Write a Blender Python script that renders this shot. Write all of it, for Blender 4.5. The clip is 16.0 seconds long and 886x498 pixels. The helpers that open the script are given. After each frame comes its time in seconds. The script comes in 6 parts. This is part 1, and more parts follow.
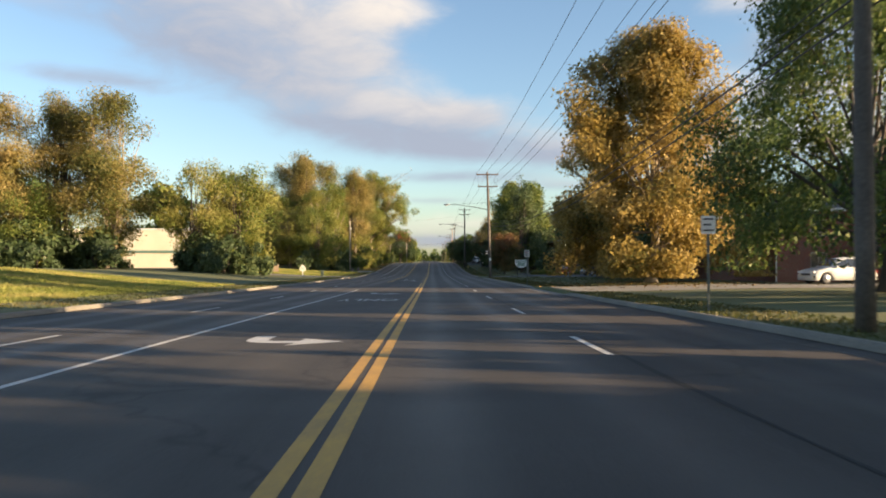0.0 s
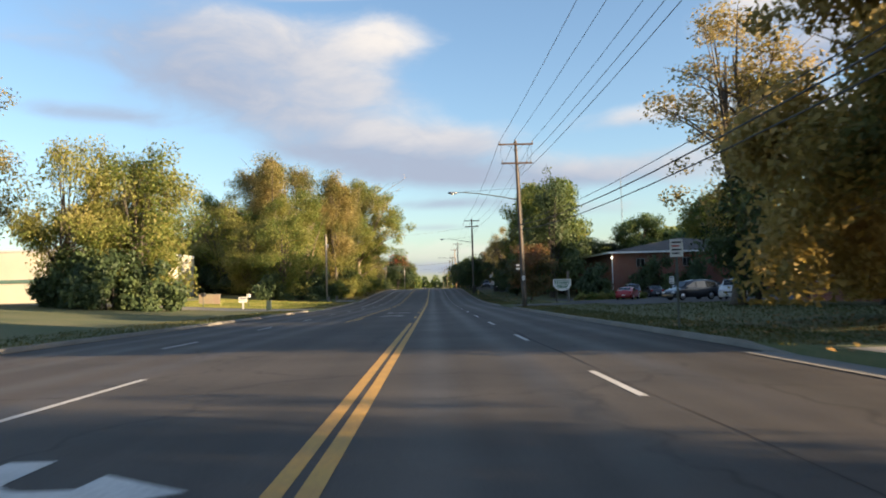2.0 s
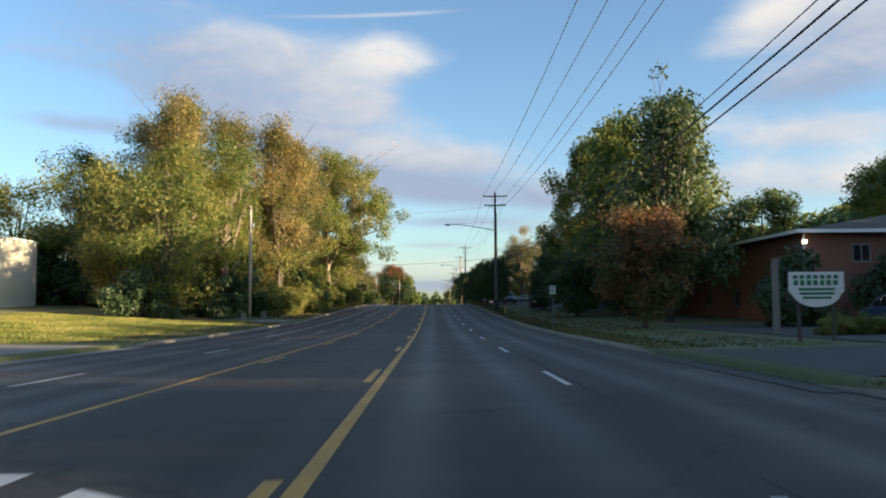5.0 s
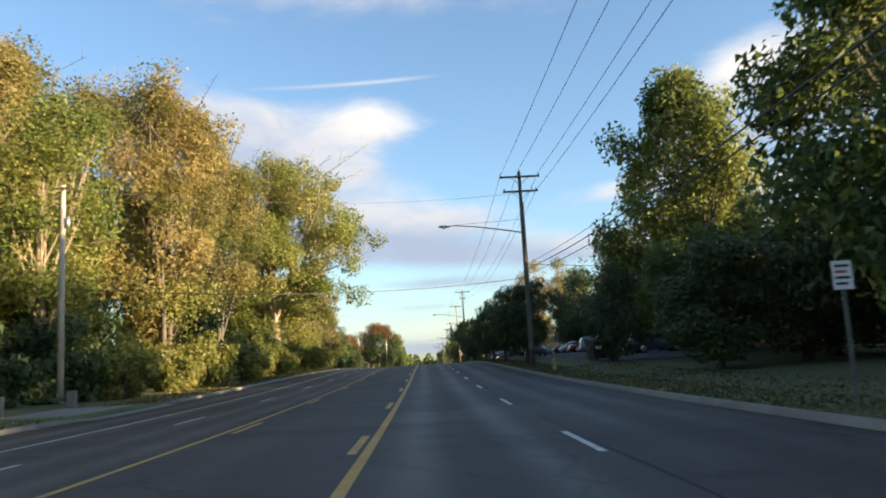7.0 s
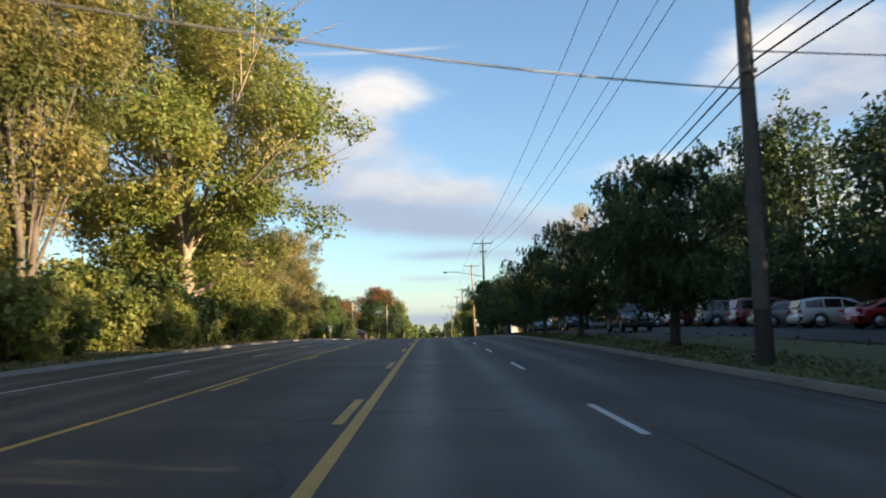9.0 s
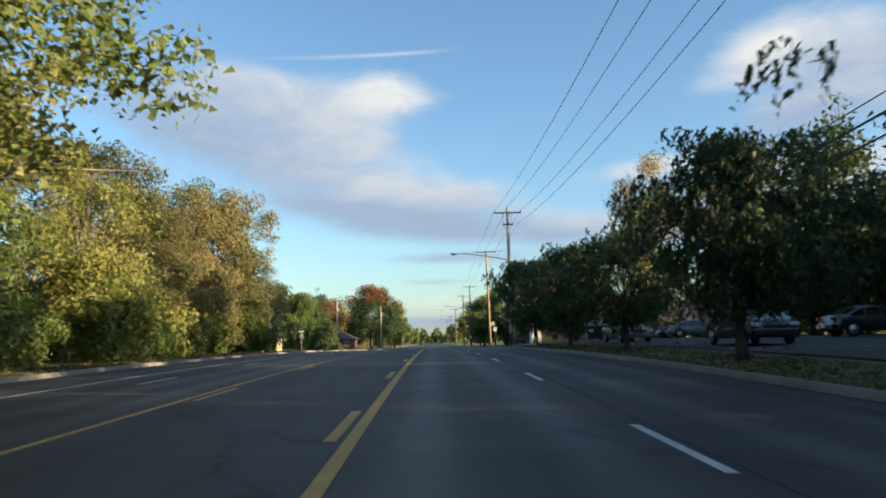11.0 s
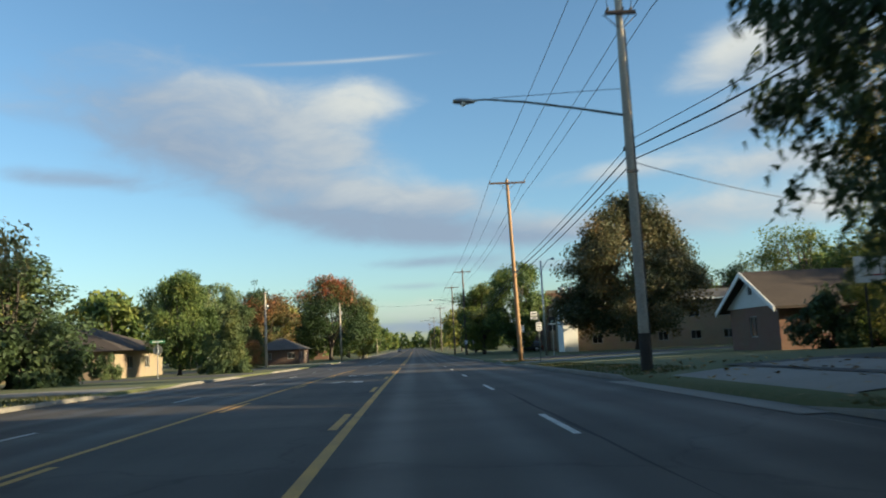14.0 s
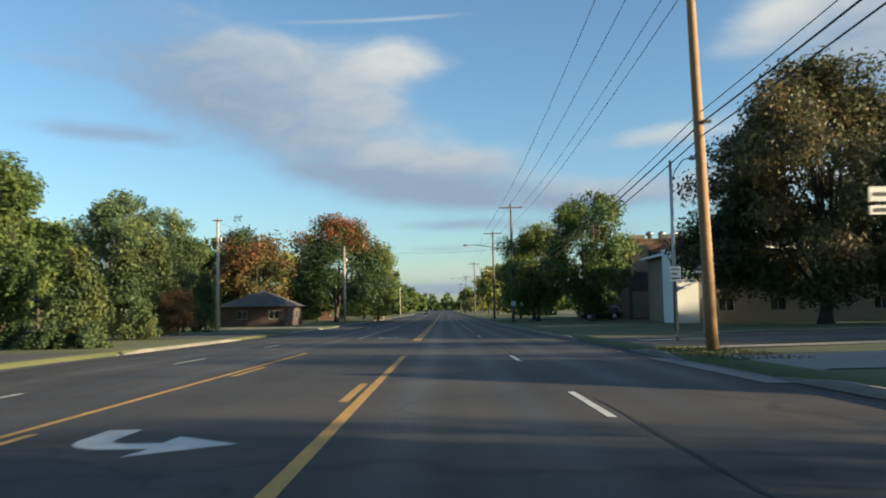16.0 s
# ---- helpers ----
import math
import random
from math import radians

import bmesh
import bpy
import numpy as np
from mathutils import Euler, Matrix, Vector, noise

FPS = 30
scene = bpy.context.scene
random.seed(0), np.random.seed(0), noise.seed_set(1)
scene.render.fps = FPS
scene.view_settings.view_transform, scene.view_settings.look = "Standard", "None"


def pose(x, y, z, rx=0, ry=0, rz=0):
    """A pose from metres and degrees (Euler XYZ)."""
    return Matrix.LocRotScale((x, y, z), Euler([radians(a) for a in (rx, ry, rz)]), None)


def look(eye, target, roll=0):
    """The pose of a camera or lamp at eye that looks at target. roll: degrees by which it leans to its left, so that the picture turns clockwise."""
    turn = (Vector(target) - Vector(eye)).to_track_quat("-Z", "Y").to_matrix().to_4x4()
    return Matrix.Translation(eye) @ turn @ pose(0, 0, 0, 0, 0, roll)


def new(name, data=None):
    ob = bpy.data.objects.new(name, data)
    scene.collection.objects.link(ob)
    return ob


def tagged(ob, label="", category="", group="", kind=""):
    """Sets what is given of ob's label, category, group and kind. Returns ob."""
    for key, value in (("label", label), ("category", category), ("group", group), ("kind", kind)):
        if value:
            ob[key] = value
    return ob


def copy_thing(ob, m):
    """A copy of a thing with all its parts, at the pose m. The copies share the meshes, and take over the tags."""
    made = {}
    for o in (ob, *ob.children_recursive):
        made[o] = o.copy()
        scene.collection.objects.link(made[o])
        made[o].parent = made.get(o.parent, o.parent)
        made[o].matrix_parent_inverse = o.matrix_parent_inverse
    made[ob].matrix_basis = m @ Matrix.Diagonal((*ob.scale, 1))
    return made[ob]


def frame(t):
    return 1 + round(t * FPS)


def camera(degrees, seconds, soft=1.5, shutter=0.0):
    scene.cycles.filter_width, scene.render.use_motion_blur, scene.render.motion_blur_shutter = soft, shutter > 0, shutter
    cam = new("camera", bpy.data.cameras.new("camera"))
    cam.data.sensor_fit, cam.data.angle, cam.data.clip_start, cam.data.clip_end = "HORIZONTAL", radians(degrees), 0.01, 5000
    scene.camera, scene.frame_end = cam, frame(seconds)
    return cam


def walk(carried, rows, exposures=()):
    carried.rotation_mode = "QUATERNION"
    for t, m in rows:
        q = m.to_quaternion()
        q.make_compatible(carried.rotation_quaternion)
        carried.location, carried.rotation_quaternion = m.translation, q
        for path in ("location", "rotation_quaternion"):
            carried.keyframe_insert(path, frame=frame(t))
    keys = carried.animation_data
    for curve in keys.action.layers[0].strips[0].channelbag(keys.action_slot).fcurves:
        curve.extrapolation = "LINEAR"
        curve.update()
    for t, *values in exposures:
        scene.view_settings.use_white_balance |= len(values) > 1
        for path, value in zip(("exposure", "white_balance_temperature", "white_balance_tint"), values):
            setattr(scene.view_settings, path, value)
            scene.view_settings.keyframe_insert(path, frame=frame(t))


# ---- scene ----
# ---- camera and its drive ----
cam = camera(58.46, 16.0, soft=1.85, shutter=0.22)

# seconds, x, y, z, yaw, pitch, roll
PATH = [
    (0, -0.299, -0.0, 1.331, -0.81, 0.87, 0.18),
    (0.5, -0.129, 9.34, 1.245, -0.5, 0.21, 0.13),
    (1, -0.101, 18.46, 1.16, -0.66, 0.96, 1.21),
    (1.5, -0.114, 29.15, 1.015, -1.42, 1.92, 1.63),
    (2, -0.167, 38.76, 0.877, -0.8, 2.81, 1.47),
    (2.5, -0.072, 48.05, 0.796, -0.91, 4.25, 0.75),
    (3, 0.002, 57.14, 0.724, -1.15, 3.99, 0.5),
    (3.5, 0.002, 66.5, 0.634, -1.19, 3.34, 0.56),
    (4, -0.035, 75.89, 0.538, -1.05, 3.45, 0.05),
    (6.5, 0.048, 124.3, 0.159, -0.52, 6.96, 1.96),
    (7, -0.018, 133.96, 0.07, -1.71, 8.49, 3.3),
    (7.5, -0.012, 143.51, 0.048, -1.99, 9.4, 3.25),
    (8, 0.009, 153.07, 0.14, -1.59, 6.9, 2.45),
    (8.5, -0.019, 162.94, 0.256, -0.19, 6.47, 0.21),
    (9, -0.003, 172.79, 0.423, -0.95, 6.51, 1.27),
    (9.5, -0.094, 182.86, 0.622, -0.75, 7.02, 0.77),
    (12, -0.054, 227.04, 1.672, -0.88, 6.45, 1.62),
    (12.5, -0.067, 236.73, 1.833, -0.81, 6.38, 1.45),
    (13, 0.041, 246.48, 1.911, -1.46, 8.41, 1.05),
    (13.5, -0.004, 256.22, 1.946, -3.45, 8.51, 3.8),
    (14, 0.176, 265.32, 1.972, -2.36, 6.97, 2.79),
    (14.5, 0.153, 274.76, 1.992, -0.3, 5.71, 0.14),
    (15, 0.272, 284.1, 1.985, -0.43, 5.37, 0.63),
    (15.5, 0.33, 293.72, 1.942, 0.5, 5.14, 0.2),
    (16, 0.317, 303.1, 1.893, -0.01, 4.35, 1.01),
]
walk(cam, [(t, pose(x, y, z, 90 + p, 0, w) @ pose(0, 0, 0, 0, 0, -r)) for t, x, y, z, w, p, r in PATH],
     exposures=[(0, 1.77, 7000, 13), (1, 1.87, 6900, 12), (2, 1.80, 6700, 12), (3, 1.63, 6350, 10), (4, 1.60, 6250, 9), (7, 2.00, 6550, 10), (9.5, 1.85, 6450, 9), (12.5, 1.63, 5950, 2), (14, 1.45, 6100, 1), (14.5, 1.29, 5850, -1), (16, 1.41, 6050, 2)])

# ---- sky, sun ----
SUN_AZ = math.atan2(1.0, -0.33)          # from the right and a little behind, clockwise from +y
SUN_EL = radians(12.2)


def build_sky():
    w = bpy.data.worlds.new("sky")
    scene.world = w
    w.use_nodes = True
    nt = w.node_tree
    nt.nodes.clear()
    L = nt.links.new

    def nd(kind, **kw):
        n = nt.nodes.new(kind)
        for k, v in kw.items():
            if k == "op":
                n.operation = v
        return n

    def m(op, a, b=None, c=None, clamp=False):
        n = nt.nodes.new("ShaderNodeMath")
        n.operation = op
        n.use_clamp = clamp
        for i, v in enumerate((a, b, c)):
            if v is None:
                continue
            if isinstance(v, (int, float)):
                n.inputs[i].default_value = v
            else:
                L(v, n.inputs[i])
        return n.outputs[0]

    sky = nd("ShaderNodeTexSky")
    sky.sky_type = "NISHITA"
    sky.sun_disc = False
    sky.sun_elevation = SUN_EL
    sky.sun_rotation = SUN_AZ
    sky.altitude = 250
    sky.air_density = 1.0
    sky.dust_density = 1.2
    sky.ozone_density = 1.6
    tc = nd("ShaderNodeTexCoord")
    sep = nd("ShaderNodeSeparateXYZ")
    L(tc.outputs["Generated"], sep.inputs[0])
    az = m("MULTIPLY", m("ARCTAN2", sep.outputs[0], sep.outputs[1]), 57.2958)
    el = m("MULTIPLY", m("ARCSINE", sep.outputs[2]), 57.2958)

    # the cloud banks: azimuth, elevation, half widths, slant, weight, how far the sun lights them
    banks = [(-3.6, 17.4, 3.6, 1.5, 0.02, 1.0, 1.0), (-9.0, 16.2, 4.5, 1.8, -0.05, 0.8, 0.62), (-12.5, 18.6, 5.0, 1.0, -0.02, 0.5, 0.8), (-15.0, 17.6, 8.5, 2.0, -0.05, 0.62, 0.32),
             (-14.5, 14.4, 8.0, 2.3, -0.16, 0.92, 0.36), (-8.0, 12.3, 5.5, 1.9, -0.14, 0.95, 0.64), (-5.0, 14.4, 4.0, 1.3, -0.05, 0.7, 0.60), (-1.0, 10.8, 5.5, 1.3, -0.07, 0.92, 0.64),
             (2.8, 10.4, 3.2, 1.0, 0.0, 0.9, 0.58), (-4.5, 9.5, 6.0, 1.0, -0.09, 0.95, 0.22), (0.8, 8.3, 6.8, 1.0, -0.02, 1.0, 0.08), (9.5, 7.6, 6.0, 0.7, 0.02, 0.72, 0.34),
             (1.8, 6.1, 5.0, 0.45, 0.0, 0.75, 0.25), (9.0, 5.4, 6.0, 0.5, 0.0, 0.6, 0.45), (0.4, 4.4, 4.0, 0.3, 0.0, 0.5, 0.35), (-23.0, 12.0, 5.0, 0.7, -0.04, 0.8, 0.22),
             (-26.0, 16.2, 7.0, 0.8, -0.10, 0.38, 0.60), (-22.0, 20.6, 9.0, 1.3, 0.0, 0.30, 0.40), (24.6, 18.7, 4.6, 1.7, 0.20, 1.0, 1.0), (29.5, 17.4, 4.5, 2.4, 0.05, 1.0, 0.45),
             (26.5, 14.4, 5.0, 1.3, 0.05, 0.9, 0.42), (15.5, 11.7, 4.2, 0.75, 0.07, 0.82, 0.85), (26.5, 11.2, 6.0, 1.2, 0.02, 0.85, 0.72), (17.5, 8.3, 9.0, 1.3, 0.03, 0.8, 0.60), (29.0, 8.0, 7.0, 1.6, 0.03, 0.85, 0.85),
             (-4.0, 27.5, 28.0, 3.0, 0.0, 0.6, 0.55), (0.0, 2.6, 34.0, 0.9, 0.0, 0.55, 0.85), (-1.0, 1.4, 30.0, 0.55, 0.0, 0.85, 0.15)]

    a, e = az, el
    cv = nd("ShaderNodeCombineXYZ")
    L(m("MULTIPLY", a, 0.16), cv.inputs[0])
    L(m("MULTIPLY", e, 0.36), cv.inputs[1])
    no = nd("ShaderNodeTexNoise")
    no.inputs["Scale"].default_value = 1.0
    no.inputs["Detail"].default_value = 8.0
    no.inputs["Roughness"].default_value = 0.58
    no.inputs["Distortion"].default_value = 0.35
    L(cv.outputs[0], no.inputs["Vector"])
    rag = m("SUBTRACT", no.outputs["Fac"], 0.5)
    total, weight, light = None, None, None
    for a0, e0, sa, se, sl, wt, lt in banks:
        dx = m("SUBTRACT", a, a0)
        dy = m("SUBTRACT", m("SUBTRACT", e, e0), m("MULTIPLY", dx, sl))
        qx, qy = m("DIVIDE", dx, sa), m("DIVIDE", dy, se)
        q = m("ADD", m("MULTIPLY", qx, qx), m("MULTIPLY", qy, qy))
        g = m("MULTIPLY", m("EXPONENT", m("MULTIPLY", q, -0.75)), wt)
        # the sunny side of each bank is its upper right
        tone = m("ADD", m("MULTIPLY_ADD", qy, 0.16, lt), m("MULTIPLY", qx, 0.07))
        if total is None:
            total, weight, light = g, g, m("MULTIPLY", g, tone)
        else:
            total = m("SUBTRACT", m("ADD", total, g), m("MULTIPLY", total, g))
            weight = m("ADD", weight, g)
            light = m("ADD", light, m("MULTIPLY", g, tone))
    far = m("MULTIPLY", m("GREATER_THAN", m("ABSOLUTE", a), 42), 0.35)
    total = m("MAXIMUM", total, far)
    d0 = m("ADD", total, m("MULTIPLY", rag, 0.95))
    mr = nd("ShaderNodeMapRange")
    mr.interpolation_type = "SMOOTHSTEP"
    mr.inputs["From Min"].default_value = 0.20
    mr.inputs["From Max"].default_value = 1.0
    L(d0, mr.inputs["Value"])
    cover = m("MULTIPLY", mr.outputs["Result"], 0.94)
    lit = m("ADD", m("MULTIPLY_ADD", m("DIVIDE", light, m("MAXIMUM", weight, 0.02)), 1.5, -0.52), m("MULTIPLY", rag, 1.1), clamp=True)
    # one thin vapour trail
    trail_e = m("SUBTRACT", m("SUBTRACT", el, 20.75), m("MULTIPLY", az, 0.055))
    trail = m("EXPONENT", m("MULTIPLY", m("MULTIPLY", trail_e, trail_e), -60))
    ta = m("DIVIDE", m("ADD", az, 5.0), 6.5)
    trail = m("MULTIPLY", trail, m("MULTIPLY", m("EXPONENT", m("MULTIPLY", m("POWER", m("ABSOLUTE", ta), 4), -1.0)), 0.45))
    cover = m("MAXIMUM", cover, trail)

    col = nd("ShaderNodeMix")
    col.data_type = "RGBA"
    col.inputs[6].default_value = (0.123, 0.143, 0.184, 1)
    col.inputs[7].default_value = (0.292, 0.276, 0.256, 1)
    L(lit, col.inputs[0])
    sc = nd("ShaderNodeMix")
    sc.data_type = "RGBA"
    sc.blend_type = "MULTIPLY"
    sc.inputs[0].default_value = 1.0
    sc.inputs[7].default_value = (SKY * 0.90, SKY * 1.0, SKY * 1.08, 1)
    L(sky.outputs[0], sc.inputs[6])
    mix = nd("ShaderNodeMix")
    mix.data_type = "RGBA"
    L(cover, mix.inputs[0])
    L(sc.outputs[2], mix.inputs[6])
    L(col.outputs[2], mix.inputs[7])
    bg = nd("ShaderNodeBackground")
    bg.inputs["Strength"].default_value = 1.0
    L(mix.outputs[2], bg.inputs["Color"])
    out = nd("ShaderNodeOutputWorld")
    L(bg.outputs[0], out.inputs[0])


SKY = 0.073
build_sky()
sun = new("sun", bpy.data.lights.new("sun", "SUN"))
sun.data.energy = 5.0
sun.data.angle = radians(0.6)
sun.data.color = (1.0, 0.76, 0.47)
sd = Vector((math.sin(SUN_AZ) * math.cos(SUN_EL), math.cos(SUN_AZ) * math.cos(SUN_EL), math.sin(SUN_EL)))
sun.matrix_world = look((60, 100, 60), Vector((60, 100, 60)) - sd)


# ---- materials ----
def material(name, base, rough=0.8, vary=None, scale=4.0, fine=60.0, bump=0.0, metal=0.0, fac=0.5, coat=0.0, spec=0.5):
    """Two-scale procedural surface: base colour mixed towards vary by large stains and fine grain."""
    mt = bpy.data.materials.new(name)
    mt.use_nodes = True
    nt = mt.node_tree
    b = nt.nodes["Principled BSDF"]
    b.inputs["Roughness"].default_value = rough
    b.inputs["Metallic"].default_value = metal
    b.inputs["Specular IOR Level"].default_value = spec
    b.inputs["Coat Weight"].default_value = coat
    L = nt.links.new
    if vary is None:
        b.inputs["Base Color"].default_value = (*base, 1)
        return mt
    tc = nt.nodes.new("ShaderNodeTexCoord")
    n1, n2 = nt.nodes.new("ShaderNodeTexNoise"), nt.nodes.new("ShaderNodeTexNoise")
    n1.inputs["Scale"].default_value, n2.inputs["Scale"].default_value = scale, fine
    n1.inputs["Detail"].default_value = 4
    for n in (n1, n2):
        L(tc.outputs["Object"], n.inputs["Vector"])
    ad = nt.nodes.new("ShaderNodeMath")
    ad.operation = "ADD"
    L(n1.outputs["Fac"], ad.inputs[0])
    L(n2.outputs["Fac"], ad.inputs[1])
    mr = nt.nodes.new("ShaderNodeMapRange")
    mr.inputs["From Min"].default_value, mr.inputs["From Max"].default_value = 0.7, 1.3
    mr.inputs["To Max"].default_value = fac * 2
    L(ad.outputs[0], mr.inputs["Value"])
    mx = nt.nodes.new("ShaderNodeMix")
    mx.data_type = "RGBA"
    mx.inputs[6].default_value, mx.inputs[7].default_value = (*base, 1), (*vary, 1)
    L(mr.outputs["Result"], mx.inputs[0])
    L(mx.outputs[2], b.inputs["Base Color"])
    if bump:
        bp = nt.nodes.new("ShaderNodeBump")
        bp.inputs["Strength"].default_value = bump
        bp.inputs["Distance"].default_value = 0.02
        L(n2.outputs["Fac"], bp.inputs["Height"])
        L(bp.outputs[0], b.inputs["Normal"])
    return mt


def brick_material(name, c1, c2, mortar):
    mt = bpy.data.materials.new(name)
    mt.use_nodes = True
    nt = mt.node_tree
    b = nt.nodes["Principled BSDF"]
    b.inputs["Roughness"].default_value = 0.9
    L = nt.links.new
    tc = nt.nodes.new("ShaderNodeTexCoord")
    sp = nt.nodes.new("ShaderNodeSeparateXYZ")
    cb = nt.nodes.new("ShaderNodeCombineXYZ")
    ad = nt.nodes.new("ShaderNodeMath")
    ad.operation = "ADD"
    L(tc.outputs["Object"], sp.inputs[0])
    L(sp.outputs[0], ad.inputs[0])
    L(sp.outputs[1], ad.inputs[1])
    L(ad.outputs[0], cb.inputs[0])
    L(sp.outputs[2], cb.inputs[1])
    br = nt.nodes.new("ShaderNodeTexBrick")
    br.inputs["Scale"].default_value = 1.0
    br.inputs["Brick Width"].default_value, br.inputs["Row Height"].default_value = 0.22, 0.075
    br.inputs["Mortar Size"].default_value = 0.008
    br.inputs["Color1"].default_value, br.inputs["Color2"].default_value = (*c1, 1), (*c2, 1)
    br.inputs["Mortar"].default_value = (*mortar, 1)
    L(cb.outputs[0], br.inputs["Vector"])
    no = nt.nodes.new("ShaderNodeTexNoise")
    no.inputs["Scale"].default_value = 0.6
    no.inputs["Detail"].default_value = 5
    L(tc.outputs["Object"], no.inputs["Vector"])
    mx = nt.nodes.new("ShaderNodeMix")
    mx.data_type, mx.blend_type = "RGBA", "MULTIPLY"
    mx.inputs[0].default_value = 0.5
    L(br.outputs["Color"], mx.inputs[6])
    L(no.outputs["Color"], mx.inputs[7])
    mx2 = nt.nodes.new("ShaderNodeMix")
    mx2.data_type = "RGBA"
    mx2.inputs[0].default_value = 0.6
    L(br.outputs["Color"], mx2.inputs[6])
    L(mx.outputs[2], mx2.inputs[7])
    L(mx2.outputs[2], b.inputs["Base Color"])
    bp = nt.nodes.new("ShaderNodeBump")
    bp.inputs["Strength"].default_value = 0.4
    bp.inputs["Distance"].default_value = 0.01
    L(br.outputs["Fac"], bp.inputs["Height"])
    bp.invert = True
    L(bp.outputs[0], b.inputs["Normal"])
    return mt


def leaf_material(name, cols, patch=0.22, shift=0.5, trans=0.35, rise=None):
    """Leaves: three colours over islands, patches of the crown and whole trees; some light passes through."""
    mt = bpy.data.materials.new(name)
    mt.use_nodes = True
    nt = mt.node_tree
    nt.nodes.clear()
    L = nt.links.new
    ge = nt.nodes.new("ShaderNodeNewGeometry")
    oi = nt.nodes.new("ShaderNodeObjectInfo")
    tc = nt.nodes.new("ShaderNodeTexCoord")
    no = nt.nodes.new("ShaderNodeTexNoise")
    no.inputs["Scale"].default_value = patch
    no.inputs["Detail"].default_value = 3
    L(tc.outputs["Object"], no.inputs["Vector"])

    def m(op, a, b):
        n = nt.nodes.new("ShaderNodeMath")
        n.operation = op
        for i, v in enumerate((a, b)):
            if isinstance(v, (int, float)):
                n.inputs[i].default_value = v
            else:
                L(v, n.inputs[i])
        return n.outputs[0]
    f = m("ADD", m("MULTIPLY", ge.outputs["Random Per Island"], 0.5), m("MULTIPLY", m("SUBTRACT", no.outputs["Fac"], 0.5), 2.2))
    f = m("ADD", f, m("MULTIPLY", m("SUBTRACT", oi.outputs["Random"], 0.5), shift))
    f = m("ADD", f, 0.22)
    if rise:
        # autumn colour starts at the top of the crown
        sp = nt.nodes.new("ShaderNodeSeparateXYZ")
        L(tc.outputs["Object"], sp.inputs[0])
        f = m("ADD", f, m("MULTIPLY", m("SUBTRACT", sp.outputs[2], rise[0]), rise[1]))
    rp = nt.nodes.new("ShaderNodeValToRGB")
    e = rp.color_ramp.elements
    e[0].position, e[0].color = 0.05, (*cols[0], 1)
    e[1].position, e[1].color = 0.95, (*cols[-1], 1)
    for i, c in enumerate(cols[1:-1]):
        k = e.new(0.05 + 0.9 * (i + 1) / (len(cols) - 1))
        k.color = (*c, 1)
    L(f, rp.inputs["Fac"])
    df = nt.nodes.new("ShaderNodeBsdfPrincipled")
    df.inputs["Roughness"].default_value = 0.55
    df.inputs["Specular IOR Level"].default_value = 0.3
    L(rp.outputs[0], df.inputs["Base Color"])
    tr = nt.nodes.new("ShaderNodeBsdfTranslucent")
    L(rp.outputs[0], tr.inputs["Color"])
    mx = nt.nodes.new("ShaderNodeMixShader")
    mx.inputs[0].default_value = trans
    L(df.outputs[0], mx.inputs[1])
    L(tr.outputs[0], mx.inputs[2])
    out = nt.nodes.new("ShaderNodeOutputMaterial")
    L(mx.outputs[0], out.inputs[0])
    return mt


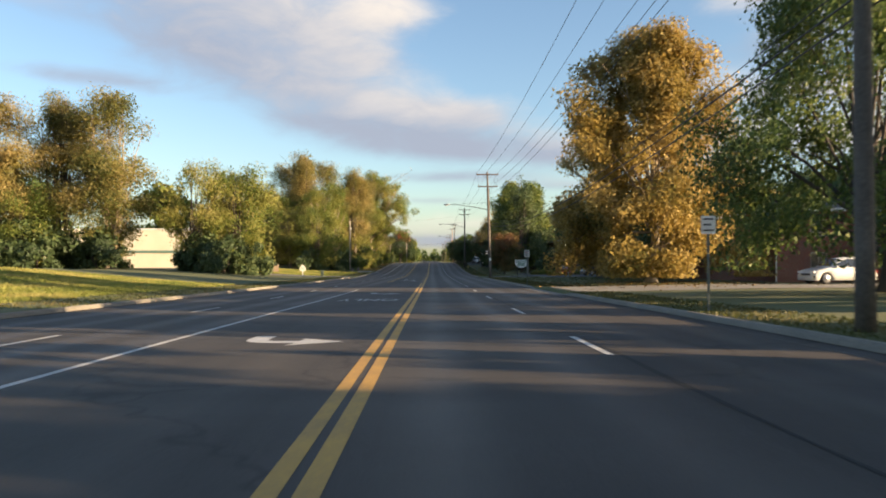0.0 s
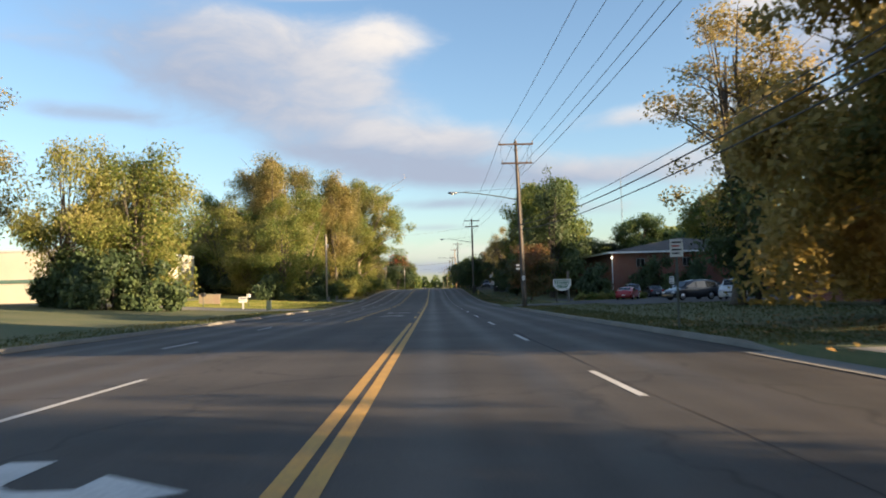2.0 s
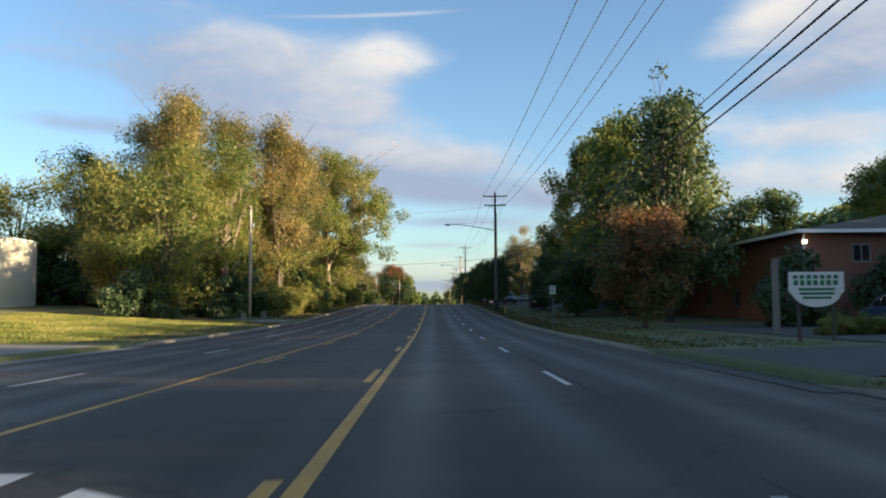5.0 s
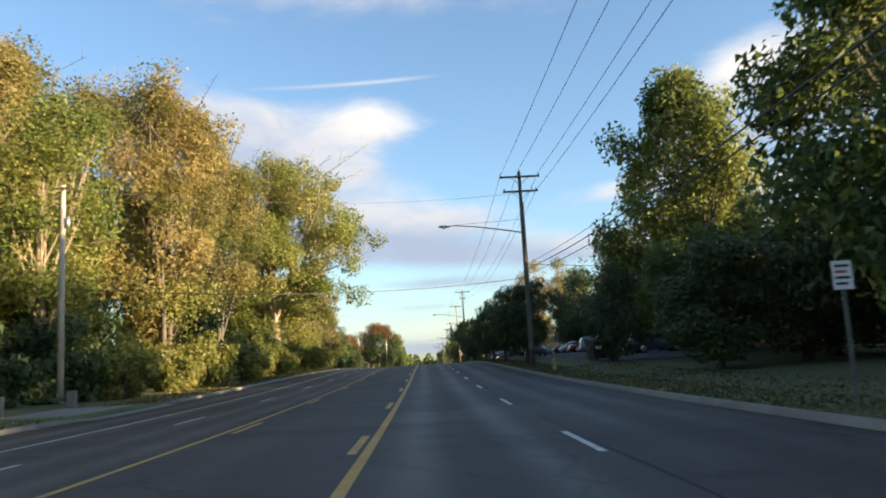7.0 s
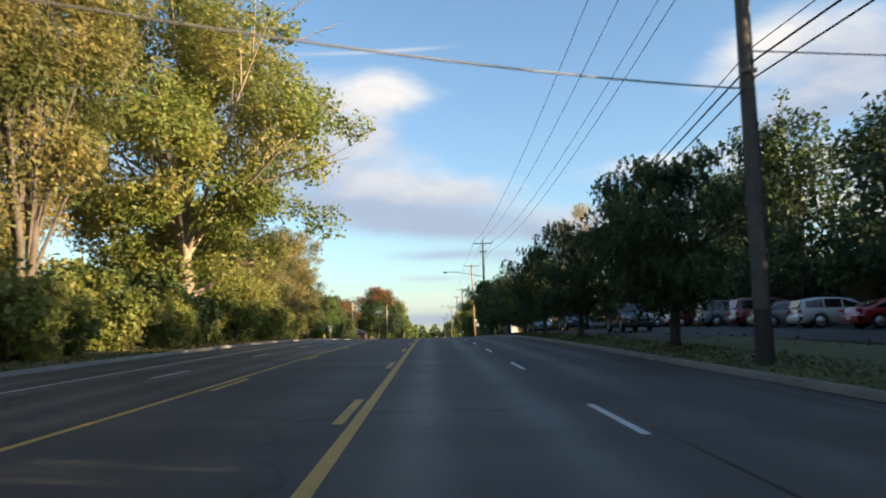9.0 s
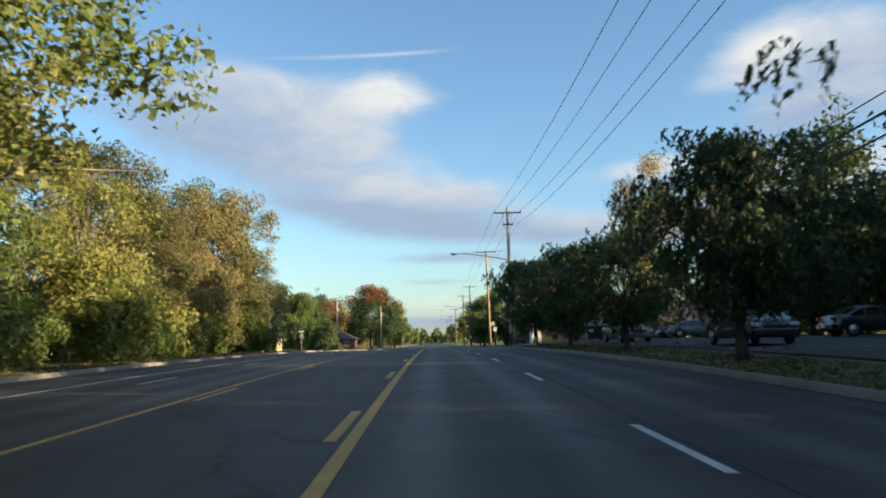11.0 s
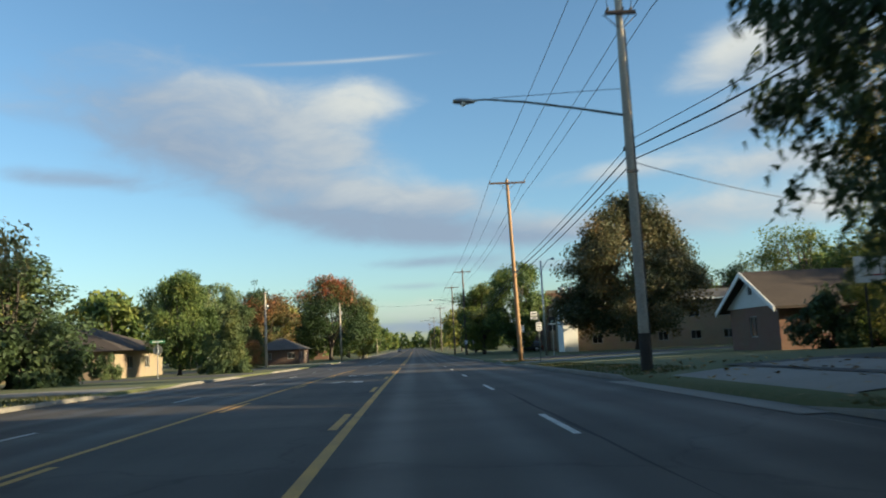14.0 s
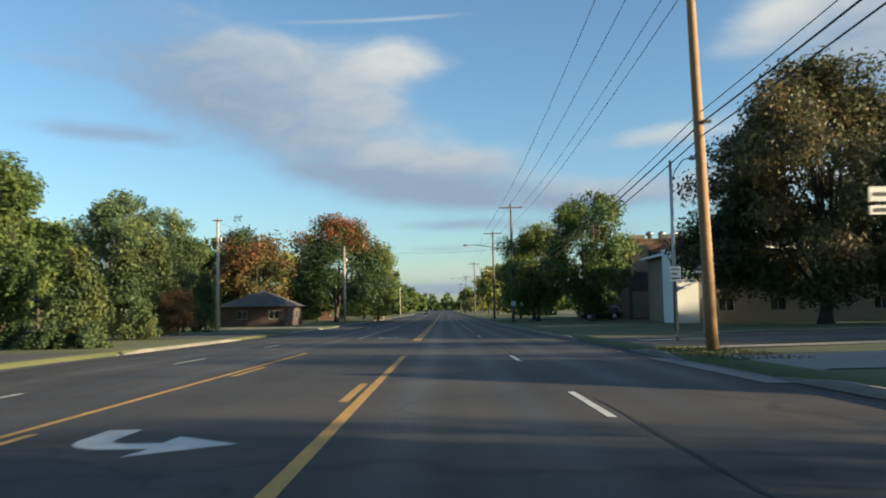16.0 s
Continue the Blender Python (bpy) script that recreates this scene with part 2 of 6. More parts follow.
def road_material():
    """Old asphalt: aggregate grain, long wheel tracks, patches and fine cracks."""
    mt = bpy.data.materials.new("asphalt_road")
    mt.use_nodes = True
    nt = mt.node_tree
    b = nt.nodes["Principled BSDF"]
    L = nt.links.new
    tc = nt.nodes.new("ShaderNodeTexCoord")

    def noise(scale, detail=4, sx=1, sy=1):
        mp = nt.nodes.new("ShaderNodeMapping")
        mp.inputs["Scale"].default_value = (sx, sy, 1)
        L(tc.outputs["Object"], mp.inputs[0])
        n = nt.nodes.new("ShaderNodeTexNoise")
        n.inputs["Scale"].default_value, n.inputs["Detail"].default_value = scale, detail
        L(mp.outputs[0], n.inputs["Vector"])
        return n.outputs["Fac"]

    def m(op, a, b2):
        n = nt.nodes.new("ShaderNodeMath")
        n.operation = op
        for i, v in enumerate((a, b2)):
            if isinstance(v, (int, float)):
                n.inputs[i].default_value = v
            else:
                L(v, n.inputs[i])
        return n.outputs[0]
    grain, stain, track, trans = noise(45, 2), noise(0.25, 5), noise(0.9, 3, 1.0, 0.02), noise(0.5, 4, 0.10, 1.0)
    # tyre paths: two polished strips in each lane
    sx = nt.nodes.new("ShaderNodeSeparateXYZ")
    L(tc.outputs["Object"], sx.inputs[0])
    polish = None
    for cx in (-0.2, 1.5, 3.7, 5.3, -5.6, -7.0, -8.9, -10.5):
        dx = m("MULTIPLY", m("SUBTRACT", sx.outputs[0], cx), 2.0)
        g = m("POWER", 2.718, m("MULTIPLY", m("MULTIPLY", dx, dx), -1.0))
        polish = g if polish is None else m("ADD", polish, g)
    polish = m("MULTIPLY", polish, m("ADD", 0.45, m("MULTIPLY", stain, 0.9)))
    f = m("ADD", m("MULTIPLY", grain, 0.55), m("MULTIPLY", stain, 0.5))
    f = m("ADD", f, m("MULTIPLY", polish, 0.07))
    f = m("ADD", f, m("MULTIPLY", track, 0.6))
    f = m("ADD", f, m("MULTIPLY", trans, 0.35))
    mr = nt.nodes.new("ShaderNodeMapRange")
    mr.inputs["From Min"].default_value, mr.inputs["From Max"].default_value = 0.82, 1.28
    L(f, mr.inputs["Value"])
    mx = nt.nodes.new("ShaderNodeMix")
    mx.data_type = "RGBA"
    mx.inputs[6].default_value, mx.inputs[7].default_value = (0.038, 0.0336, 0.030, 1), (0.095, 0.0835, 0.0735, 1)
    L(mr.outputs["Result"], mx.inputs[0])
    # crack network, thin dark lines where the distorted cells meet
    vo = nt.nodes.new("ShaderNodeTexVoronoi")
    vo.feature = "DISTANCE_TO_EDGE"
    vo.inputs["Scale"].default_value = 0.16
    mp = nt.nodes.new("ShaderNodeMapping")
    L(tc.outputs["Object"], mp.inputs[0])
    wob = nt.nodes.new("ShaderNodeTexNoise")
    wob.inputs["Scale"].default_value, wob.inputs["Detail"].default_value = 0.8, 6
    L(tc.outputs["Object"], wob.inputs["Vector"])
    va = nt.nodes.new("ShaderNodeVectorMath")
    va.operation = "MULTIPLY_ADD"
    L(wob.outputs["Color"], va.inputs[0])
    va.inputs[1].default_value = (2.2, 2.2, 0)
    L(mp.outputs[0], va.inputs[2])
    L(va.outputs[0], vo.inputs["Vector"])
    cr = nt.nodes.new("ShaderNodeMapRange")
    cr.inputs["From Min"].default_value, cr.inputs["From Max"].default_value = 0.0, 0.011
    cr.inputs["To Min"].default_value, cr.inputs["To Max"].default_value = 0.55, 1.0
    L(vo.outputs["Distance"], cr.inputs["Value"])
    mm = nt.nodes.new("ShaderNodeMix")
    mm.data_type, mm.blend_type = "RGBA", "MULTIPLY"
    mm.inputs[0].default_value = 1.0
    L(mx.outputs[2], mm.inputs[6])
    L(cr.outputs["Result"], mm.inputs[7])
    L(mm.outputs[2], b.inputs["Base Color"])
    rr = nt.nodes.new("ShaderNodeMapRange")
    rr.inputs["From Min"].default_value, rr.inputs["From Max"].default_value = 0.3, 0.7
    rr.inputs["To Min"].default_value, rr.inputs["To Max"].default_value = 0.46, 0.70
    b.inputs["Specular IOR Level"].default_value = 0.24
    L(m("SUBTRACT", 0.8, m("MULTIPLY", polish, 0.32)), rr.inputs["Value"])
    L(rr.outputs["Result"], b.inputs["Roughness"])
    bp = nt.nodes.new("ShaderNodeBump")
    bp.inputs["Strength"].default_value = 0.35
    bp.inputs["Distance"].default_value = 0.01
    L(grain, bp.inputs["Height"])
    L(bp.outputs[0], b.inputs["Normal"])
    return mt


def glass_material(name, tint=(0.75, 0.8, 0.8)):
    mt = bpy.data.materials.new(name)
    mt.use_nodes = True
    b = mt.node_tree.nodes["Principled BSDF"]
    b.inputs["Base Color"].default_value = (*tint, 1)
    b.inputs["Transmission Weight"].default_value = 1.0
    b.inputs["Roughness"].default_value = 0.03
    b.inputs["IOR"].default_value = 1.45
    return mt


M = {}
M["road"] = road_material()
M["lot"] = material("parking_asphalt", (0.036, 0.035, 0.035), 0.9, (0.06, 0.058, 0.055), 0.4, 30, 0.3)
M["concrete"] = material("kerb_concrete", (0.225, 0.205, 0.172), 0.85, (0.12, 0.11, 0.093), 0.7, 25, 0.3)
M["slab"] = material("driveway_concrete", (0.25, 0.232, 0.205), 0.85, (0.165, 0.152, 0.135), 0.35, 22, 0.25)
M["grass"] = material("mown_lawn", (0.058, 0.085, 0.024), 0.95, (0.125, 0.118, 0.048), 0.22, 6.0, 0.8, fac=0.45)
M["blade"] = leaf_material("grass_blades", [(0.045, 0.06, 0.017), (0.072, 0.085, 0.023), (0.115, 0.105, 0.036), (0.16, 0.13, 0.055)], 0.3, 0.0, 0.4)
M["white_paint"] = material("road_paint_white", (0.62, 0.61, 0.58), 0.7, (0.30, 0.295, 0.28), 1.6, 24, 0.15, fac=0.35)
M["yellow_paint"] = material("road_paint_yellow", (0.58, 0.32, 0.055), 0.7, (0.30, 0.18, 0.06), 1.2, 20, 0.15, fac=0.4)
M["wood_old"] = material("weathered_pole_wood", (0.145, 0.12, 0.10), 0.85, (0.075, 0.063, 0.055), 0.9, 14, 0.5)
M["wood_new"] = material("fresh_pole_wood", (0.36, 0.215, 0.105), 0.8, (0.24, 0.135, 0.065), 0.9, 14, 0.4)
M["wood_grey"] = material("bleached_pole_wood", (0.46, 0.40, 0.32), 0.85, (0.30, 0.26, 0.21), 0.9, 14, 0.4)
M["dark_foot"] = material("dark_pole_foot", (0.035, 0.03, 0.027), 0.9, (0.06, 0.05, 0.04), 2, 18, 0.4)
M["crossarm"] = material("crossarm_wood", (0.12, 0.075, 0.058), 0.85, (0.07, 0.05, 0.04), 2, 20, 0.3)
M["metal"] = material("galvanised_metal", (0.42, 0.43, 0.44), 0.45, (0.30, 0.31, 0.32), 3, 30, 0.0, metal=0.85)
M["dark_metal"] = material("dark_hardware", (0.05, 0.05, 0.055), 0.5, (0.09, 0.09, 0.09), 4, 30, 0.0, metal=0.4)
M["porcelain"] = material("insulator_porcelain", (0.22, 0.20, 0.19), 0.25)
M["wire"] = material("cable_black", (0.035, 0.035, 0.04), 0.6)
M["lens"] = material("lamp_lens", (0.75, 0.75, 0.7), 0.25)
M["sign_white"] = material("sign_white", (0.74, 0.73, 0.70), 0.5, (0.60, 0.59, 0.56), 3, 30)
M["sign_green"] = material("sign_green", (0.02, 0.14, 0.07), 0.5)
M["sign_ink"] = material("sign_ink", (0.03, 0.03, 0.035), 0.6)
M["sign_red"] = material("sign_red_ink", (0.45, 0.06, 0.05), 0.6)
M["post"] = material("sign_post_steel", (0.14, 0.16, 0.15), 0.6, (0.09, 0.10, 0.09), 4, 30, metal=0.4)
M["hydrant"] = material("hydrant_yellow", (0.55, 0.40, 0.12), 0.55, (0.38, 0.27, 0.09), 6, 40, 0.2)
M["bark"] = material("tree_bark", (0.13, 0.105, 0.082), 0.95, (0.065, 0.055, 0.045), 1.2, 16, 0.9)
M["bark_pale"] = material("pale_bark", (0.34, 0.27, 0.19), 0.95, (0.19, 0.15, 0.11), 1.2, 16, 0.8)
M["bark_dark"] = material("dark_bark", (0.05, 0.043, 0.037), 0.95, (0.085, 0.07, 0.06), 1.5, 16, 0.8)
M["brick"] = brick_material("red_brick", (0.26, 0.088, 0.055), (0.20, 0.065, 0.042), (0.24, 0.20, 0.17))
M["brick_brown"] = brick_material("brown_brick", (0.19, 0.095, 0.06), (0.14, 0.075, 0.05), (0.22, 0.18, 0.15))
# brown brick darkened so the bungalow looks shaded
M["brick_shaded"] = brick_material("shaded_brown_brick", (0.085, 0.05, 0.038), (0.065, 0.04, 0.032), (0.11, 0.09, 0.075))
M["tan_brick"] = brick_material("tan_brick", (0.31, 0.245, 0.165), (0.27, 0.21, 0.14), (0.28, 0.24, 0.18))
M["stucco"] = material("cream_stucco", (0.74, 0.68, 0.56), 0.9, (0.62, 0.56, 0.45), 0.3, 18, 0.2)
M["white_wall"] = material("white_painted_wall", (0.76, 0.76, 0.73), 0.8, (0.64, 0.64, 0.61), 0.4, 14, 0.1)
M["siding"] = material("white_siding", (0.58, 0.60, 0.60), 0.7, (0.48, 0.50, 0.50), 0.6, 10, 0.1)
M["band"] = material("green_band", (0.13, 0.22, 0.19), 0.6)
M["shingle"] = material("asphalt_shingles", (0.05, 0.045, 0.043), 0.95, (0.09, 0.08, 0.075), 0.8, 12, 0.6)
M["shingle_brown"] = material("brown_shingles", (0.036, 0.026, 0.021), 0.95, (0.058, 0.042, 0.033), 0.8, 12, 0.6)
M["trim"] = material("white_trim", (0.72, 0.72, 0.70), 0.6)
M["trim_grey"] = material("weathered_window_trim", (0.30, 0.30, 0.29), 0.6, (0.22, 0.22, 0.21), 3, 20)
M["glass"] = glass_material("window_glass")
M["car_glass"] = glass_material("car_glass", (0.25, 0.28, 0.28))
# near-black tone standing in for the unlit space inside
M["dark_room"] = material("dark_interior", (0.05, 0.05, 0.055), 0.9, (0.10, 0.095, 0.09), 1.5, 8)
M["tyre"] = material("tyre_rubber", (0.022, 0.022, 0.023), 0.9)
M["rim"] = material("alloy_rim", (0.45, 0.45, 0.46), 0.35, metal=0.8)
M["plastic"] = material("black_plastic", (0.025, 0.025, 0.028), 0.5)
M["tail"] = material("tail_lamp_red", (0.42, 0.02, 0.02), 0.25)
M["head"] = material("headlamp", (0.72, 0.73, 0.75), 0.15)
M["cabinet_green"] = material("utility_cabinet_green", (0.16, 0.20, 0.14), 0.6, (0.11, 0.14, 0.10), 3, 20)
M["leaf_gold"] = leaf_material("leaves_gold", [(0.11, 0.12, 0.034), (0.23, 0.172, 0.047), (0.36, 0.258, 0.072), (0.46, 0.34, 0.13)], 0.2, 0.5, 0.45)
M["leaf_olive"] = leaf_material("leaves_olive", [(0.11, 0.128, 0.040), (0.205, 0.188, 0.060), (0.31, 0.25, 0.09), (0.40, 0.305, 0.13)], 0.2, 0.5, 0.55)
M["leaf_lime"] = leaf_material("leaves_yellow_green", [(0.085, 0.125, 0.032), (0.16, 0.195, 0.042), (0.25, 0.245, 0.066), (0.33, 0.285, 0.095)], 0.2, 0.5, 0.5)
M["leaf_green"] = leaf_material("leaves_green", [(0.055, 0.088, 0.03), (0.10, 0.148, 0.04), (0.17, 0.205, 0.052), (0.24, 0.24, 0.066)], 0.28, 0.45, 0.4)
# brighter than leaf_lime so the crown reads as sunlit
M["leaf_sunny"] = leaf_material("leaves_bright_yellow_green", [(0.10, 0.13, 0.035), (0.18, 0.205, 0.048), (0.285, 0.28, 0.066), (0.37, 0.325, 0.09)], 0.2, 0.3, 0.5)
M["leaf_drab"] = leaf_material("leaves_drab_olive", [(0.075, 0.088, 0.035), (0.13, 0.135, 0.05), (0.235, 0.20, 0.08), (0.31, 0.245, 0.11)], 0.3, 0.5, 0.5)
M["leaf_silver"] = leaf_material("leaves_silver_green", [(0.07, 0.105, 0.05), (0.115, 0.165, 0.07), (0.17, 0.215, 0.085), (0.25, 0.27, 0.11)], 0.35, 0.4, 0.4)
M["leaf_dark"] = leaf_material("leaves_dark_green", [(0.042, 0.066, 0.03), (0.056, 0.086, 0.035), (0.074, 0.108, 0.04), (0.105, 0.13, 0.044)], 0.25, 0.4, 0.3)
M["leaf_red"] = leaf_material("leaves_red_and_green", [(0.035, 0.06, 0.02), (0.05, 0.08, 0.025), (0.09, 0.085, 0.03), (0.26, 0.085, 0.035), (0.46, 0.10, 0.045)], 0.16, 0.0, 0.35, (14.2, 0.11))
M["leaf_bronze"] = leaf_material("leaves_bronze_green", [(0.045, 0.062, 0.028), (0.075, 0.08, 0.034), (0.12, 0.10, 0.042), (0.21, 0.14, 0.06)], 0.18, 0.1, 0.35)
# blade colour raised to stand in for low sun on the left lawns
M["sunlit_blade"] = leaf_material("sunlit_lawn_blades", [(0.13, 0.16, 0.035), (0.21, 0.235, 0.05), (0.31, 0.29, 0.08), (0.38, 0.33, 0.11)], 0.25, 0.0, 0.45)
M["leaf_orange"] = leaf_material("leaves_rust", [(0.06, 0.075, 0.025), (0.12, 0.095, 0.035), (0.20, 0.115, 0.05), (0.28, 0.11, 0.05)], 0.22, 0.2)
M["needle"] = leaf_material("conifer_needles", [(0.045, 0.07, 0.028), (0.085, 0.11, 0.036), (0.165, 0.165, 0.055)], 0.3, 0.9, 0.25)
M["litter"] = leaf_material("fallen_leaves", [(0.10, 0.06, 0.025), (0.22, 0.13, 0.04), (0.30, 0.20, 0.06)], 0.3, 0.2, 0.1)


# ---- mesh helpers ----
def link(name, verts, faces, mat, parent=None, smooth=False, label=""):
    me = bpy.data.meshes.new(name)
    me.from_pydata(verts, [], faces)
    me.materials.append(mat)
    if smooth:
        me.polygons.foreach_set("use_smooth", [True] * len(me.polygons))
    ob = new(name, me)
    ob.parent = parent
    if label:
        ob["label"] = label
    return ob


def part(name, bm, mat, parent=None, label="", smooth=False):
    """Links a bmesh as one mesh object, a part of its thing."""
    bmesh.ops.recalc_face_normals(bm, faces=bm.faces)
    me = bpy.data.meshes.new(name)
    bm.to_mesh(me)
    bm.free()
    me.materials.append(mat)
    if smooth:
        me.polygons.foreach_set("use_smooth", [True] * len(me.polygons))
    ob = new(name, me)
    ob.parent = parent
    if label:
        ob["label"] = label
    return ob


def thing(name, x, y, z, label, category, group="", kind="", rz=0.0):
    e = new(name)
    e.matrix_basis = pose(x, y, z, 0, 0, rz)
    e.empty_display_size = 0.2
    return tagged(e, label, category, group, kind)


def box(bm, x0, x1, y0, y1, z0, z1, bevel=0.0):
    vs = [bm.verts.new((x, y, z)) for z in (z0, z1) for y in (y0, y1) for x in (x0, x1)]
    fs = [bm.faces.new([vs[i] for i in q]) for q in ((0, 2, 3, 1), (4, 5, 7, 6), (0, 1, 5, 4), (2, 6, 7, 3), (0, 4, 6, 2), (1, 3, 7, 5))]
    if bevel:
        es = list({e for f in fs for e in f.edges})
        bmesh.ops.bevel(bm, geom=es, offset=bevel, segments=2, affect="EDGES", profile=0.6)
    return bm


def tube(bm, pts, radii, n=8, cap=True):
    """A round tube through the points."""
    pts = [Vector(p) for p in pts]
    rings = []
    for i, p in enumerate(pts):
        d = (pts[min(i + 1, len(pts) - 1)] - pts[max(i - 1, 0)]).normalized()
        a = Vector((0, 0, 1)) if abs(d.z) < 0.95 else Vector((1, 0, 0))
        u = d.cross(a).normalized()
        v = d.cross(u)
        r = radii[i] if hasattr(radii, "__len__") else radii
        rings.append([bm.verts.new(p + (u * math.cos(k * 2 * math.pi / n) + v * math.sin(k * 2 * math.pi / n)) * r) for k in range(n)])
    for a, b in zip(rings, rings[1:]):
        for k in range(n):
            bm.faces.new((a[k], a[(k + 1) % n], b[(k + 1) % n], b[k]))
    if cap:
        bm.faces.new(rings[0][::-1])
        bm.faces.new(rings[-1])
    return bm


def lathe(bm, prof, n=12, cx=0.0, cy=0.0):
    """A turned body from (radius, height) pairs."""
    rings = [[bm.verts.new((cx + r * math.cos(2 * math.pi * k / n), cy + r * math.sin(2 * math.pi * k / n), z)) for k in range(n)] for r, z in prof]
    for a, b in zip(rings, rings[1:]):
        for k in range(n):
            bm.faces.new((a[k], a[(k + 1) % n], b[(k + 1) % n], b[k]))
    bm.faces.new(rings[0][::-1])
    bm.faces.new(rings[-1])
    return bm


B = bmesh.new

# ---- the lie of the land ----
ROAD_KNOTS = [(-60, 0.45), (-20, 0.17), (0, 0.00), (20, -0.18), (40, -0.47), (60, -0.63), (80, -0.84), (100, -0.98), (120, -1.13), (140, -1.32), (160, -1.12), (180, -0.79), (200, -0.25), (220, 0.22), (240, 0.56), (260, 0.63), (280, 0.67), (300, 0.58), (320, 0.45), (340, 0.28), (360, 0.15), (380, 0.06), (400, -0.00), (420, -0.03), (440, -0.04), (460, -0.05), (480, -0.04), (500, -0.04), (700, 0.00), (1600, 2.00)]
KY, KZ = [k[0] for k in ROAD_KNOTS], [k[1] for k in ROAD_KNOTS]
_fy = np.arange(-300, 1600, 2.0)
_fz = np.interp(_fy, KY, KZ)
_w = np.exp(-0.5 * (np.arange(-12, 13) / 5.0) ** 2)
_fs = np.convolve(np.pad(_fz, 12, mode="edge"), _w / _w.sum(), "valid")


def road_z(y):
    return float(np.interp(y, _fy, _fs))


KERB_L, KERB_R = -12.05, 6.62


def smooth01(v):
    v = min(max(v, 0.0), 1.0)
    return v * v * (3 - 2 * v)


def land_z(x, y):
    """The lawn beside the road; the ground rises gently on the left."""
    z = road_z(y) + 0.13
    if x < -14:
        z += 1.3 * smooth01((-14 - x) / 30) * smooth01((y - 40) / 60) * smooth01((235 - y) / 50)
        z += max(0.0, 1.5 * smooth01((-13 - x) / 24) * smooth01((y - 8) / 25) - 1.3 * smooth01((-14 - x) / 30) * smooth01((y - 40) / 60)) * smooth01((98 - y) / 30)
    if x > 6.8:
        z += 0.24 * smooth01((x - 6.8) / 4) * smooth01((y - 172) / 20) * smooth01((310 - y) / 20)
    if x > 9:
        z += 0.15 * smooth01((x - 9) / 10)
    return z


def strip(name, xs, ys, zf, mat, parent=None, label=""):
    vs = [(x, y, zf(x, y)) for y in ys for x in xs]
    n = len(xs)
    fs = [(j * n + i, j * n + i + 1, (j + 1) * n + i + 1, (j + 1) * n + i) for j in range(len(ys) - 1) for i in range(n - 1)]
    return link(name, vs, fs, mat, parent, True, label)


def frange(a, b, s):
    n = max(1, int(math.ceil((b - a) / s)))
    return [a + (b - a) * i / n for i in range(n + 1)]


YROWS = [-3000, -1200, -500, -250, -150] + frange(-100, 520, 5) + [560, 620, 700, 800, 950, 1150, 1500, 2200, 3200]


def land_sheet(x, y):
    if KERB_L - 0.1 < x < KERB_R + 0.1:
        return road_z(y) - 0.4
    return land_z(x, y)


ground = strip("ground", [-3000, -1200, -600, -300, -180, -120, -90, -70, -58, -50, -44, -38, -33, -28, -24, -20, -17, -14.5, -13, KERB_L - 0.12, KERB_L, KERB_R, KERB_R + 0.12, 8, 9.5, 12, 15, 19, 24, 32, 45, 60, 90, 150, 300, 700, 1500, 3000],
               YROWS, land_sheet, M["grass"])
tagged(ground, "mown green and tan lawn beside the road", "ground", kind="structure")

road = strip("road", [KERB_L, -9, -5, -1.2, 2.43, 4.5, KERB_R], [-120] + frange(-100, 520, 4) + [560, 620, 700, 800, 950, 1150, 1400], lambda x, y: road_z(y), M["road"])
tagged(road, "grey worn asphalt five-lane road", "road", kind="structure")

# driveways and side streets: side, y0, y1, depth, material
DRIVES = [("R", 42.5, 53.5, 30, "slab"), ("R", 109, 119, 12, "lot"), ("R", 279, 288.5, 9, "slab"), ("R", 318.8, 324.2, 12, "slab"), ("R", 330.5, 341, 60, "lot"),
          ("L", 116, 126, 32, "slab"), ("L", 163.5, 170, 4, "slab"), ("L", 299, 305, 14, "slab"), ("L", 323, 333, 20, "lot"), ("L", 352, 366, 40, "lot"), ("L", 386, 392, 12, "slab")]


def kerb_runs(side):
    ys = [-100]
    for s, a, b, *_ in DRIVES:
        if s == side:
            ys += [a, b]
    ys.append(900)
    return list(zip(ys[::2], ys[1::2]))


def kerb(side, a, b):
    """A kerb with gutter pan, rounded nose and lowered ends."""
    s = 1 if side == "R" else -1
    x0 = KERB_R if side == "R" else KERB_L
    prof = [(-0.03, 0.012), (-0.02, 0.012), (0.02, 0.10), (0.06, 0.15), (0.17, 0.155), (0.19, 0.10)]
    vs, fs = [], []
    ys = frange(a, b, 3.0) if b < 520 else frange(a, 520, 3.0) + [560, 620, 700, 800, 900]
    for y in ys:
        k = min(1.0, max(0.12, min(y - a, b - y) / 1.0))
        for px, pz in prof:
            vs.append((x0 + s * px, y, road_z(y) + (pz if pz < 0.02 else pz * k)))
    n = len(prof)
    for j in range(len(ys) - 1):
        for i in range(n - 1):
            q = (j * n + i, j * n + i + 1, (j + 1) * n + i + 1, (j + 1) * n + i)
            fs.append(q if s > 0 else q[::-1])
    ob = link("kerb", vs, fs, M["concrete"], None, False)
    return tagged(ob, "weathered pale concrete kerb along the road", "kerb", kind="structure")


for side in "RL":
    for a, b in kerb_runs(side):
        kerb(side, a, b)

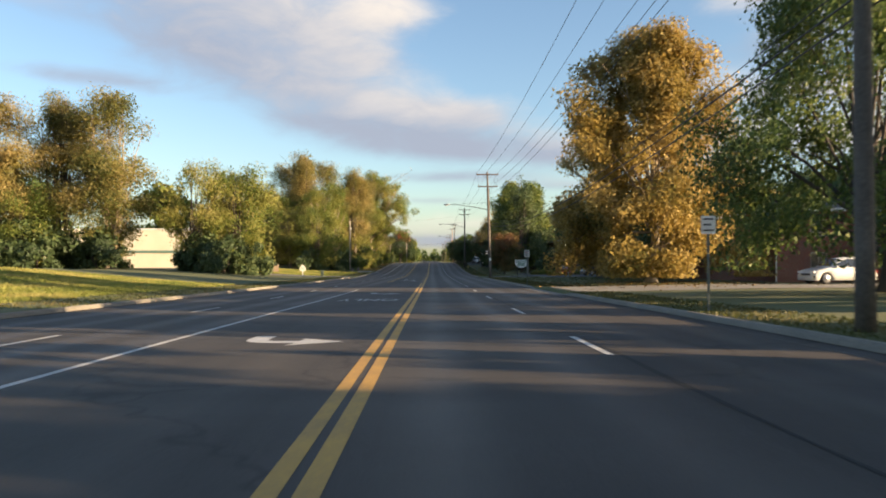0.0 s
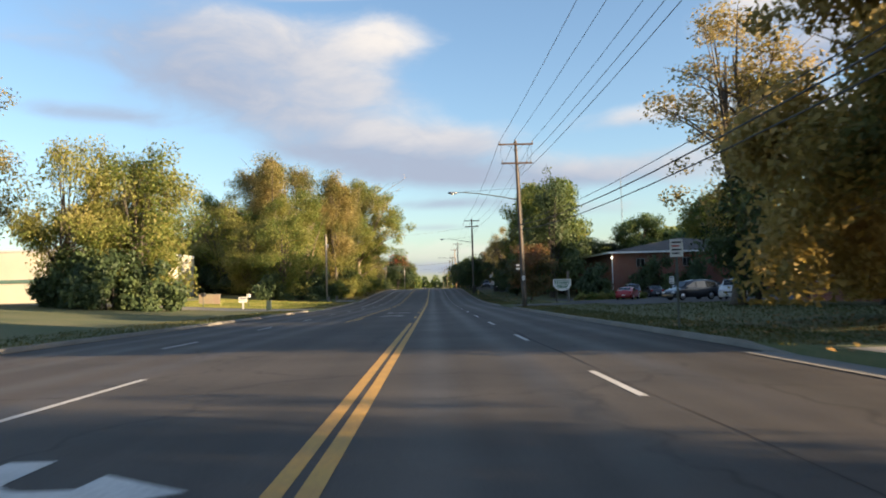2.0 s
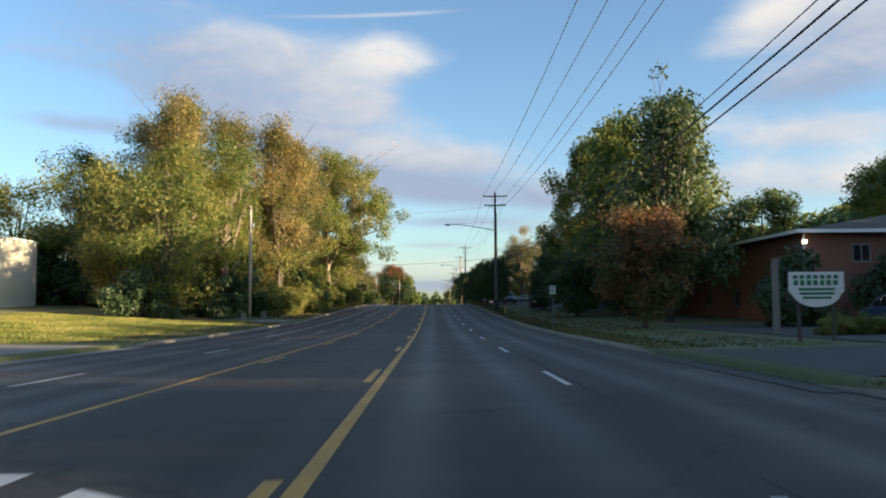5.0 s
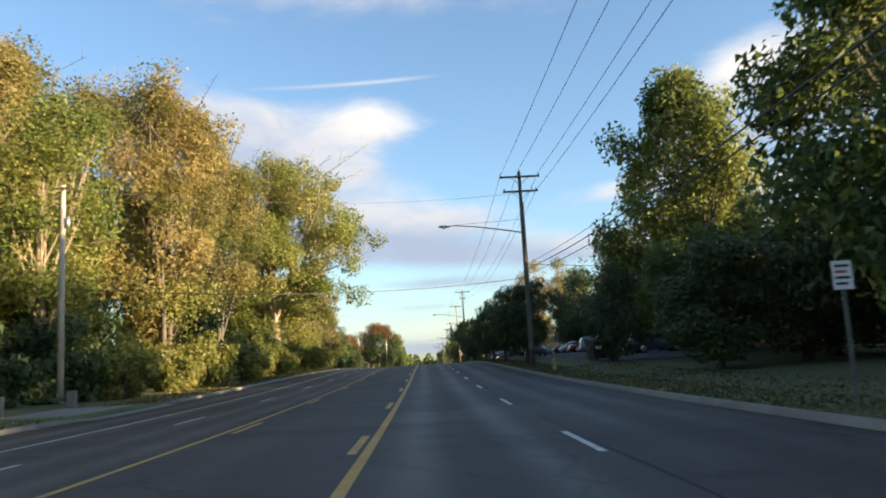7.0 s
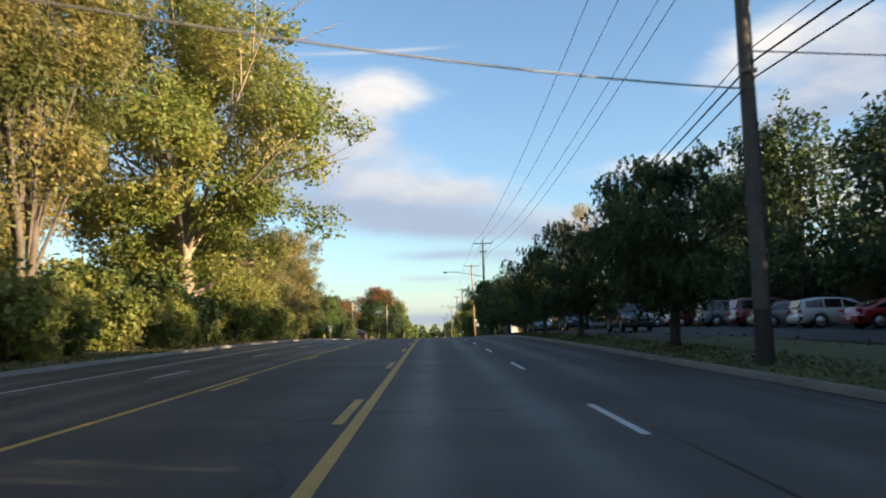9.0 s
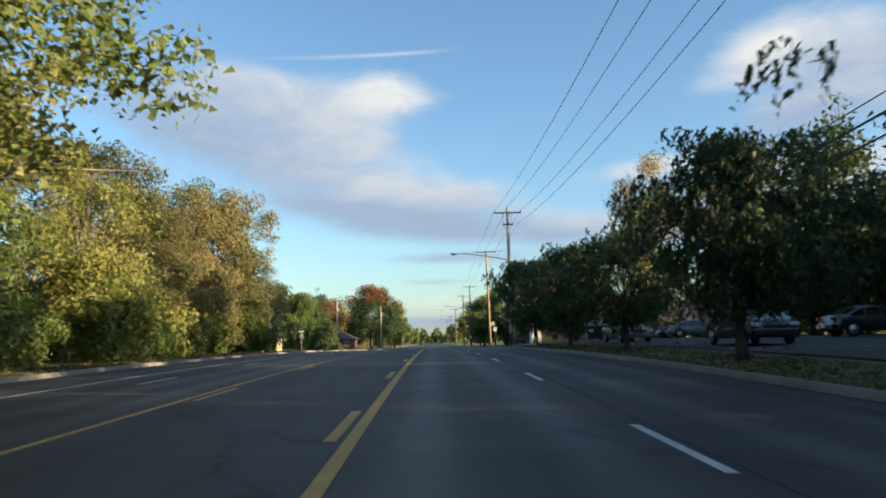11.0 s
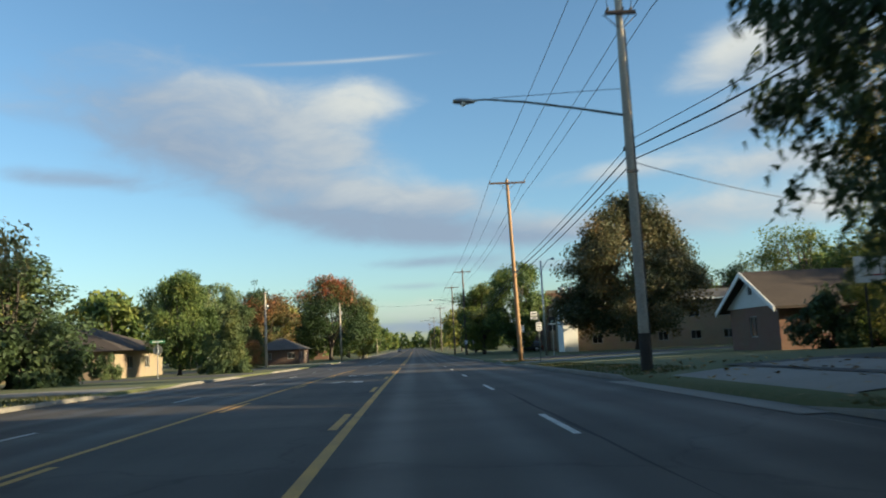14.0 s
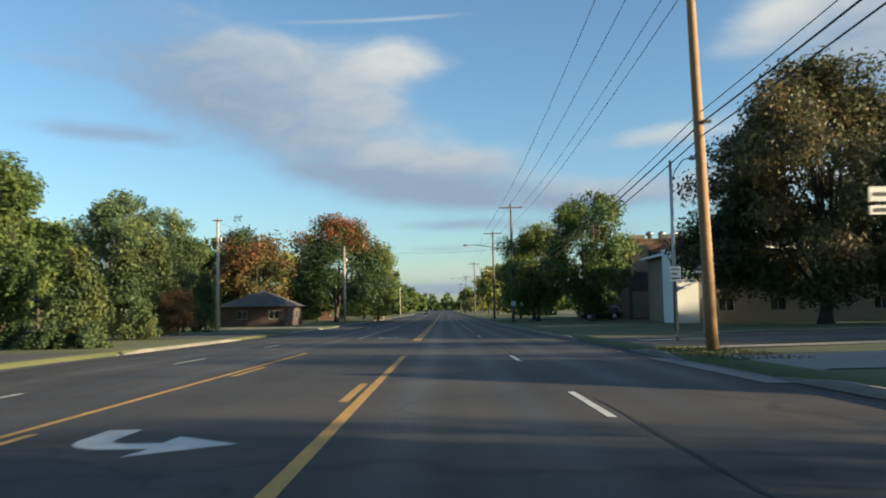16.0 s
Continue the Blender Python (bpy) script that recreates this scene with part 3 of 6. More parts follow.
for side, a, b, depth, mt in DRIVES:
    s = 1 if side == "R" else -1
    x0 = KERB_R if side == "R" else KERB_L
    offs = [-0.55, 0.0, 0.3, 1.2, 2.6] + frange(4, depth, 4)
    vs, fs = [], []
    ys = frange(a - 1.4, b + 1.4, 1.0)
    for y in ys:
        for o in offs:
            yy = y
            if o > 0.9:
                yy = min(max(y, a), b)
            z = road_z(yy) + 0.014 if o < 0.1 else max(land_z(x0 + s * o, yy) + 0.02, road_z(yy) + 0.03) if o > 1.0 else road_z(yy) + 0.05
            vs.append((x0 + s * o, yy, z))
    n = len(offs)
    for j in range(len(ys) - 1):
        for i in range(n - 1):
            q = (j * n + i, j * n + i + 1, (j + 1) * n + i + 1, (j + 1) * n + i)
            fs.append(q if s > 0 else q[::-1])
    ob = link("driveway" if mt == "slab" else "side_street", vs, fs, M[mt])
    tagged(ob, "pale worn concrete driveway apron" if mt == "slab" else "grey asphalt side entrance", "driveway" if mt == "slab" else "road", kind="structure")

# parking lots on the right
for x0, x1, y0, y1 in ((14.5, 60, 98, 144), (12.4, 27.5, 186, 206), (9.7, 27.5, 206, 290)):
    lot = strip("parking_lot", frange(x0, x1, 5), frange(y0, y1, 5), lambda x, y: land_z(x, y) + 0.03, M["lot"])
    tagged(lot, "dark asphalt parking lot behind the verge", "parking lot", kind="structure")
# pavement by the side street
pv = strip("pavement", frange(8.5, 70, 4), [328.0, 329.4], lambda x, y: land_z(x, y) + 0.03, M["slab"])
tagged(pv, "pale concrete footpath along the side street", "pavement", kind="structure")
pv = strip("pavement", frange(13, 70, 4), [343.0, 344.3], lambda x, y: land_z(x, y) + 0.03, M["slab"])
tagged(pv, "pale concrete footpath along the side street", "pavement", kind="structure")


# ---- road markings ----
def stripe(name, x0, x1, a, b, mat, lift=0.005):
    ys = frange(a, b, 4.0)
    ob = strip(name, [x0, x1], ys, lambda x, y: road_z(y) + lift, mat, road)
    return ob


yl_prev = 0.0
for k in range(-3, 50):
    y = 24.3 + 12.19 * k
    y -= 0.8 * smooth01((y - 95) / 40) + 2.8 * smooth01((y - 190) / 40) + (0.8 if k == 0 else 0.0)
    if not 329 < y < 341:
        y1 = y + 3.3
        stripe("lane_dash", 2.37, 2.49, y, y1, M["white_paint"])
    yl = 37.3 + 12.12 * (k - 1) - 1.2 * smooth01((yl_prev - 100) / 45)
    yl_prev = yl
    xl = float(np.interp(yl, [110, 145, 200, 250, 280, 304, 327], [-7.89, -7.3, -7.3, -7.9, -7.4, -7.4, -7.8]))
    if not 350 < yl < 364:
        stripe("lane_dash", xl - 0.06, xl + 0.06, yl, yl + 3.2, M["white_paint"])
stripe("yellow_line", -1.12, -0.955, -90, 329.5, M["yellow_paint"])
stripe("yellow_line", -1.12, -0.955, 345, 900, M["yellow_paint"])
stripe("yellow_line", -1.36, -1.205, -90, 77.5, M["yellow_paint"])
stripe("yellow_line", -4.92, -4.79, 81, 333, M["yellow_paint"])
stripe("yellow_line", -4.64, -4.51, 83, 89, M["yellow_paint"])
stripe("white_line", -5.24, -5.12, -60, 52.6, M["white_paint"])
stripe("white_line", -4.9, -4.78, 351, 396, M["white_paint"])
stripe("yellow_line", -4.92, -4.79, 400, 900, M["yellow_paint"])
stripe("yellow_line", -1.36, -1.205, 345, 400, M["yellow_paint"])
stripe("white_line", -9.26, -9.14, 139, 256, M["white_paint"])
for k in range(60):
    y = 86.0 + 12.19 * k - 2.0 * smooth01((y_prev - 195) / 20) if k else 86.0
    y_prev = y
    if y < 322 or y > 402:
        stripe("yellow_dash", -1.36, -1.205, y, y + 3.3, M["yellow_paint"])
        if y > 100:
            stripe("yellow_dash", -4.64, -4.51, y + 5.9, y + 9.2, M["yellow_paint"])
# seam between the gutter pan and the asphalt
for a, b in kerb_runs("R")[:-1]:
    stripe("gutter_seam", KERB_R - 0.52, KERB_R - 0.495, max(a, -20), b, M["concrete"], 0.004)
# stop bar and edge line of the side street
bar = link("stop_bar", [(8.3, 335.8, road_z(336) + 0.17), (11.3, 335.8, road_z(336) + 0.17), (11.3, 336.2, road_z(336) + 0.17), (8.3, 336.2, road_z(336) + 0.17)], [(0, 1, 2, 3)], M["white_paint"], road)


def turn_arrow(y, toward, cx=-3.05):
    """A curved left-turn arrow; toward=-1 is painted for the oncoming side."""
    outer, inner = [(0.72, -0.9)], [(0.32, -0.9)]
    for k in range(9):
        a = radians(90 * k / 8)
        outer.append((0.12 + 0.6 * math.cos(a), -0.1 + 0.65 * math.sin(a)))
        inner.append((0.0 + 0.32 * math.cos(a), -0.1 + 0.28 * math.sin(a)))
    outer.append((-0.3, 0.55))
    inner.append((-0.3, 0.16))
    n = len(outer)
    pts = outer + inner + [(-0.18, 1.02), (-1.15, 0.32), (-0.34, -0.3)]
    vs = [(cx + toward * px, y + toward * py, road_z(y + toward * py) + 0.006) for px, py in pts]
    faces = [(i, i + 1, n + i + 1, n + i) for i in range(n - 1)]
    faces += [(n - 1, 2 * n, 2 * n + 1), (n - 1, 2 * n + 1, 2 * n - 1), (2 * n - 1, 2 * n + 1, 2 * n + 2)]
    return link("turn_arrow", vs, faces, M["white_paint"], road)


for y, s in ((14.85, -1), (44.65, -1), (92.2, 1), (100.95, -1), (301.3, 1), (311.95, -1), (351.45, -1)):
    turn_arrow(y, s, -2.9 if s > 0 else -3.05)


def flat_text(body, size, mat, name):
    """Letters as a thin mesh, from the built-in font."""
    cu = bpy.data.curves.new(name, "FONT")
    cu.body, cu.size, cu.align_x, cu.align_y = body, size, "CENTER", "CENTER"
    tmp = bpy.data.objects.new(name, cu)
    scene.collection.objects.link(tmp)
    me = bpy.data.meshes.new_from_object(tmp.evaluated_get(bpy.context.evaluated_depsgraph_get()))
    bpy.data.objects.remove(tmp)
    me.materials.clear()
    me.materials.append(mat)
    return me


me = flat_text("ONLY", 1.0, M["white_paint"], "painted_word")
for v in me.vertices:
    v.co.x, v.co.y = -v.co.x * 0.98 - 3.1, -v.co.y * 3.2 + 35.3
    v.co.z = road_z(v.co.y) + 0.006
word = new("painted_word", me)
word.parent = road

# tar-sealed joint along the lane edge
vs, fs = [], []
rng = random.Random(5)
ys = frange(-60, 420, 2.0)
off = 0.0
for i, y in enumerate(ys):
    off = 0.8 * off + rng.uniform(-0.035, 0.035)
    wd = max(0.004, rng.uniform(0.02, 0.05) * (0.55 + 0.6 * math.sin(y * 0.23) + 0.3 * math.sin(y * 0.71)))
    vs += [(2.62 + off - wd, y, road_z(y) + 0.004), (2.62 + off + wd, y, road_z(y) + 0.004)]
for i in range(len(ys) - 1):
    fs.append((2 * i, 2 * i + 1, 2 * i + 3, 2 * i + 2))
M["tar"] = material("tar_seal", (0.024, 0.0235, 0.023), 0.8, spec=0.3)
link("tar_joint", vs, fs, M["tar"], road)
for k in range(26):
    y0 = rng.uniform(-10, 340)
    x0 = rng.choice((-9.5, -6.5, -3.0, 0.7, 4.4))
    w = rng.uniform(1.2, 3.4)
    n = 9
    vs, fs = [], []
    yy = y0
    for i in range(n):
        yy += rng.uniform(-0.12, 0.12)
        xx = x0 - w / 2 + w * i / (n - 1)
        vs += [(xx, yy - 0.02, road_z(yy) + 0.004), (xx, yy + rng.uniform(0.01, 0.04), road_z(yy) + 0.004)]
    for i in range(n - 1):
        fs.append((2 * i, 2 * i + 2, 2 * i + 3, 2 * i + 1))
    link("tar_joint", vs, fs, M["tar"], road)


# ---- utility poles and lines ----
def pole(x, y, h, wood, arms=(), lamp=0.0, lean=0.0, label="", foot=False):
    z = land_z(x, y)
    p = thing("utility_pole", x, y, z - 0.02, label or "weathered wooden utility pole standing in the verge", "utility pole", "poles along the road")
    bm = tube(B(), [(lean * t * h, 0, h * t) for t in (0, 0.12, 0.35, 0.7, 1.0)], [0.19, 0.18, 0.165, 0.14, 0.12], 12)
    part("shaft", bm, wood, p, smooth=True)
    # darker sleeve around the lowest 1.3 m
    if foot:
        part("foot", tube(B(), [(0, 0, 0), (lean * 1.3, 0, 1.3)], [0.196, 0.192], 12), M["dark_foot"], p, "dark lower foot")
    for az_, width, kind in arms:
        lx = lean * az_
        bm = box(B(), lx - width / 2, lx + width / 2, -0.24, -0.13, az_ - 0.07, az_ + 0.07, 0.012)
        part("crossarm", bm, M["crossarm"], p)
        for s in (-1, 1):
            part("brace", tube(B(), [(lx + s * 0.62, -0.15, az_ - 0.05), (lx + s * 0.1, -0.15, az_ - 0.55)], 0.018, 6), M["dark_metal"], p)
        pins = (-width / 2 + 0.06, width / 2 - 0.06) if kind == "top" else (-width / 2 + 0.1, width / 2 - 0.15, width / 2 - 0.45)
        for px in pins:
            part("insulator", lathe(B(), [(0.015, az_ + 0.07), (0.03, az_ + 0.1), (0.06, az_ + 0.13), (0.05, az_ + 0.17), (0.035, az_ + 0.22), (0.01, az_ + 0.24)], 8, lx + px, -0.185), M["porcelain"], p, smooth=True)
        if kind == "cut":
            for px in pins:
                part("jumper", tube(B(), [(lx + px, -0.18, az_ + 0.2), (lx + px * 1.12, -0.18, az_ + 0.8), (lx + px * 1.05, -0.18, az_ + 1.5)], 0.012, 5), M["wire"], p)
    part("insulator", lathe(B(), [(0.02, h), (0.05, h + 0.05), (0.06, h + 0.1), (0.03, h + 0.2)], 8, lean * h, 0), M["porcelain"], p, smooth=True)
    if lamp:
        arm = part("lamp_arm", tube(B(), [(lean * 9, 0, lamp - 0.75), (-1.6, 0, lamp - 0.45), (-3.6, 0, lamp - 0.12), (-5.0, 0, lamp + 0.02), (-5.5, 0, lamp)], [0.05, 0.045, 0.04, 0.036, 0.03], 8), M["post"], p, "thin grey steel lamp arm")
        part("conduit", tube(B(), [(0.2, -0.02, 0.1), (lean * h * 0.4 + 0.18, -0.02, h * 0.4), (lean * h * 0.84 + 0.16, -0.02, h * 0.84)], 0.028, 6), M["wire"], p, "black cable conduit")
        part("stay", tube(B(), [(lean * 9, 0, lamp + 0.25), (-4.8, 0, lamp + 0.06)], 0.012, 5), M["wire"], arm)
        head = part("lamp_head", lathe(B(), [(0.05, -0.42), (0.13, -0.36), (0.17, -0.1), (0.16, 0.12), (0.09, 0.34), (0.04, 0.4)], 12), M["metal"], p, "grey cobra-head street lamp", True)
        head.matrix_basis = Matrix.Translation((-5.75, 0, lamp - 0.02)) @ Matrix.Rotation(radians(92), 4, "Y") @ Matrix.Diagonal((0.62, 1, 1, 1))
        part("lens", lathe(B(), [(0.03, -0.12), (0.11, -0.06), (0.14, 0.0)], 12, -5.8, 0), M["lens"], p, "frosted lamp lens", True).matrix_basis = Matrix.Translation((0, 0, lamp - 0.08))
    part("hardware", box(B(), -0.2, 0.2, -0.2, -0.14, 6.9, 7.0), M["dark_metal"], p)
    return p


TOP = (13.75, 2.9, "top")
POLES = {}
OLD = "weathered grey-brown wooden utility pole with crossarm and street lamp"
for key, x, y, h, wood, arms, lamp, lean, lab, foot in (
        ("Z", 7.7, -74, 14.0, "wood_old", (TOP,), 0, 0, "dark weathered wooden utility pole", False),
        ("P", 7.75, 14.6, 14.0, "wood_old", (TOP,), 0, 0, "dark weathered wooden utility pole beside the kerb", False),
        ("A", 7.45, 105, 14.0, "wood_old", ((13.7, 2.9, "top"), (12.1, 2.6, "cut")), 9.75, -0.025, OLD, False),
        ("C", 7.62, 191, 14.4, "wood_old", ((14.0, 2.95, "top"), (12.9, 2.6, "side")), 10.6, 0.0, OLD, True),
        ("E", 8.05, 292.4, 14.5, "wood_grey", ((14.0, 2.9, "top"), (12.75, 1.1, "cut")), 9.75, 0.0, "sun-bleached wooden utility pole with a dark foot and street lamp", True),
        ("F", 8.35, 327, 14.3, "wood_new", ((14.05, 2.85, "top"),), 0, -0.02, "fresh orange-brown wooden utility pole with one crossarm", False),
        ("G", 9.1, 404, 15.0, "wood_old", ((14.6, 2.9, "top"),), 9.9, 0.0, OLD, False),
        ("H", 8.5, 432, 14.3, "wood_old", ((14.0, 2.9, "top"),), 0, 0.0, "weathered wooden utility pole", False),
        ("I", 8.6, 515, 14.3, "wood_old", (TOP,), 10.0, 0.0, OLD, False),
        ("J", 8.6, 600, 14.0, "wood_old", (TOP,), 0, 0.0, "weathered wooden utility pole", False),
        ("K", 8.6, 690, 14.0, "wood_old", (TOP,), 10.0, 0.0, OLD, False)):
    pole(x, y, h, M[wood], arms, lamp, lean, lab, foot)
    POLES[key] = (x + lean * h, y, land_z(x, y), h, arms[0][0])
COMM = dict(P=6.5, A=6.9, C=7.2, E=7.8, F=6.9)


def cable(name, a, b, sag, r, label, group="overhead lines"):
    a, b = Vector(a), Vector(b)
    n = 14
    pts = [a.lerp(b, i / n) - Vector((0, 0, 4 * sag * (i / n) * (1 - i / n))) for i in range(n + 1)]
    ob = part(name, tube(B(), pts, r, 5, False), M["wire"])
    return tagged(ob, label, "cable", group)


keys = list(POLES)
for k0, k1 in zip(keys, keys[1:]):
    (x0, y0, z0, h0, a0), (x1, y1, z1, h1, a1) = POLES[k0], POLES[k1]
    span = y1 - y0
    sg = (1.25 if k0 == "C" else 0.9) * (span / 85) ** 2
    for dx0, dz0, dx1, dz1 in ((-1.38, a0 + 0.22, -1.38, a1 + 0.22), (0, h0 + 0.18, 0, h1 + 0.18), (1.38, a0 + 0.22, 1.38, a1 + 0.22), (1.15, a0 - 1.1, 1.15, a1 - 1.1)) + (((0.2, 10.9, 0.2, 10.9),) if k0 == "P" else ()):
        cable("power_line", (x0 + dx0, y0 - 0.18, z0 + dz0), (x1 + dx1, y1 - 0.18, z1 + dz1), sg, 0.016, "thin black overhead power line between poles")
    for dz, r in ((0.35, 0.014), (0.0, 0.026), (-0.4, 0.022)):
        cable("telephone_line", (x0 + 0.2, y0 - 0.1, z0 + COMM.get(k0, 7.0) + dz), (x1 + 0.2, y1 - 0.1, z1 + COMM.get(k1, 7.0) + dz), sg * 1.5, r, "thick black telephone cable between poles")


def small_pole(x, y, h, wood="wood_grey", lab="slim pale wooden service pole beside the trees"):
    p = thing("service_pole", x, y, land_z(x, y) - 0.02, lab, "utility pole", "service poles")
    part("shaft", tube(B(), [(0, 0, 0), (0, 0, h * 0.5), (0, 0, h)], [0.17, 0.15, 0.12], 10), M[wood], p, smooth=True)
    part("crossarm", box(B(), -0.45, 0.45, -0.2, -0.12, h - 0.25, h - 0.15, 0.01), M["crossarm"], p)
    part("transformer", lathe(B(), [(0.05, h - 2.3), (0.13, h - 2.25), (0.14, h - 1.75), (0.06, h - 1.68)], 10, 0.25, 0), M["metal"], p, smooth=True)
    return land_z(x, y) + h


zl = small_pole(-18.3, 174.5, 11.2)
small_pole(-19.9, 374, 10.2)
small_pole(-13.4, 413, 10.8)
small_pole(-11.6, 458, 9.6)
small_pole(-13.0, 545, 10.0)
cz = POLES["C"][2]
cable("service_line", (7.6, 190.9, cz + 6.5), (-18.3, 174.5, zl - 5.4), 0.7, 0.022, "black service line crossing above the road")
cable("service_line", (7.6, 190.9, cz + 12.8), (-18.3, 174.5, zl - 0.2), 0.8, 0.012, "thin service line crossing above the road")
cable("service_line", (7.8, 191.1, cz + 7.5), (38, 187, cz + 6.2), 0.5, 0.02, "black service line to a building")
cable("service_line", (8.1, 292.4, POLES["E"][2] + 7.3), (34, 309, POLES["E"][2] + 7.6), 0.9, 0.016, "black service line to the small house")
cable("service_line", (-13.4, 413, road_z(413) + 10.4), (9.1, 404, road_z(404) + 9.6), 0.6, 0.012, "thin service line crossing above the road")
cable("service_line", (-19.9, 374, road_z(374) + 9.9), (-13.4, 413, road_z(413) + 10.4), 0.4, 0.012, "thin service line along the road")
cable("service_line", (-13.4, 413, road_z(413) + 9.4), (-11.6, 458, road_z(458) + 9.0), 0.4, 0.012, "thin service line along the road")
# splice box on the telephone line by the bleached pole
sb = part("splice_box", tube(B(), [(8.3, 292.9, POLES["E"][2] + 8.14), (8.3, 293.05, POLES["E"][2] + 8.14), (8.3, 293.75, POLES["E"][2] + 8.1), (8.3, 293.9, POLES["E"][2] + 8.1)], [0.05, 0.1, 0.1, 0.05], 10), M["plastic"])
tagged(sb, "black cylindrical splice box hung on the telephone cable", "splice box")

# slim radio mast far behind the trees
rm = thing("radio_mast", 77, 357, land_z(77, 357), "slim grey lattice radio mast beyond the trees", "radio mast")
for k in range(3):
    a = k * 2 * math.pi / 3
    part("leg", tube(B(), [(0.35 * math.cos(a), 0.35 * math.sin(a), 0), (0.25 * math.cos(a), 0.25 * math.sin(a), 42)], 0.05, 5), M["metal"], rm)
bm = B()
for k in range(42):
    a, b = k * 2 * math.pi / 3, (k + 1) * 2 * math.pi / 3
    tube(bm, [(0.32 * math.cos(a), 0.32 * math.sin(a), k), (0.32 * math.cos(b), 0.32 * math.sin(b), k + 1)], 0.03, 4, False)
part("lattice", bm, M["metal"], rm)
part("aerial", tube(B(), [(0, 0, 41.5), (0, 0, 46)], 0.04, 5), M["metal"], rm)

# tall curved street lamp on the side street
sl = thing("street_lamp", 14.3, 351, land_z(14.3, 351), "tall slim grey street lamp with a short curved arm", "street lamp")
part("mast", tube(B(), [(0, 0, 0), (0, 0, 5), (0, 0, 10.3)], [0.13, 0.11, 0.09], 10), M["metal"], sl, smooth=True)
part("arm", tube(B(), [(0, 0, 8.8), (0.25, 0, 9.6), (0.75, 0, 10.3), (1.2, 0, 10.45)], 0.04, 8), M["metal"], sl, smooth=True)
part("lamp_head", lathe(B(), [(0.05, 10.3), (0.2, 10.34), (0.22, 10.42), (0.1, 10.58)], 12, 1.35, 0), M["metal"], sl, smooth=True)


# ---- signs, hydrants, small street furniture ----
def plate_sign(name, x, y, hc, w, h, label, bars=3, rz=0.0, mat="sign_white", red=False, post_h=None):
    s = thing(name, x, y, land_z(x, y) - 0.02, label, "road sign", "", rz=rz)
    part("post", box(B(), -0.035, 0.035, -0.02, 0.02, 0, post_h or hc + h / 2 - 0.05, 0.006), M["post"], s)
    pl = part("plate", box(B(), -w / 2, w / 2, -0.034, -0.028, hc - h / 2, hc + h / 2, 0.0), M[mat], s)
    for i in range(bars):
        zz = hc + h * (0.32 - 0.62 * i / max(1, bars - 1))
        part("print_bar", box(B(), -w * 0.36, w * 0.36 * (1 if i % 2 == 0 else 0.6), -0.0385, -0.036, zz - h * 0.045, zz + h * 0.045), M["sign_red" if red and i == 1 else "sign_ink"], pl)
    return s


plate_sign("regulatory_sign", 7.35, 21.8, 2.42, 0.4, 0.5, "white rectangular road sign with faded print on a steel post", 3)
plate_sign("regulatory_sign", 7.25, 62.7, 2.46, 0.4, 0.54, "white rectangular road sign with red and black print", 4, red=True)
plate_sign("regulatory_sign", 8.15, 149.1, 2.5, 0.4, 0.56, "white rectangular road sign with red and black print", 4, red=True)
plate_sign("regulatory_sign", 7.6, 276.8, 2.7, 0.46, 0.62, "white rectangular road sign with red and black print", 4, red=True)
plate_sign("regulatory_sign", 9.6, 334.8, 2.7, 0.45, 0.6, "white rectangular road sign by the side street", 3)
plate_sign("parking_sign", 22.9, 115.0, 1.9, 0.45, 0.7, "white sign on a post at the edge of the lot", 3)
plate_sign("bus_stop_sign", -18.0, 297.4, 2.85, 0.35, 0.5, "small white bus stop sign on a thin post", 2)
bs = plate_sign("bus_stop_sign", 8.3, 316.9, 2.35, 0.36, 0.55, "tall steel post with white stop plates above a white notice", 3, post_h=3.3)
for zz, hh in ((3.2, 0.26), (2.92, 0.16)):
    up = part("upper_plate", box(B(), -0.5, -0.08, -0.034, -0.028, zz - hh / 2, zz + hh / 2), M["sign_white"], bs)
    part("print_bar", box(B(), -0.44, -0.14, -0.0385, -0.036, zz - 0.04, zz + 0.03), M["sign_ink"], up)
plate_sign("regulatory_sign", 8.9, 401.0, 2.3, 0.5, 0.6, "white rectangular road sign by a utility pole", 3)
plate_sign("regulatory_sign", 11.0, 412.0, 2.3, 0.4, 0.55, "white rectangular road sign on a post", 3)
plate_sign("regulatory_sign", 9.2, 246.0, 2.4, 0.42, 0.6, "white rectangular road sign among the verge trees", 2)
plate_sign("regulatory_sign", -29.8, 121.5, 3.0, 0.4, 0.5, "small dark and white sign among the bushes", 2)
# green notices fixed on the pole by the lot entrance
nb = part("pole_notice", box(B(), 7.3, 7.55, 104.76, 104.79, road_z(105) + 2.35, road_z(105) + 2.75), M["sign_white"])
tagged(nb, "small white notice fixed to the wooden pole", "notice")
nb = thing("route_marker", 6.98, 104.9, road_z(105) + 3.2, "dark route marker with pale print fixed beside the wooden pole", "road sign")
for z0 in (0.0, 0.3):
    pl = part("plate", box(B(), -0.21, 0.21, -0.012, 0.012, z0, z0 + 0.26), M["sign_ink"], nb)
    part("print_bar", box(B(), -0.15, 0.15, -0.018, -0.015, z0 + 0.07, z0 + 0.19), M["sign_white"], pl)
part("bracket", box(B(), 0.1, 0.42, 0.02, 0.05, 0.2, 0.26), M["dark_metal"], nb)

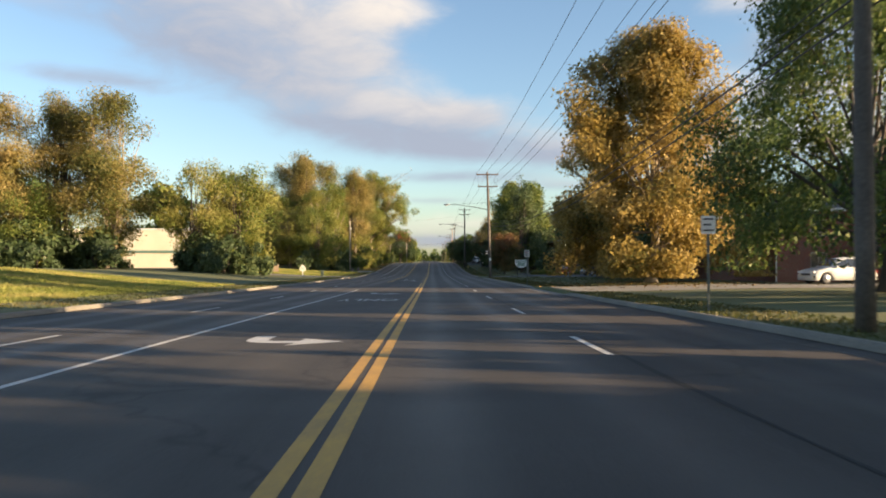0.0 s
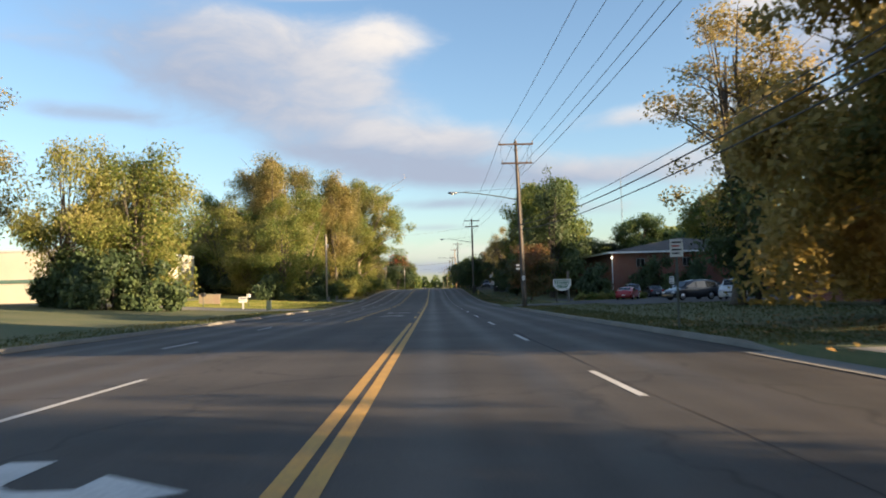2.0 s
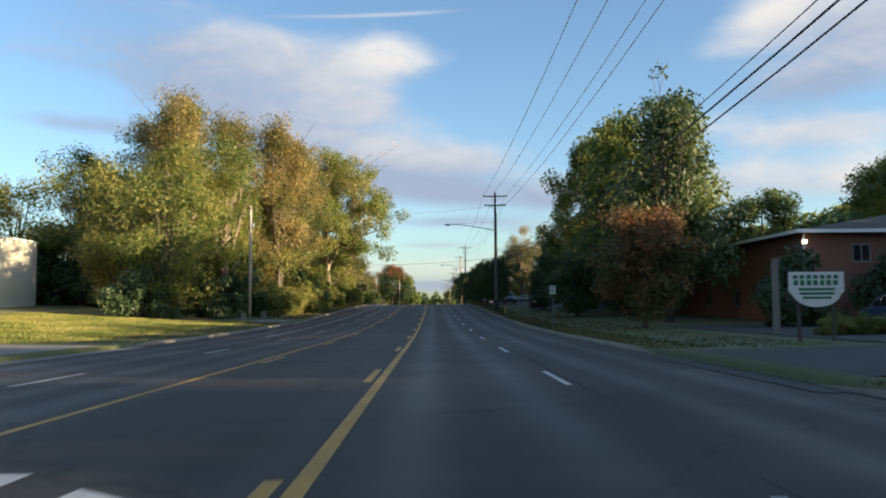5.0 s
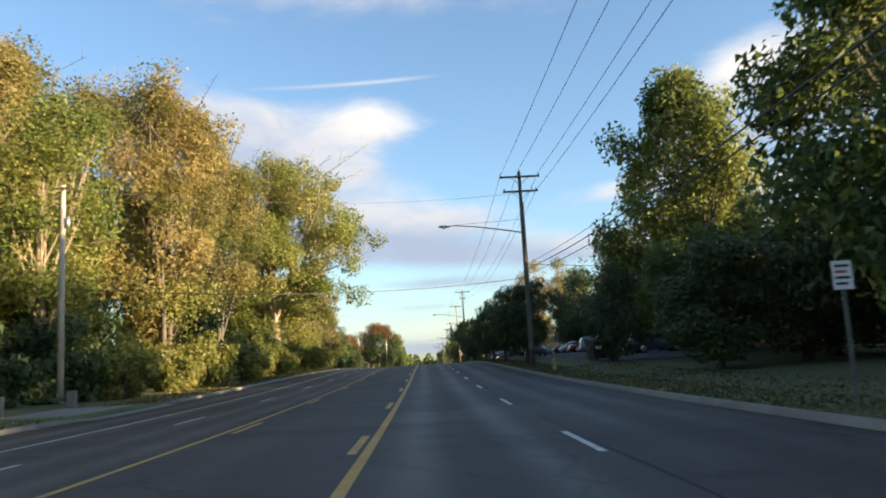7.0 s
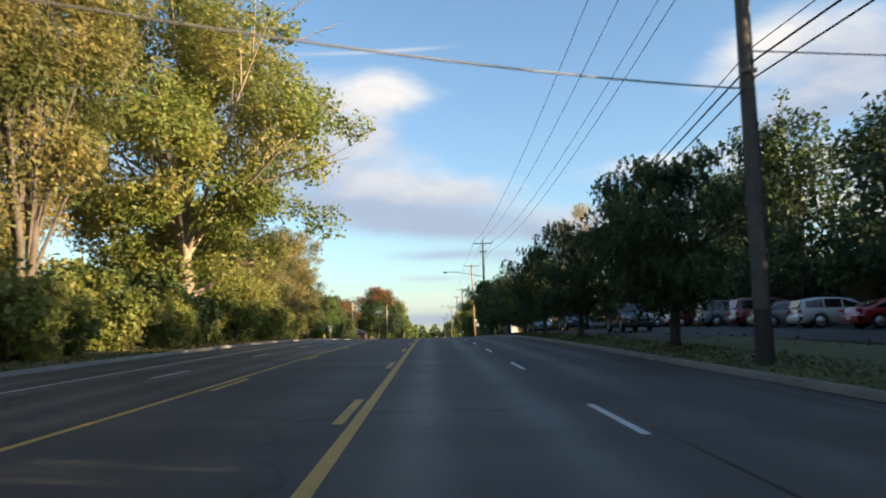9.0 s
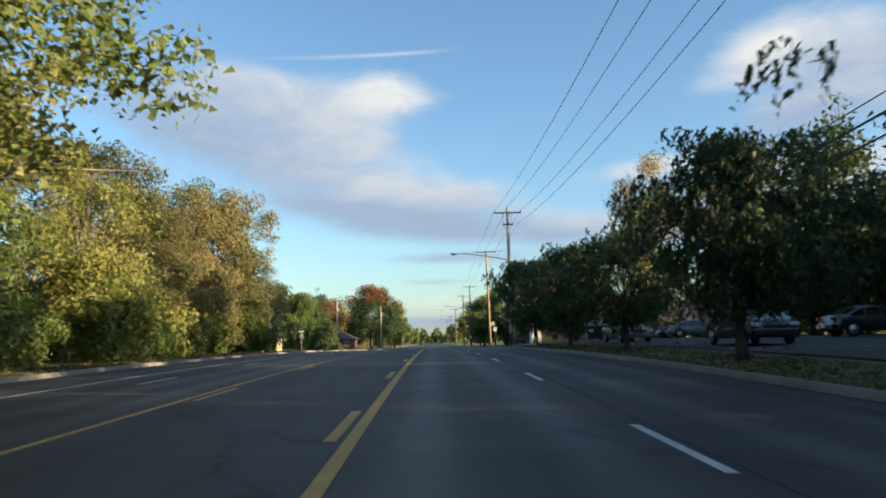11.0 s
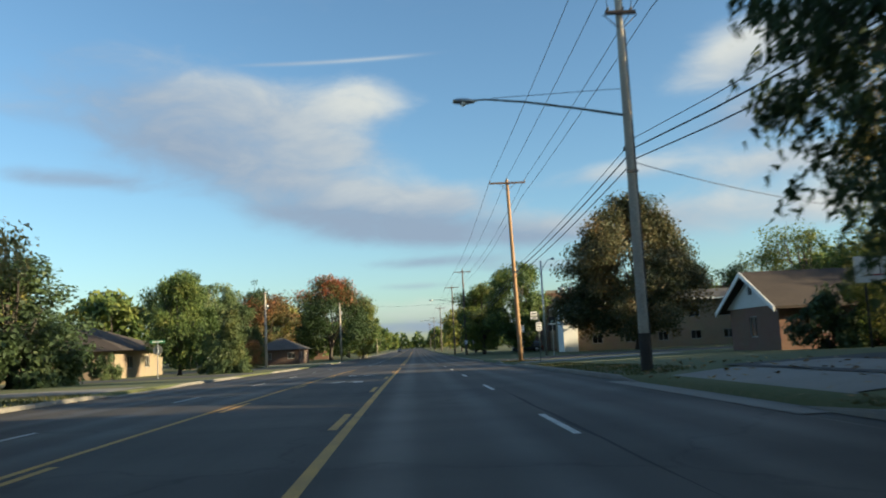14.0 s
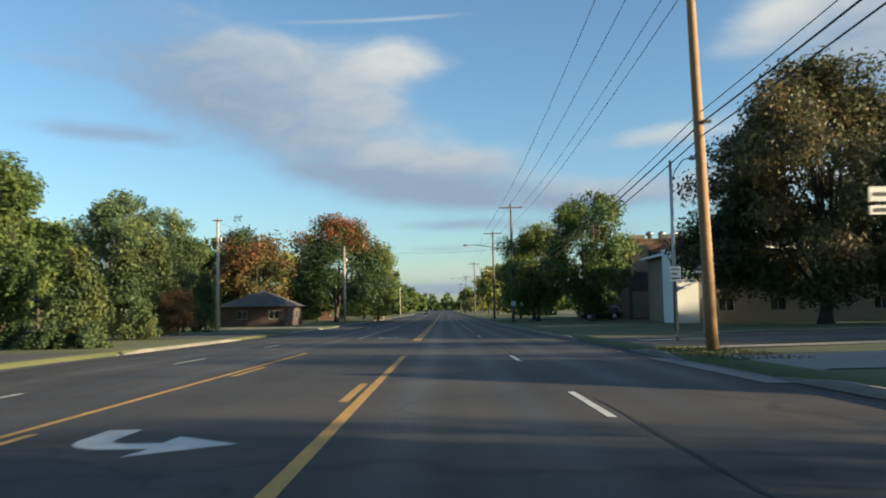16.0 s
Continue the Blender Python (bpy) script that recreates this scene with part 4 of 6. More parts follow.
ss = thing("street_name_sign", -19.6, 327.5, land_z(-19.6, 327.5), "green street name blade above an octagonal sign seen from behind", "road sign")
part("post", tube(B(), [(0, 0, 0), (0, 0, 2.9)], 0.035, 8), M["metal"], ss)
bl = part("name_blade", box(B(), -0.55, 0.55, -0.015, 0.015, 2.72, 2.95), M["sign_green"], ss)
part("print_bar", box(B(), -0.42, 0.42, -0.02, -0.018, 2.79, 2.88), M["sign_white"], bl)
part("octagon", lathe(B(), [(0.38, -0.01), (0.38, 0.01)], 8), M["metal"], ss, "bare metal back of an octagonal sign").matrix_basis = Matrix.Translation((0, 0.04, 2.2)) @ Matrix.Rotation(radians(90), 4, "X") @ Matrix.Rotation(radians(22.5), 4, "Z")


s2 = thing("street_name_sign", 14.2, 345.6, land_z(14.2, 345.6), "two crossed pale green street name blades on a thin post", "road sign")
part("post", tube(B(), [(0, 0, 0), (0, 0, 3.3)], 0.035, 8), M["metal"], s2)
for a, zz in ((10, 3.2), (95, 3.45)):
    nb_ = part("name_blade", box(B(), -0.5, 0.5, -0.012, 0.012, -0.1, 0.1), M["cabinet_green"], s2)
    nb_.matrix_basis = Matrix.Translation((0, 0, zz)) @ Matrix.Rotation(radians(a), 4, "Z")
    part("print_bar", box(B(), -0.36, 0.36, -0.017, -0.015, -0.04, 0.04), M["sign_white"], nb_)


def hydrant(x, y, first=None):
    if first:
        return copy_thing(first, pose(x, y, land_z(x, y)))
    h = thing("fire_hydrant", x, y, land_z(x, y), "faded yellow fire hydrant in the verge grass", "fire hydrant", "fire hydrants")
    part("barrel", lathe(B(), [(0.16, 0), (0.16, 0.04), (0.11, 0.06), (0.105, 0.5), (0.14, 0.52), (0.14, 0.56)], 14), M["hydrant"], h, smooth=True)
    part("bonnet", lathe(B(), [(0.13, 0.56), (0.12, 0.64), (0.08, 0.7), (0.035, 0.73), (0.035, 0.79)], 14), M["hydrant"], h, smooth=True)
    for a in (0, 180, 270):
        n = part("nozzle", lathe(B(), [(0.055, 0.08), (0.055, 0.17), (0.07, 0.17), (0.07, 0.21), (0.02, 0.22)], 10), M["hydrant"], h, smooth=True)
        n.matrix_basis = Matrix.Translation((0, 0, 0.42)) @ Matrix.Rotation(radians(a), 4, "Z") @ Matrix.Rotation(radians(90), 4, "Y")
    return h


hy = hydrant(8.15, 184.6)
hydrant(8.0, 272.7, hy)
hydrant(-15.8, 290.0, hy)

# left verge: brick block sign, mailboxes, cabinet
def mailbox(x, y, rz):
    b = thing("roadside_board", x, y, land_z(x, y), "small white notice board on a short post in the lawn", "sign board", rz=rz)
    part("post", box(B(), -0.09, 0.09, -0.05, 0.05, 0, 1.0, 0.01), M["sign_white"], b)
    bd = part("board", box(B(), -0.45, 0.45, -0.08, -0.05, 0.75, 1.35, 0.01), M["sign_white"], b)
    part("print_bar", box(B(), -0.36, 0.36, -0.086, -0.083, 1.16, 1.26), M["sign_ink"], bd)
    part("print_bar", box(B(), -0.36, 0.30, -0.086, -0.083, 0.98, 1.05), M["cabinet_green"], bd)
    return b


mailbox(-20.3, 123.0, 8)
for x, y in ((-21.8, 132.0), (-25.5, 126.5)):
    b = thing("letter_box", x, y, land_z(x, y), "small box on a thin dark post in the lawn", "letter box")
    part("post", tube(B(), [(0, 0, 0), (0, 0, 1.2)], 0.04, 8), M["post"], b)
    part("box", box(B(), -0.2, 0.2, -0.25, 0.25, 1.2, 1.62, 0.03), M["sign_white" if x > -23 else "plastic"], b)
b = thing("utility_cabinet", -16.7, 118.8, land_z(-16.7, 118.8), "grey-green metal utility cabinet in the lawn by the kerb", "utility cabinet")
part("body", box(B(), -0.22, 0.22, -0.22, 0.22, 0, 0.95, 0.02), M["cabinet_green"], b)
part("cap", box(B(), -0.25, 0.25, -0.25, 0.25, 0.95, 1.02, 0.02), M["cabinet_green"], b)
b = thing("entrance_sign_block", -28.6, 140.0, land_z(-28.6, 140), "low tan masonry sign block with a concrete coping", "sign block", rz=10)
part("block", box(B(), -1.3, 1.3, -0.3, 0.3, 0, 1.25, 0.03), M["tan_brick"], b)
part("coping", box(B(), -1.36, 1.36, -0.36, 0.36, 1.25, 1.36, 0.02), M["concrete"], b)
for x, y in ((-16.9, 166.0), (-16.2, 171.0)):
    b = thing("cable_box", x, y, land_z(x, y), "small pale utility box at the foot of the trees", "utility box")
    part("body", box(B(), -0.2, 0.2, -0.15, 0.15, 0, 0.75, 0.03), M["concrete"], b)

# curved board of the centre by the lot entrance
cs = thing("centre_sign", 13.6, 123.0, land_z(13.6, 123), "white scroll-edged board sign with faded green lettering on short posts", "sign board", rz=-4)
bm = B()
out = [(-0.95, 2.45), (0.95, 2.45), (0.95, 1.75)] + [(0.95 * math.cos(a) * 0.9, 1.75 - 0.55 * math.sin(a)) for a in [radians(d) for d in range(10, 171, 16)]] + [(-0.95, 1.75)]
f = bm.faces.new([bm.verts.new((x, 0, z)) for x, z in out])
r = bmesh.ops.extrude_face_region(bm, geom=[f])
bmesh.ops.translate(bm, verts=[v for v in r["geom"] if isinstance(v, bmesh.types.BMVert)], vec=(0, 0.08, 0))
bd = part("board", bm, M["sign_white"], cs)
for i, (w, zz, hh) in enumerate(((0.82, 2.27, 0.07), (0.8, 2.06, 0.09), (0.62, 1.83, 0.045), (0.6, 1.68, 0.045), (0.5, 1.53, 0.04))):
    n = 7 if i < 2 else 1
    for k in range(n):
        x0 = -w + 2 * w * k / n
        part("print_bar", box(B(), x0, x0 + 2 * w / n * (0.68 if n > 1 else 1), -0.012, -0.006, zz - hh, zz + hh), M["sign_green"], bd)
for sx in (-0.6, 0.6):
    part("post", box(B(), sx - 0.05, sx + 0.05, 0.09, 0.19, 0, 2.2, 0.01), M["bark_dark"], cs)
b = thing("lamp_post", 15.6, 131.0, land_z(15.6, 131), "pale square post beside the entrance sign", "post")
part("post", box(B(), -0.12, 0.12, -0.12, 0.12, 0, 3.3, 0.02), M["concrete"], b)
part("cap", box(B(), -0.16, 0.16, -0.16, 0.16, 3.3, 3.4, 0.02), M["concrete"], b)


# ---- buildings ----
def wall(name, p0, p1, z0, z1, th, openings, mat, parent):
    """A wall from p0 to p1 with real openings (u0, u1, w0, w1); the wall's left side, looking along it, is inside."""
    p0, p1 = Vector((*p0, 0)), Vector((*p1, 0))
    d = (p1 - p0)
    ln = d.length
    d.normalize()
    n = Vector((-d.y, d.x, 0))
    us = sorted({0.0, ln, *[o[0] for o in openings], *[o[1] for o in openings]})
    bm = B()

    def block(u0, u1, w0, w1):
        if w1 - w0 < 1e-4:
            return
        vs = []
        for w in (w0, w1):
            for u, s in ((u0, 0), (u1, 0), (u1, th), (u0, th)):
                q = p0 + d * u + n * s
                vs.append(bm.verts.new((q.x, q.y, w)))
        for q in ((3, 2, 1, 0), (4, 5, 6, 7), (0, 1, 5, 4), (1, 2, 6, 5), (2, 3, 7, 6), (3, 0, 4, 7)):
            bm.faces.new([vs[i] for i in q])
    for u0, u1 in zip(us, us[1:]):
        mid = (u0 + u1) / 2
        cuts = sorted([(o[2], o[3]) for o in openings if o[0] < mid < o[1]])
        w = z0
        for a, b in cuts:
            block(u0, u1, w, a)
            w = b
        block(u0, u1, w, z1)
    bmesh.ops.remove_doubles(bm, verts=bm.verts, dist=0.0005)
    wob = part(name, bm, mat, parent)
    for u0, u1, w0, w1 in openings:
        def at(u, s, w):
            q = p0 + d * u + n * s
            return (q.x, q.y, w)
        fr = B()
        t = 0.07
        for a0, a1, b0, b1 in ((u0, u1, w0, w0 + t), (u0, u1, w1 - t, w1), (u0, u0 + t, w0 + t, w1 - t), (u1 - t, u1, w0 + t, w1 - t), ((u0 + u1) / 2 - 0.03, (u0 + u1) / 2 + 0.03, w0 + t, w1 - t)):
            vs = [fr.verts.new(at(u, s, w)) for w in (b0, b1) for u, s in ((a0, 0.05), (a1, 0.05), (a1, 0.12), (a0, 0.12))]
            for q in ((3, 2, 1, 0), (4, 5, 6, 7), (0, 1, 5, 4), (1, 2, 6, 5), (2, 3, 7, 6), (3, 0, 4, 7)):
                fr.faces.new([vs[i] for i in q])
        win = part("window", fr, M["trim_grey"], parent)
        link("pane", [at(u0 + t, 0.085, w0 + t), at(u1 - t, 0.085, w0 + t), at(u1 - t, 0.085, w1 - t), at(u0 + t, 0.085, w1 - t)], [(0, 1, 2, 3)], M["glass"], win)
        # dark sheet behind the pane in place of an unlit room
        link("dark_backing", [at(u0, 0.24, w0), at(u1, 0.24, w0), at(u1, 0.24, w1), at(u0, 0.24, w1)], [(0, 1, 2, 3)], M["dark_room"], win)
    return wob


def hip_roof(parent, x0, x1, y0, y1, z, rise, mat, over=0.6, ridge="x", trim=True):
    x0, x1, y0, y1 = x0 - over, x1 + over, y0 - over, y1 + over
    cx, cy = (x0 + x1) / 2, (y0 + y1) / 2
    half = min(x1 - x0, y1 - y0) / 2
    if ridge == "x":
        r0, r1 = (x0 + half, cy), (x1 - half, cy)
    else:
        r0, r1 = (cx, y0 + half), (cx, y1 - half)
    vs = [(x0, y0, z), (x1, y0, z), (x1, y1, z), (x0, y1, z), (*r0, z + rise), (*r1, z + rise), (x0, y0, z - 0.02), (x1, y0, z - 0.02), (x1, y1, z - 0.02), (x0, y1, z - 0.02)]
    if ridge == "x":
        fs = [(0, 1, 5, 4), (1, 2, 5), (2, 3, 4, 5), (3, 0, 4)]
    else:
        fs = [(0, 1, 4), (1, 2, 5, 4), (2, 3, 5), (3, 0, 4, 5)]
    fs += [(9, 8, 7, 6)]
    link("roof", vs, fs, mat, parent)
    if trim:
        bm = B()
        for a in ((x0, x1, y0 - 0.05, y0), (x0, x1, y1, y1 + 0.05), (x0 - 0.05, x0, y0, y1), (x1, x1 + 0.05, y0, y1)):
            box(bm, *a, z - 0.2, z + 0.03)
        part("fascia", bm, M["trim"], parent, "white gutter board")


def flat_roof(parent, x0, x1, y0, y1, z, mat, cap=0.3):
    part("roof", box(B(), x0 - 0.1, x1 + 0.1, y0 - 0.1, y1 + 0.1, z, z + cap), mat, parent)


def house_box(name, label, category, x0, x1, y0, y1, base, h, mat, south=(), west=(), east=(), north=()):
    """Four walls with openings; openings are (u0, u1, w0, w1) above the base, south and north along x, west and east along y."""
    e = thing(name, 0, 0, 0, label, category)
    th = 0.3
    up = lambda ops: [(a, b, base + c, base + d) for a, b, c, d in ops]
    b0 = base - 1.0
    wall("wall", (x0, y0), (x1, y0), b0, base + h, th, up(south), mat, e)
    wall("wall", (x1, y1), (x0, y1), b0, base + h, th, up(north), mat, e)
    wall("wall", (x0, y1 - th), (x0, y0 + th), b0, base + h, th, up(west), mat, e)
    wall("wall", (x1, y0 + th), (x1, y1 - th), b0, base + h, th, up(east), mat, e)
    return e


def rowof(n, first, step, w, z0, z1):
    return [(first + i * step, first + i * step + w, z0, z1) for i in range(n)]


# brick block behind the golden maple
bz = land_z(30, 62)
e = house_box("brick_apartment_house", "long low red brick apartment house behind the trees", "building", 26, 60, 60, 96, bz, 5.6, M["brick"],
              south=rowof(6, 2.6, 5.2, 1.3, 1.0, 2.3) + rowof(6, 2.6, 5.2, 1.3, 3.5, 4.8), west=rowof(5, 3, 6.5, 1.3, 1.0, 2.3))
hip_roof(e, 26, 60, 60, 96, bz + 5.6, 2.6, M["shingle"])
part("downspout", tube(B(), [(25.9, 59.9, bz), (25.9, 59.9, bz + 5.5)], 0.06, 8), M["trim"], e, "white downspout")
# hip-roofed brick building behind the parking lot
bz = land_z(30, 147)
e = house_box("brick_office_building", "red brick building with a dark hipped roof by a lot", "building", 24.6, 52, 147, 176, bz, 6.1, M["brick"],
              south=rowof(4, 3.2, 6.4, 1.2, 1.1, 2.4) + rowof(4, 3.2, 6.4, 1.2, 4.0, 5.2), west=rowof(4, 3, 6.5, 1.2, 1.1, 2.4))
hip_roof(e, 24.6, 52, 147, 176, bz + 6.1, 2.6, M["shingle"], 0.8)
lampw = part("wall_lamp", box(B(), 24.2, 24.4, 146.2, 146.5, bz + 5.2, bz + 5.45, 0.03), M["lens"], e, "bright wall lamp under the eaves")
M["lamp_on"] = material("lit_lamp", (1, 0.9, 0.7), 0.4)
M["lamp_on"].node_tree.nodes["Principled BSDF"].inputs["Emission Color"].default_value = (1, 0.85, 0.6, 1)
M["lamp_on"].node_tree.nodes["Principled BSDF"].inputs["Emission Strength"].default_value = 2.0
lampw.data.materials[0] = M["lamp_on"]
part("downspout", tube(B(), [(24.45, 146.8, bz), (24.45, 146.8, bz + 5.9)], 0.06, 8), M["trim"], e, "white downspout")
# brick building behind the second lot
bz = land_z(36, 220)
e = house_box("brick_hall", "low flat-roofed brick hall behind the parking lot", "building", 30, 58, 205, 262, bz, 5.0, M["brick"], west=rowof(8, 4, 6.5, 1.6, 1.0, 2.6))
flat_roof(e, 30, 58, 205, 262, bz + 5.0, M["shingle"])
# small gabled house, its gable to the road
bz = land_z(24, 314)
e = house_box("gabled_house", "small brown brick house with a white gable and shingle roof", "house", 21.3, 44, 310.6, 317.6, bz, 2.65, M["brick_brown"], west=[(2.6, 3.7, 0.8, 2.1)], south=rowof(5, 2.5, 4, 1.2, 0.9, 2.1))
gy0, gy1, gm, gz, gp = 309.7, 318.5, 314.1, bz + 2.65, bz + 4.75
bm = B()
f = bm.faces.new([bm.verts.new(v) for v in ((21.25, gy0 + 0.5, gz), (21.25, gy1 - 0.5, gz), (21.25, gm, gp - 0.2))])
r = bmesh.ops.extrude_face_region(bm, geom=[f])
bmesh.ops.translate(bm, verts=[v for v in r["geom"] if isinstance(v, bmesh.types.BMVert)], vec=(0.25, 0, 0))
part("gable", bm, M["siding"], e, "white sided gable")
part("vent", box(B(), 21.2, 21.245, gm - 0.2, gm + 0.2, gz + 0.8, gz + 1.35), M["dark_room"], e)
for (ya, za), (yb, zb) in (((gy0, gz - 0.25), (gm, gp)), ((gm, gp), (gy1, gz - 0.25))):
    quad = [(0, 1, 3, 2), (4, 6, 7, 5), (0, 4, 5, 1), (2, 3, 7, 6), (0, 2, 6, 4), (1, 5, 7, 3)]
    link("roof_slope", [(x, y, z + k) for k in (0, 0.14) for x in (20.7, 44.6) for y, z in ((ya, za), (yb, zb))], quad, M["shingle_brown"], e)
    link("bargeboard", [(x, y, z - 0.16 + k) for k in (0, 0.3) for x in (20.62, 20.695) for y, z in ((ya, za), (yb, zb))], quad, M["trim"], e)
# two-storey tan building beyond the side street
bz = land_z(36, 372)
e = house_box("tan_apartment_block", "two-storey tan brick block with small windows by the street", "building", 21.75, 66, 372, 386, bz, 6.4, M["tan_brick"],
              south=rowof(9, 2.4, 4.5, 1.4, 0.9, 2.1) + rowof(9, 2.4, 4.5, 1.4, 3.9, 5.1))
hip_roof(e, 21.75, 66, 372, 386, bz + 6.4, 1.6, M["shingle"], 0.7)
e = house_box("white_end_block", "white painted end block with a slanted flat top", "building", 19.8, 21.7, 369.6, 373.5, bz, 6.2, M["white_wall"])
flat_roof(e, 19.8, 21.7, 369.6, 373.5, bz + 6.2, M["trim"], 0.18)
part("wall_lamp", box(B(), 20.5, 21.2, 369.45, 369.56, bz + 3.9, bz + 4.3, 0.02), M["band"], e)
# taller brick building far behind
bz = land_z(26, 400)
e = house_box("brick_factory", "three-storey brown brick building with a notched parapet", "building", 22.5, 60, 398, 430, bz, 9.4, M["brick_brown"],
              west=rowof(6, 2, 4.6, 2.4, 1.0, 2.8) + rowof(6, 2, 4.6, 2.4, 4.0, 5.6) + rowof(6, 2, 4.6, 2.4, 6.8, 8.2), south=rowof(8, 2, 4.6, 2.0, 4.0, 5.6) + rowof(8, 2, 4.6, 2.0, 6.8, 8.2))
flat_roof(e, 22.5, 60, 398, 430, bz + 9.4, M["brick_brown"], 0.25)
for i in range(10):
    part("merlon", box(B(), 22.6 + i * 3.8, 24.6 + i * 3.8, 397.9, 398.5, bz + 9.66, bz + 10.1), M["concrete"], e)
for z0, z1, mt in ((0.2, 3.3, "tan_brick"), (3.35, 5.6, "shingle"), (5.65, 9.0, "tan_brick")):
    part("stair_panel", box(B(), 22.9, 24.9, 397.75, 397.96, bz + z0, bz + z1), M[mt], e, "pale stair tower panel" if mt != "shingle" else "dark glazed stair landing")
for i in range(3):
    part("roof_vent", lathe(B(), [(0.25, bz + 9.65), (0.25, bz + 10.1), (0.5, bz + 10.2), (0.5, bz + 10.4), (0.2, bz + 10.65)], 10, 25.6 + 1.5 * i, 399.5), M["metal"], e, smooth=True)

# left: white commercial building in the sun
bz = land_z(-45, 165)
e = house_box("commercial_building", "cream flat-roofed commercial building with a green band", "building", -84, -42.8, 150, 181, bz, 7.0, M["stucco"],
              east=[(10.5, 11.2, 4.6, 5.5), (8.2, 8.9, 4.6, 5.5)], south=rowof(3, 6, 6, 2.4, 1.2, 2.6))
flat_roof(e, -84, -42.8, 150, 181, bz + 7.0, M["trim"], 0.25)
part("facade_panel", box(B(), -42.78, -42.7, 152.5, 167.0, bz - 0.4, bz + 2.6), M["white_wall"], e)
part("facade_panel", box(B(), -42.78, -42.7, 162.2, 167.0, bz + 3.12, bz + 6.9), M["white_wall"], e)
part("green_band", box(B(), -42.78, -42.66, 150.2, 167.0, bz + 2.62, bz + 3.1), M["band"], e, "dull green band")
part("green_band", box(B(), -83.9, -42.9, 149.88, 149.97, bz + 2.62, bz + 3.1), M["band"], e, "dull green band")
part("pilaster", box(B(), -42.78, -42.6, 167.02, 167.4, bz - 0.4, bz + 7.0), M["stucco"], e)

# left: houses beyond the tree belt
bz = land_z(-30, 345)
e = house_box("ranch_house", "low tan brick house with a wide dark brown roof under trees", "house", -46, -27.5, 340, 354, bz, 2.7, M["tan_brick"], south=rowof(4, 2, 4.4, 1.3, 0.9, 2.1), east=[(3, 4.5, 0.9, 2.1), (8, 9.4, 0.9, 2.1)])
hip_roof(e, -46, -27.5, 340, 354, bz + 2.6, 3.2, M["shingle_brown"], 1.3, trim=False)
bz = land_z(-24, 402)
e = house_box("brick_bungalow", "low shade-darkened brick bungalow with a hipped roof under the trees", "house", -27.5, -19.5, 402, 414, bz, 2.5, M["brick_shaded"], south=rowof(2, 2, 4, 1.3, 0.9, 2.0), east=rowof(2, 2, 5, 1.3, 0.9, 2.0))
hip_roof(e, -27.5, -19.5, 402, 414, bz + 2.5, 2.2, M["shingle"], 0.7, trim=False)
bz = land_z(-26, 470)
e = house_box("brick_bungalow", "low brick bungalow with a hipped roof far down the road", "house", -34, -22, 470, 482, bz, 2.6, M["brick_brown"], south=rowof(2, 2, 5, 1.4, 0.9, 2.0), east=rowof(2, 2, 5, 1.4, 0.9, 2.0))
hip_roof(e, -34, -22, 470, 482, bz + 2.6, 2.2, M["shingle"], 0.7)


# ---- cars ----
PAINT = {}


def paint(c):
    if c not in PAINT:
        PAINT[c] = material("car_paint", c, 0.3, tuple(v * 0.85 for v in c), 1.5, 40, coat=0.7)
    return PAINT[c]


SHAPES = {
    "sedan": (4.7, 1.8, [(0, .45), (.02, .72), (.22, .86), (.34, .93), (.47, 1.38), (.58, 1.44), (.72, 1.40), (.86, 1.02), (.97, .98), (1, .7), (1, .4)], (.19, .81), .32),
    "coupe": (4.6, 1.8, [(0, .42), (.02, .66), (.24, .84), (.38, .90), (.52, 1.28), (.62, 1.33), (.74, 1.26), (.88, .98), (.98, .96), (1, .68), (1, .4)], (.19, .81), .32),
    "wagon": (4.7, 1.8, [(0, .46), (.02, .74), (.22, .92), (.32, .98), (.44, 1.44), (.58, 1.5), (.8, 1.5), (.95, 1.36), (.99, .95), (1, .7), (1, .42)], (.19, .79), .34),
    "suv": (4.7, 1.88, [(0, .5), (.015, .86), (.2, 1.04), (.28, 1.1), (.4, 1.64), (.55, 1.74), (.82, 1.74), (.95, 1.62), (.99, 1.1), (1, .75), (1, .45)], (.19, .8), .37),
    "van": (4.9, 1.92, [(0, .45), (.01, .78), (.14, .98), (.2, 1.06), (.35, 1.62), (.5, 1.74), (.85, 1.76), (.96, 1.6), (.99, 1.0), (1, .7), (1, .42)], (.18, .8), .34),
}


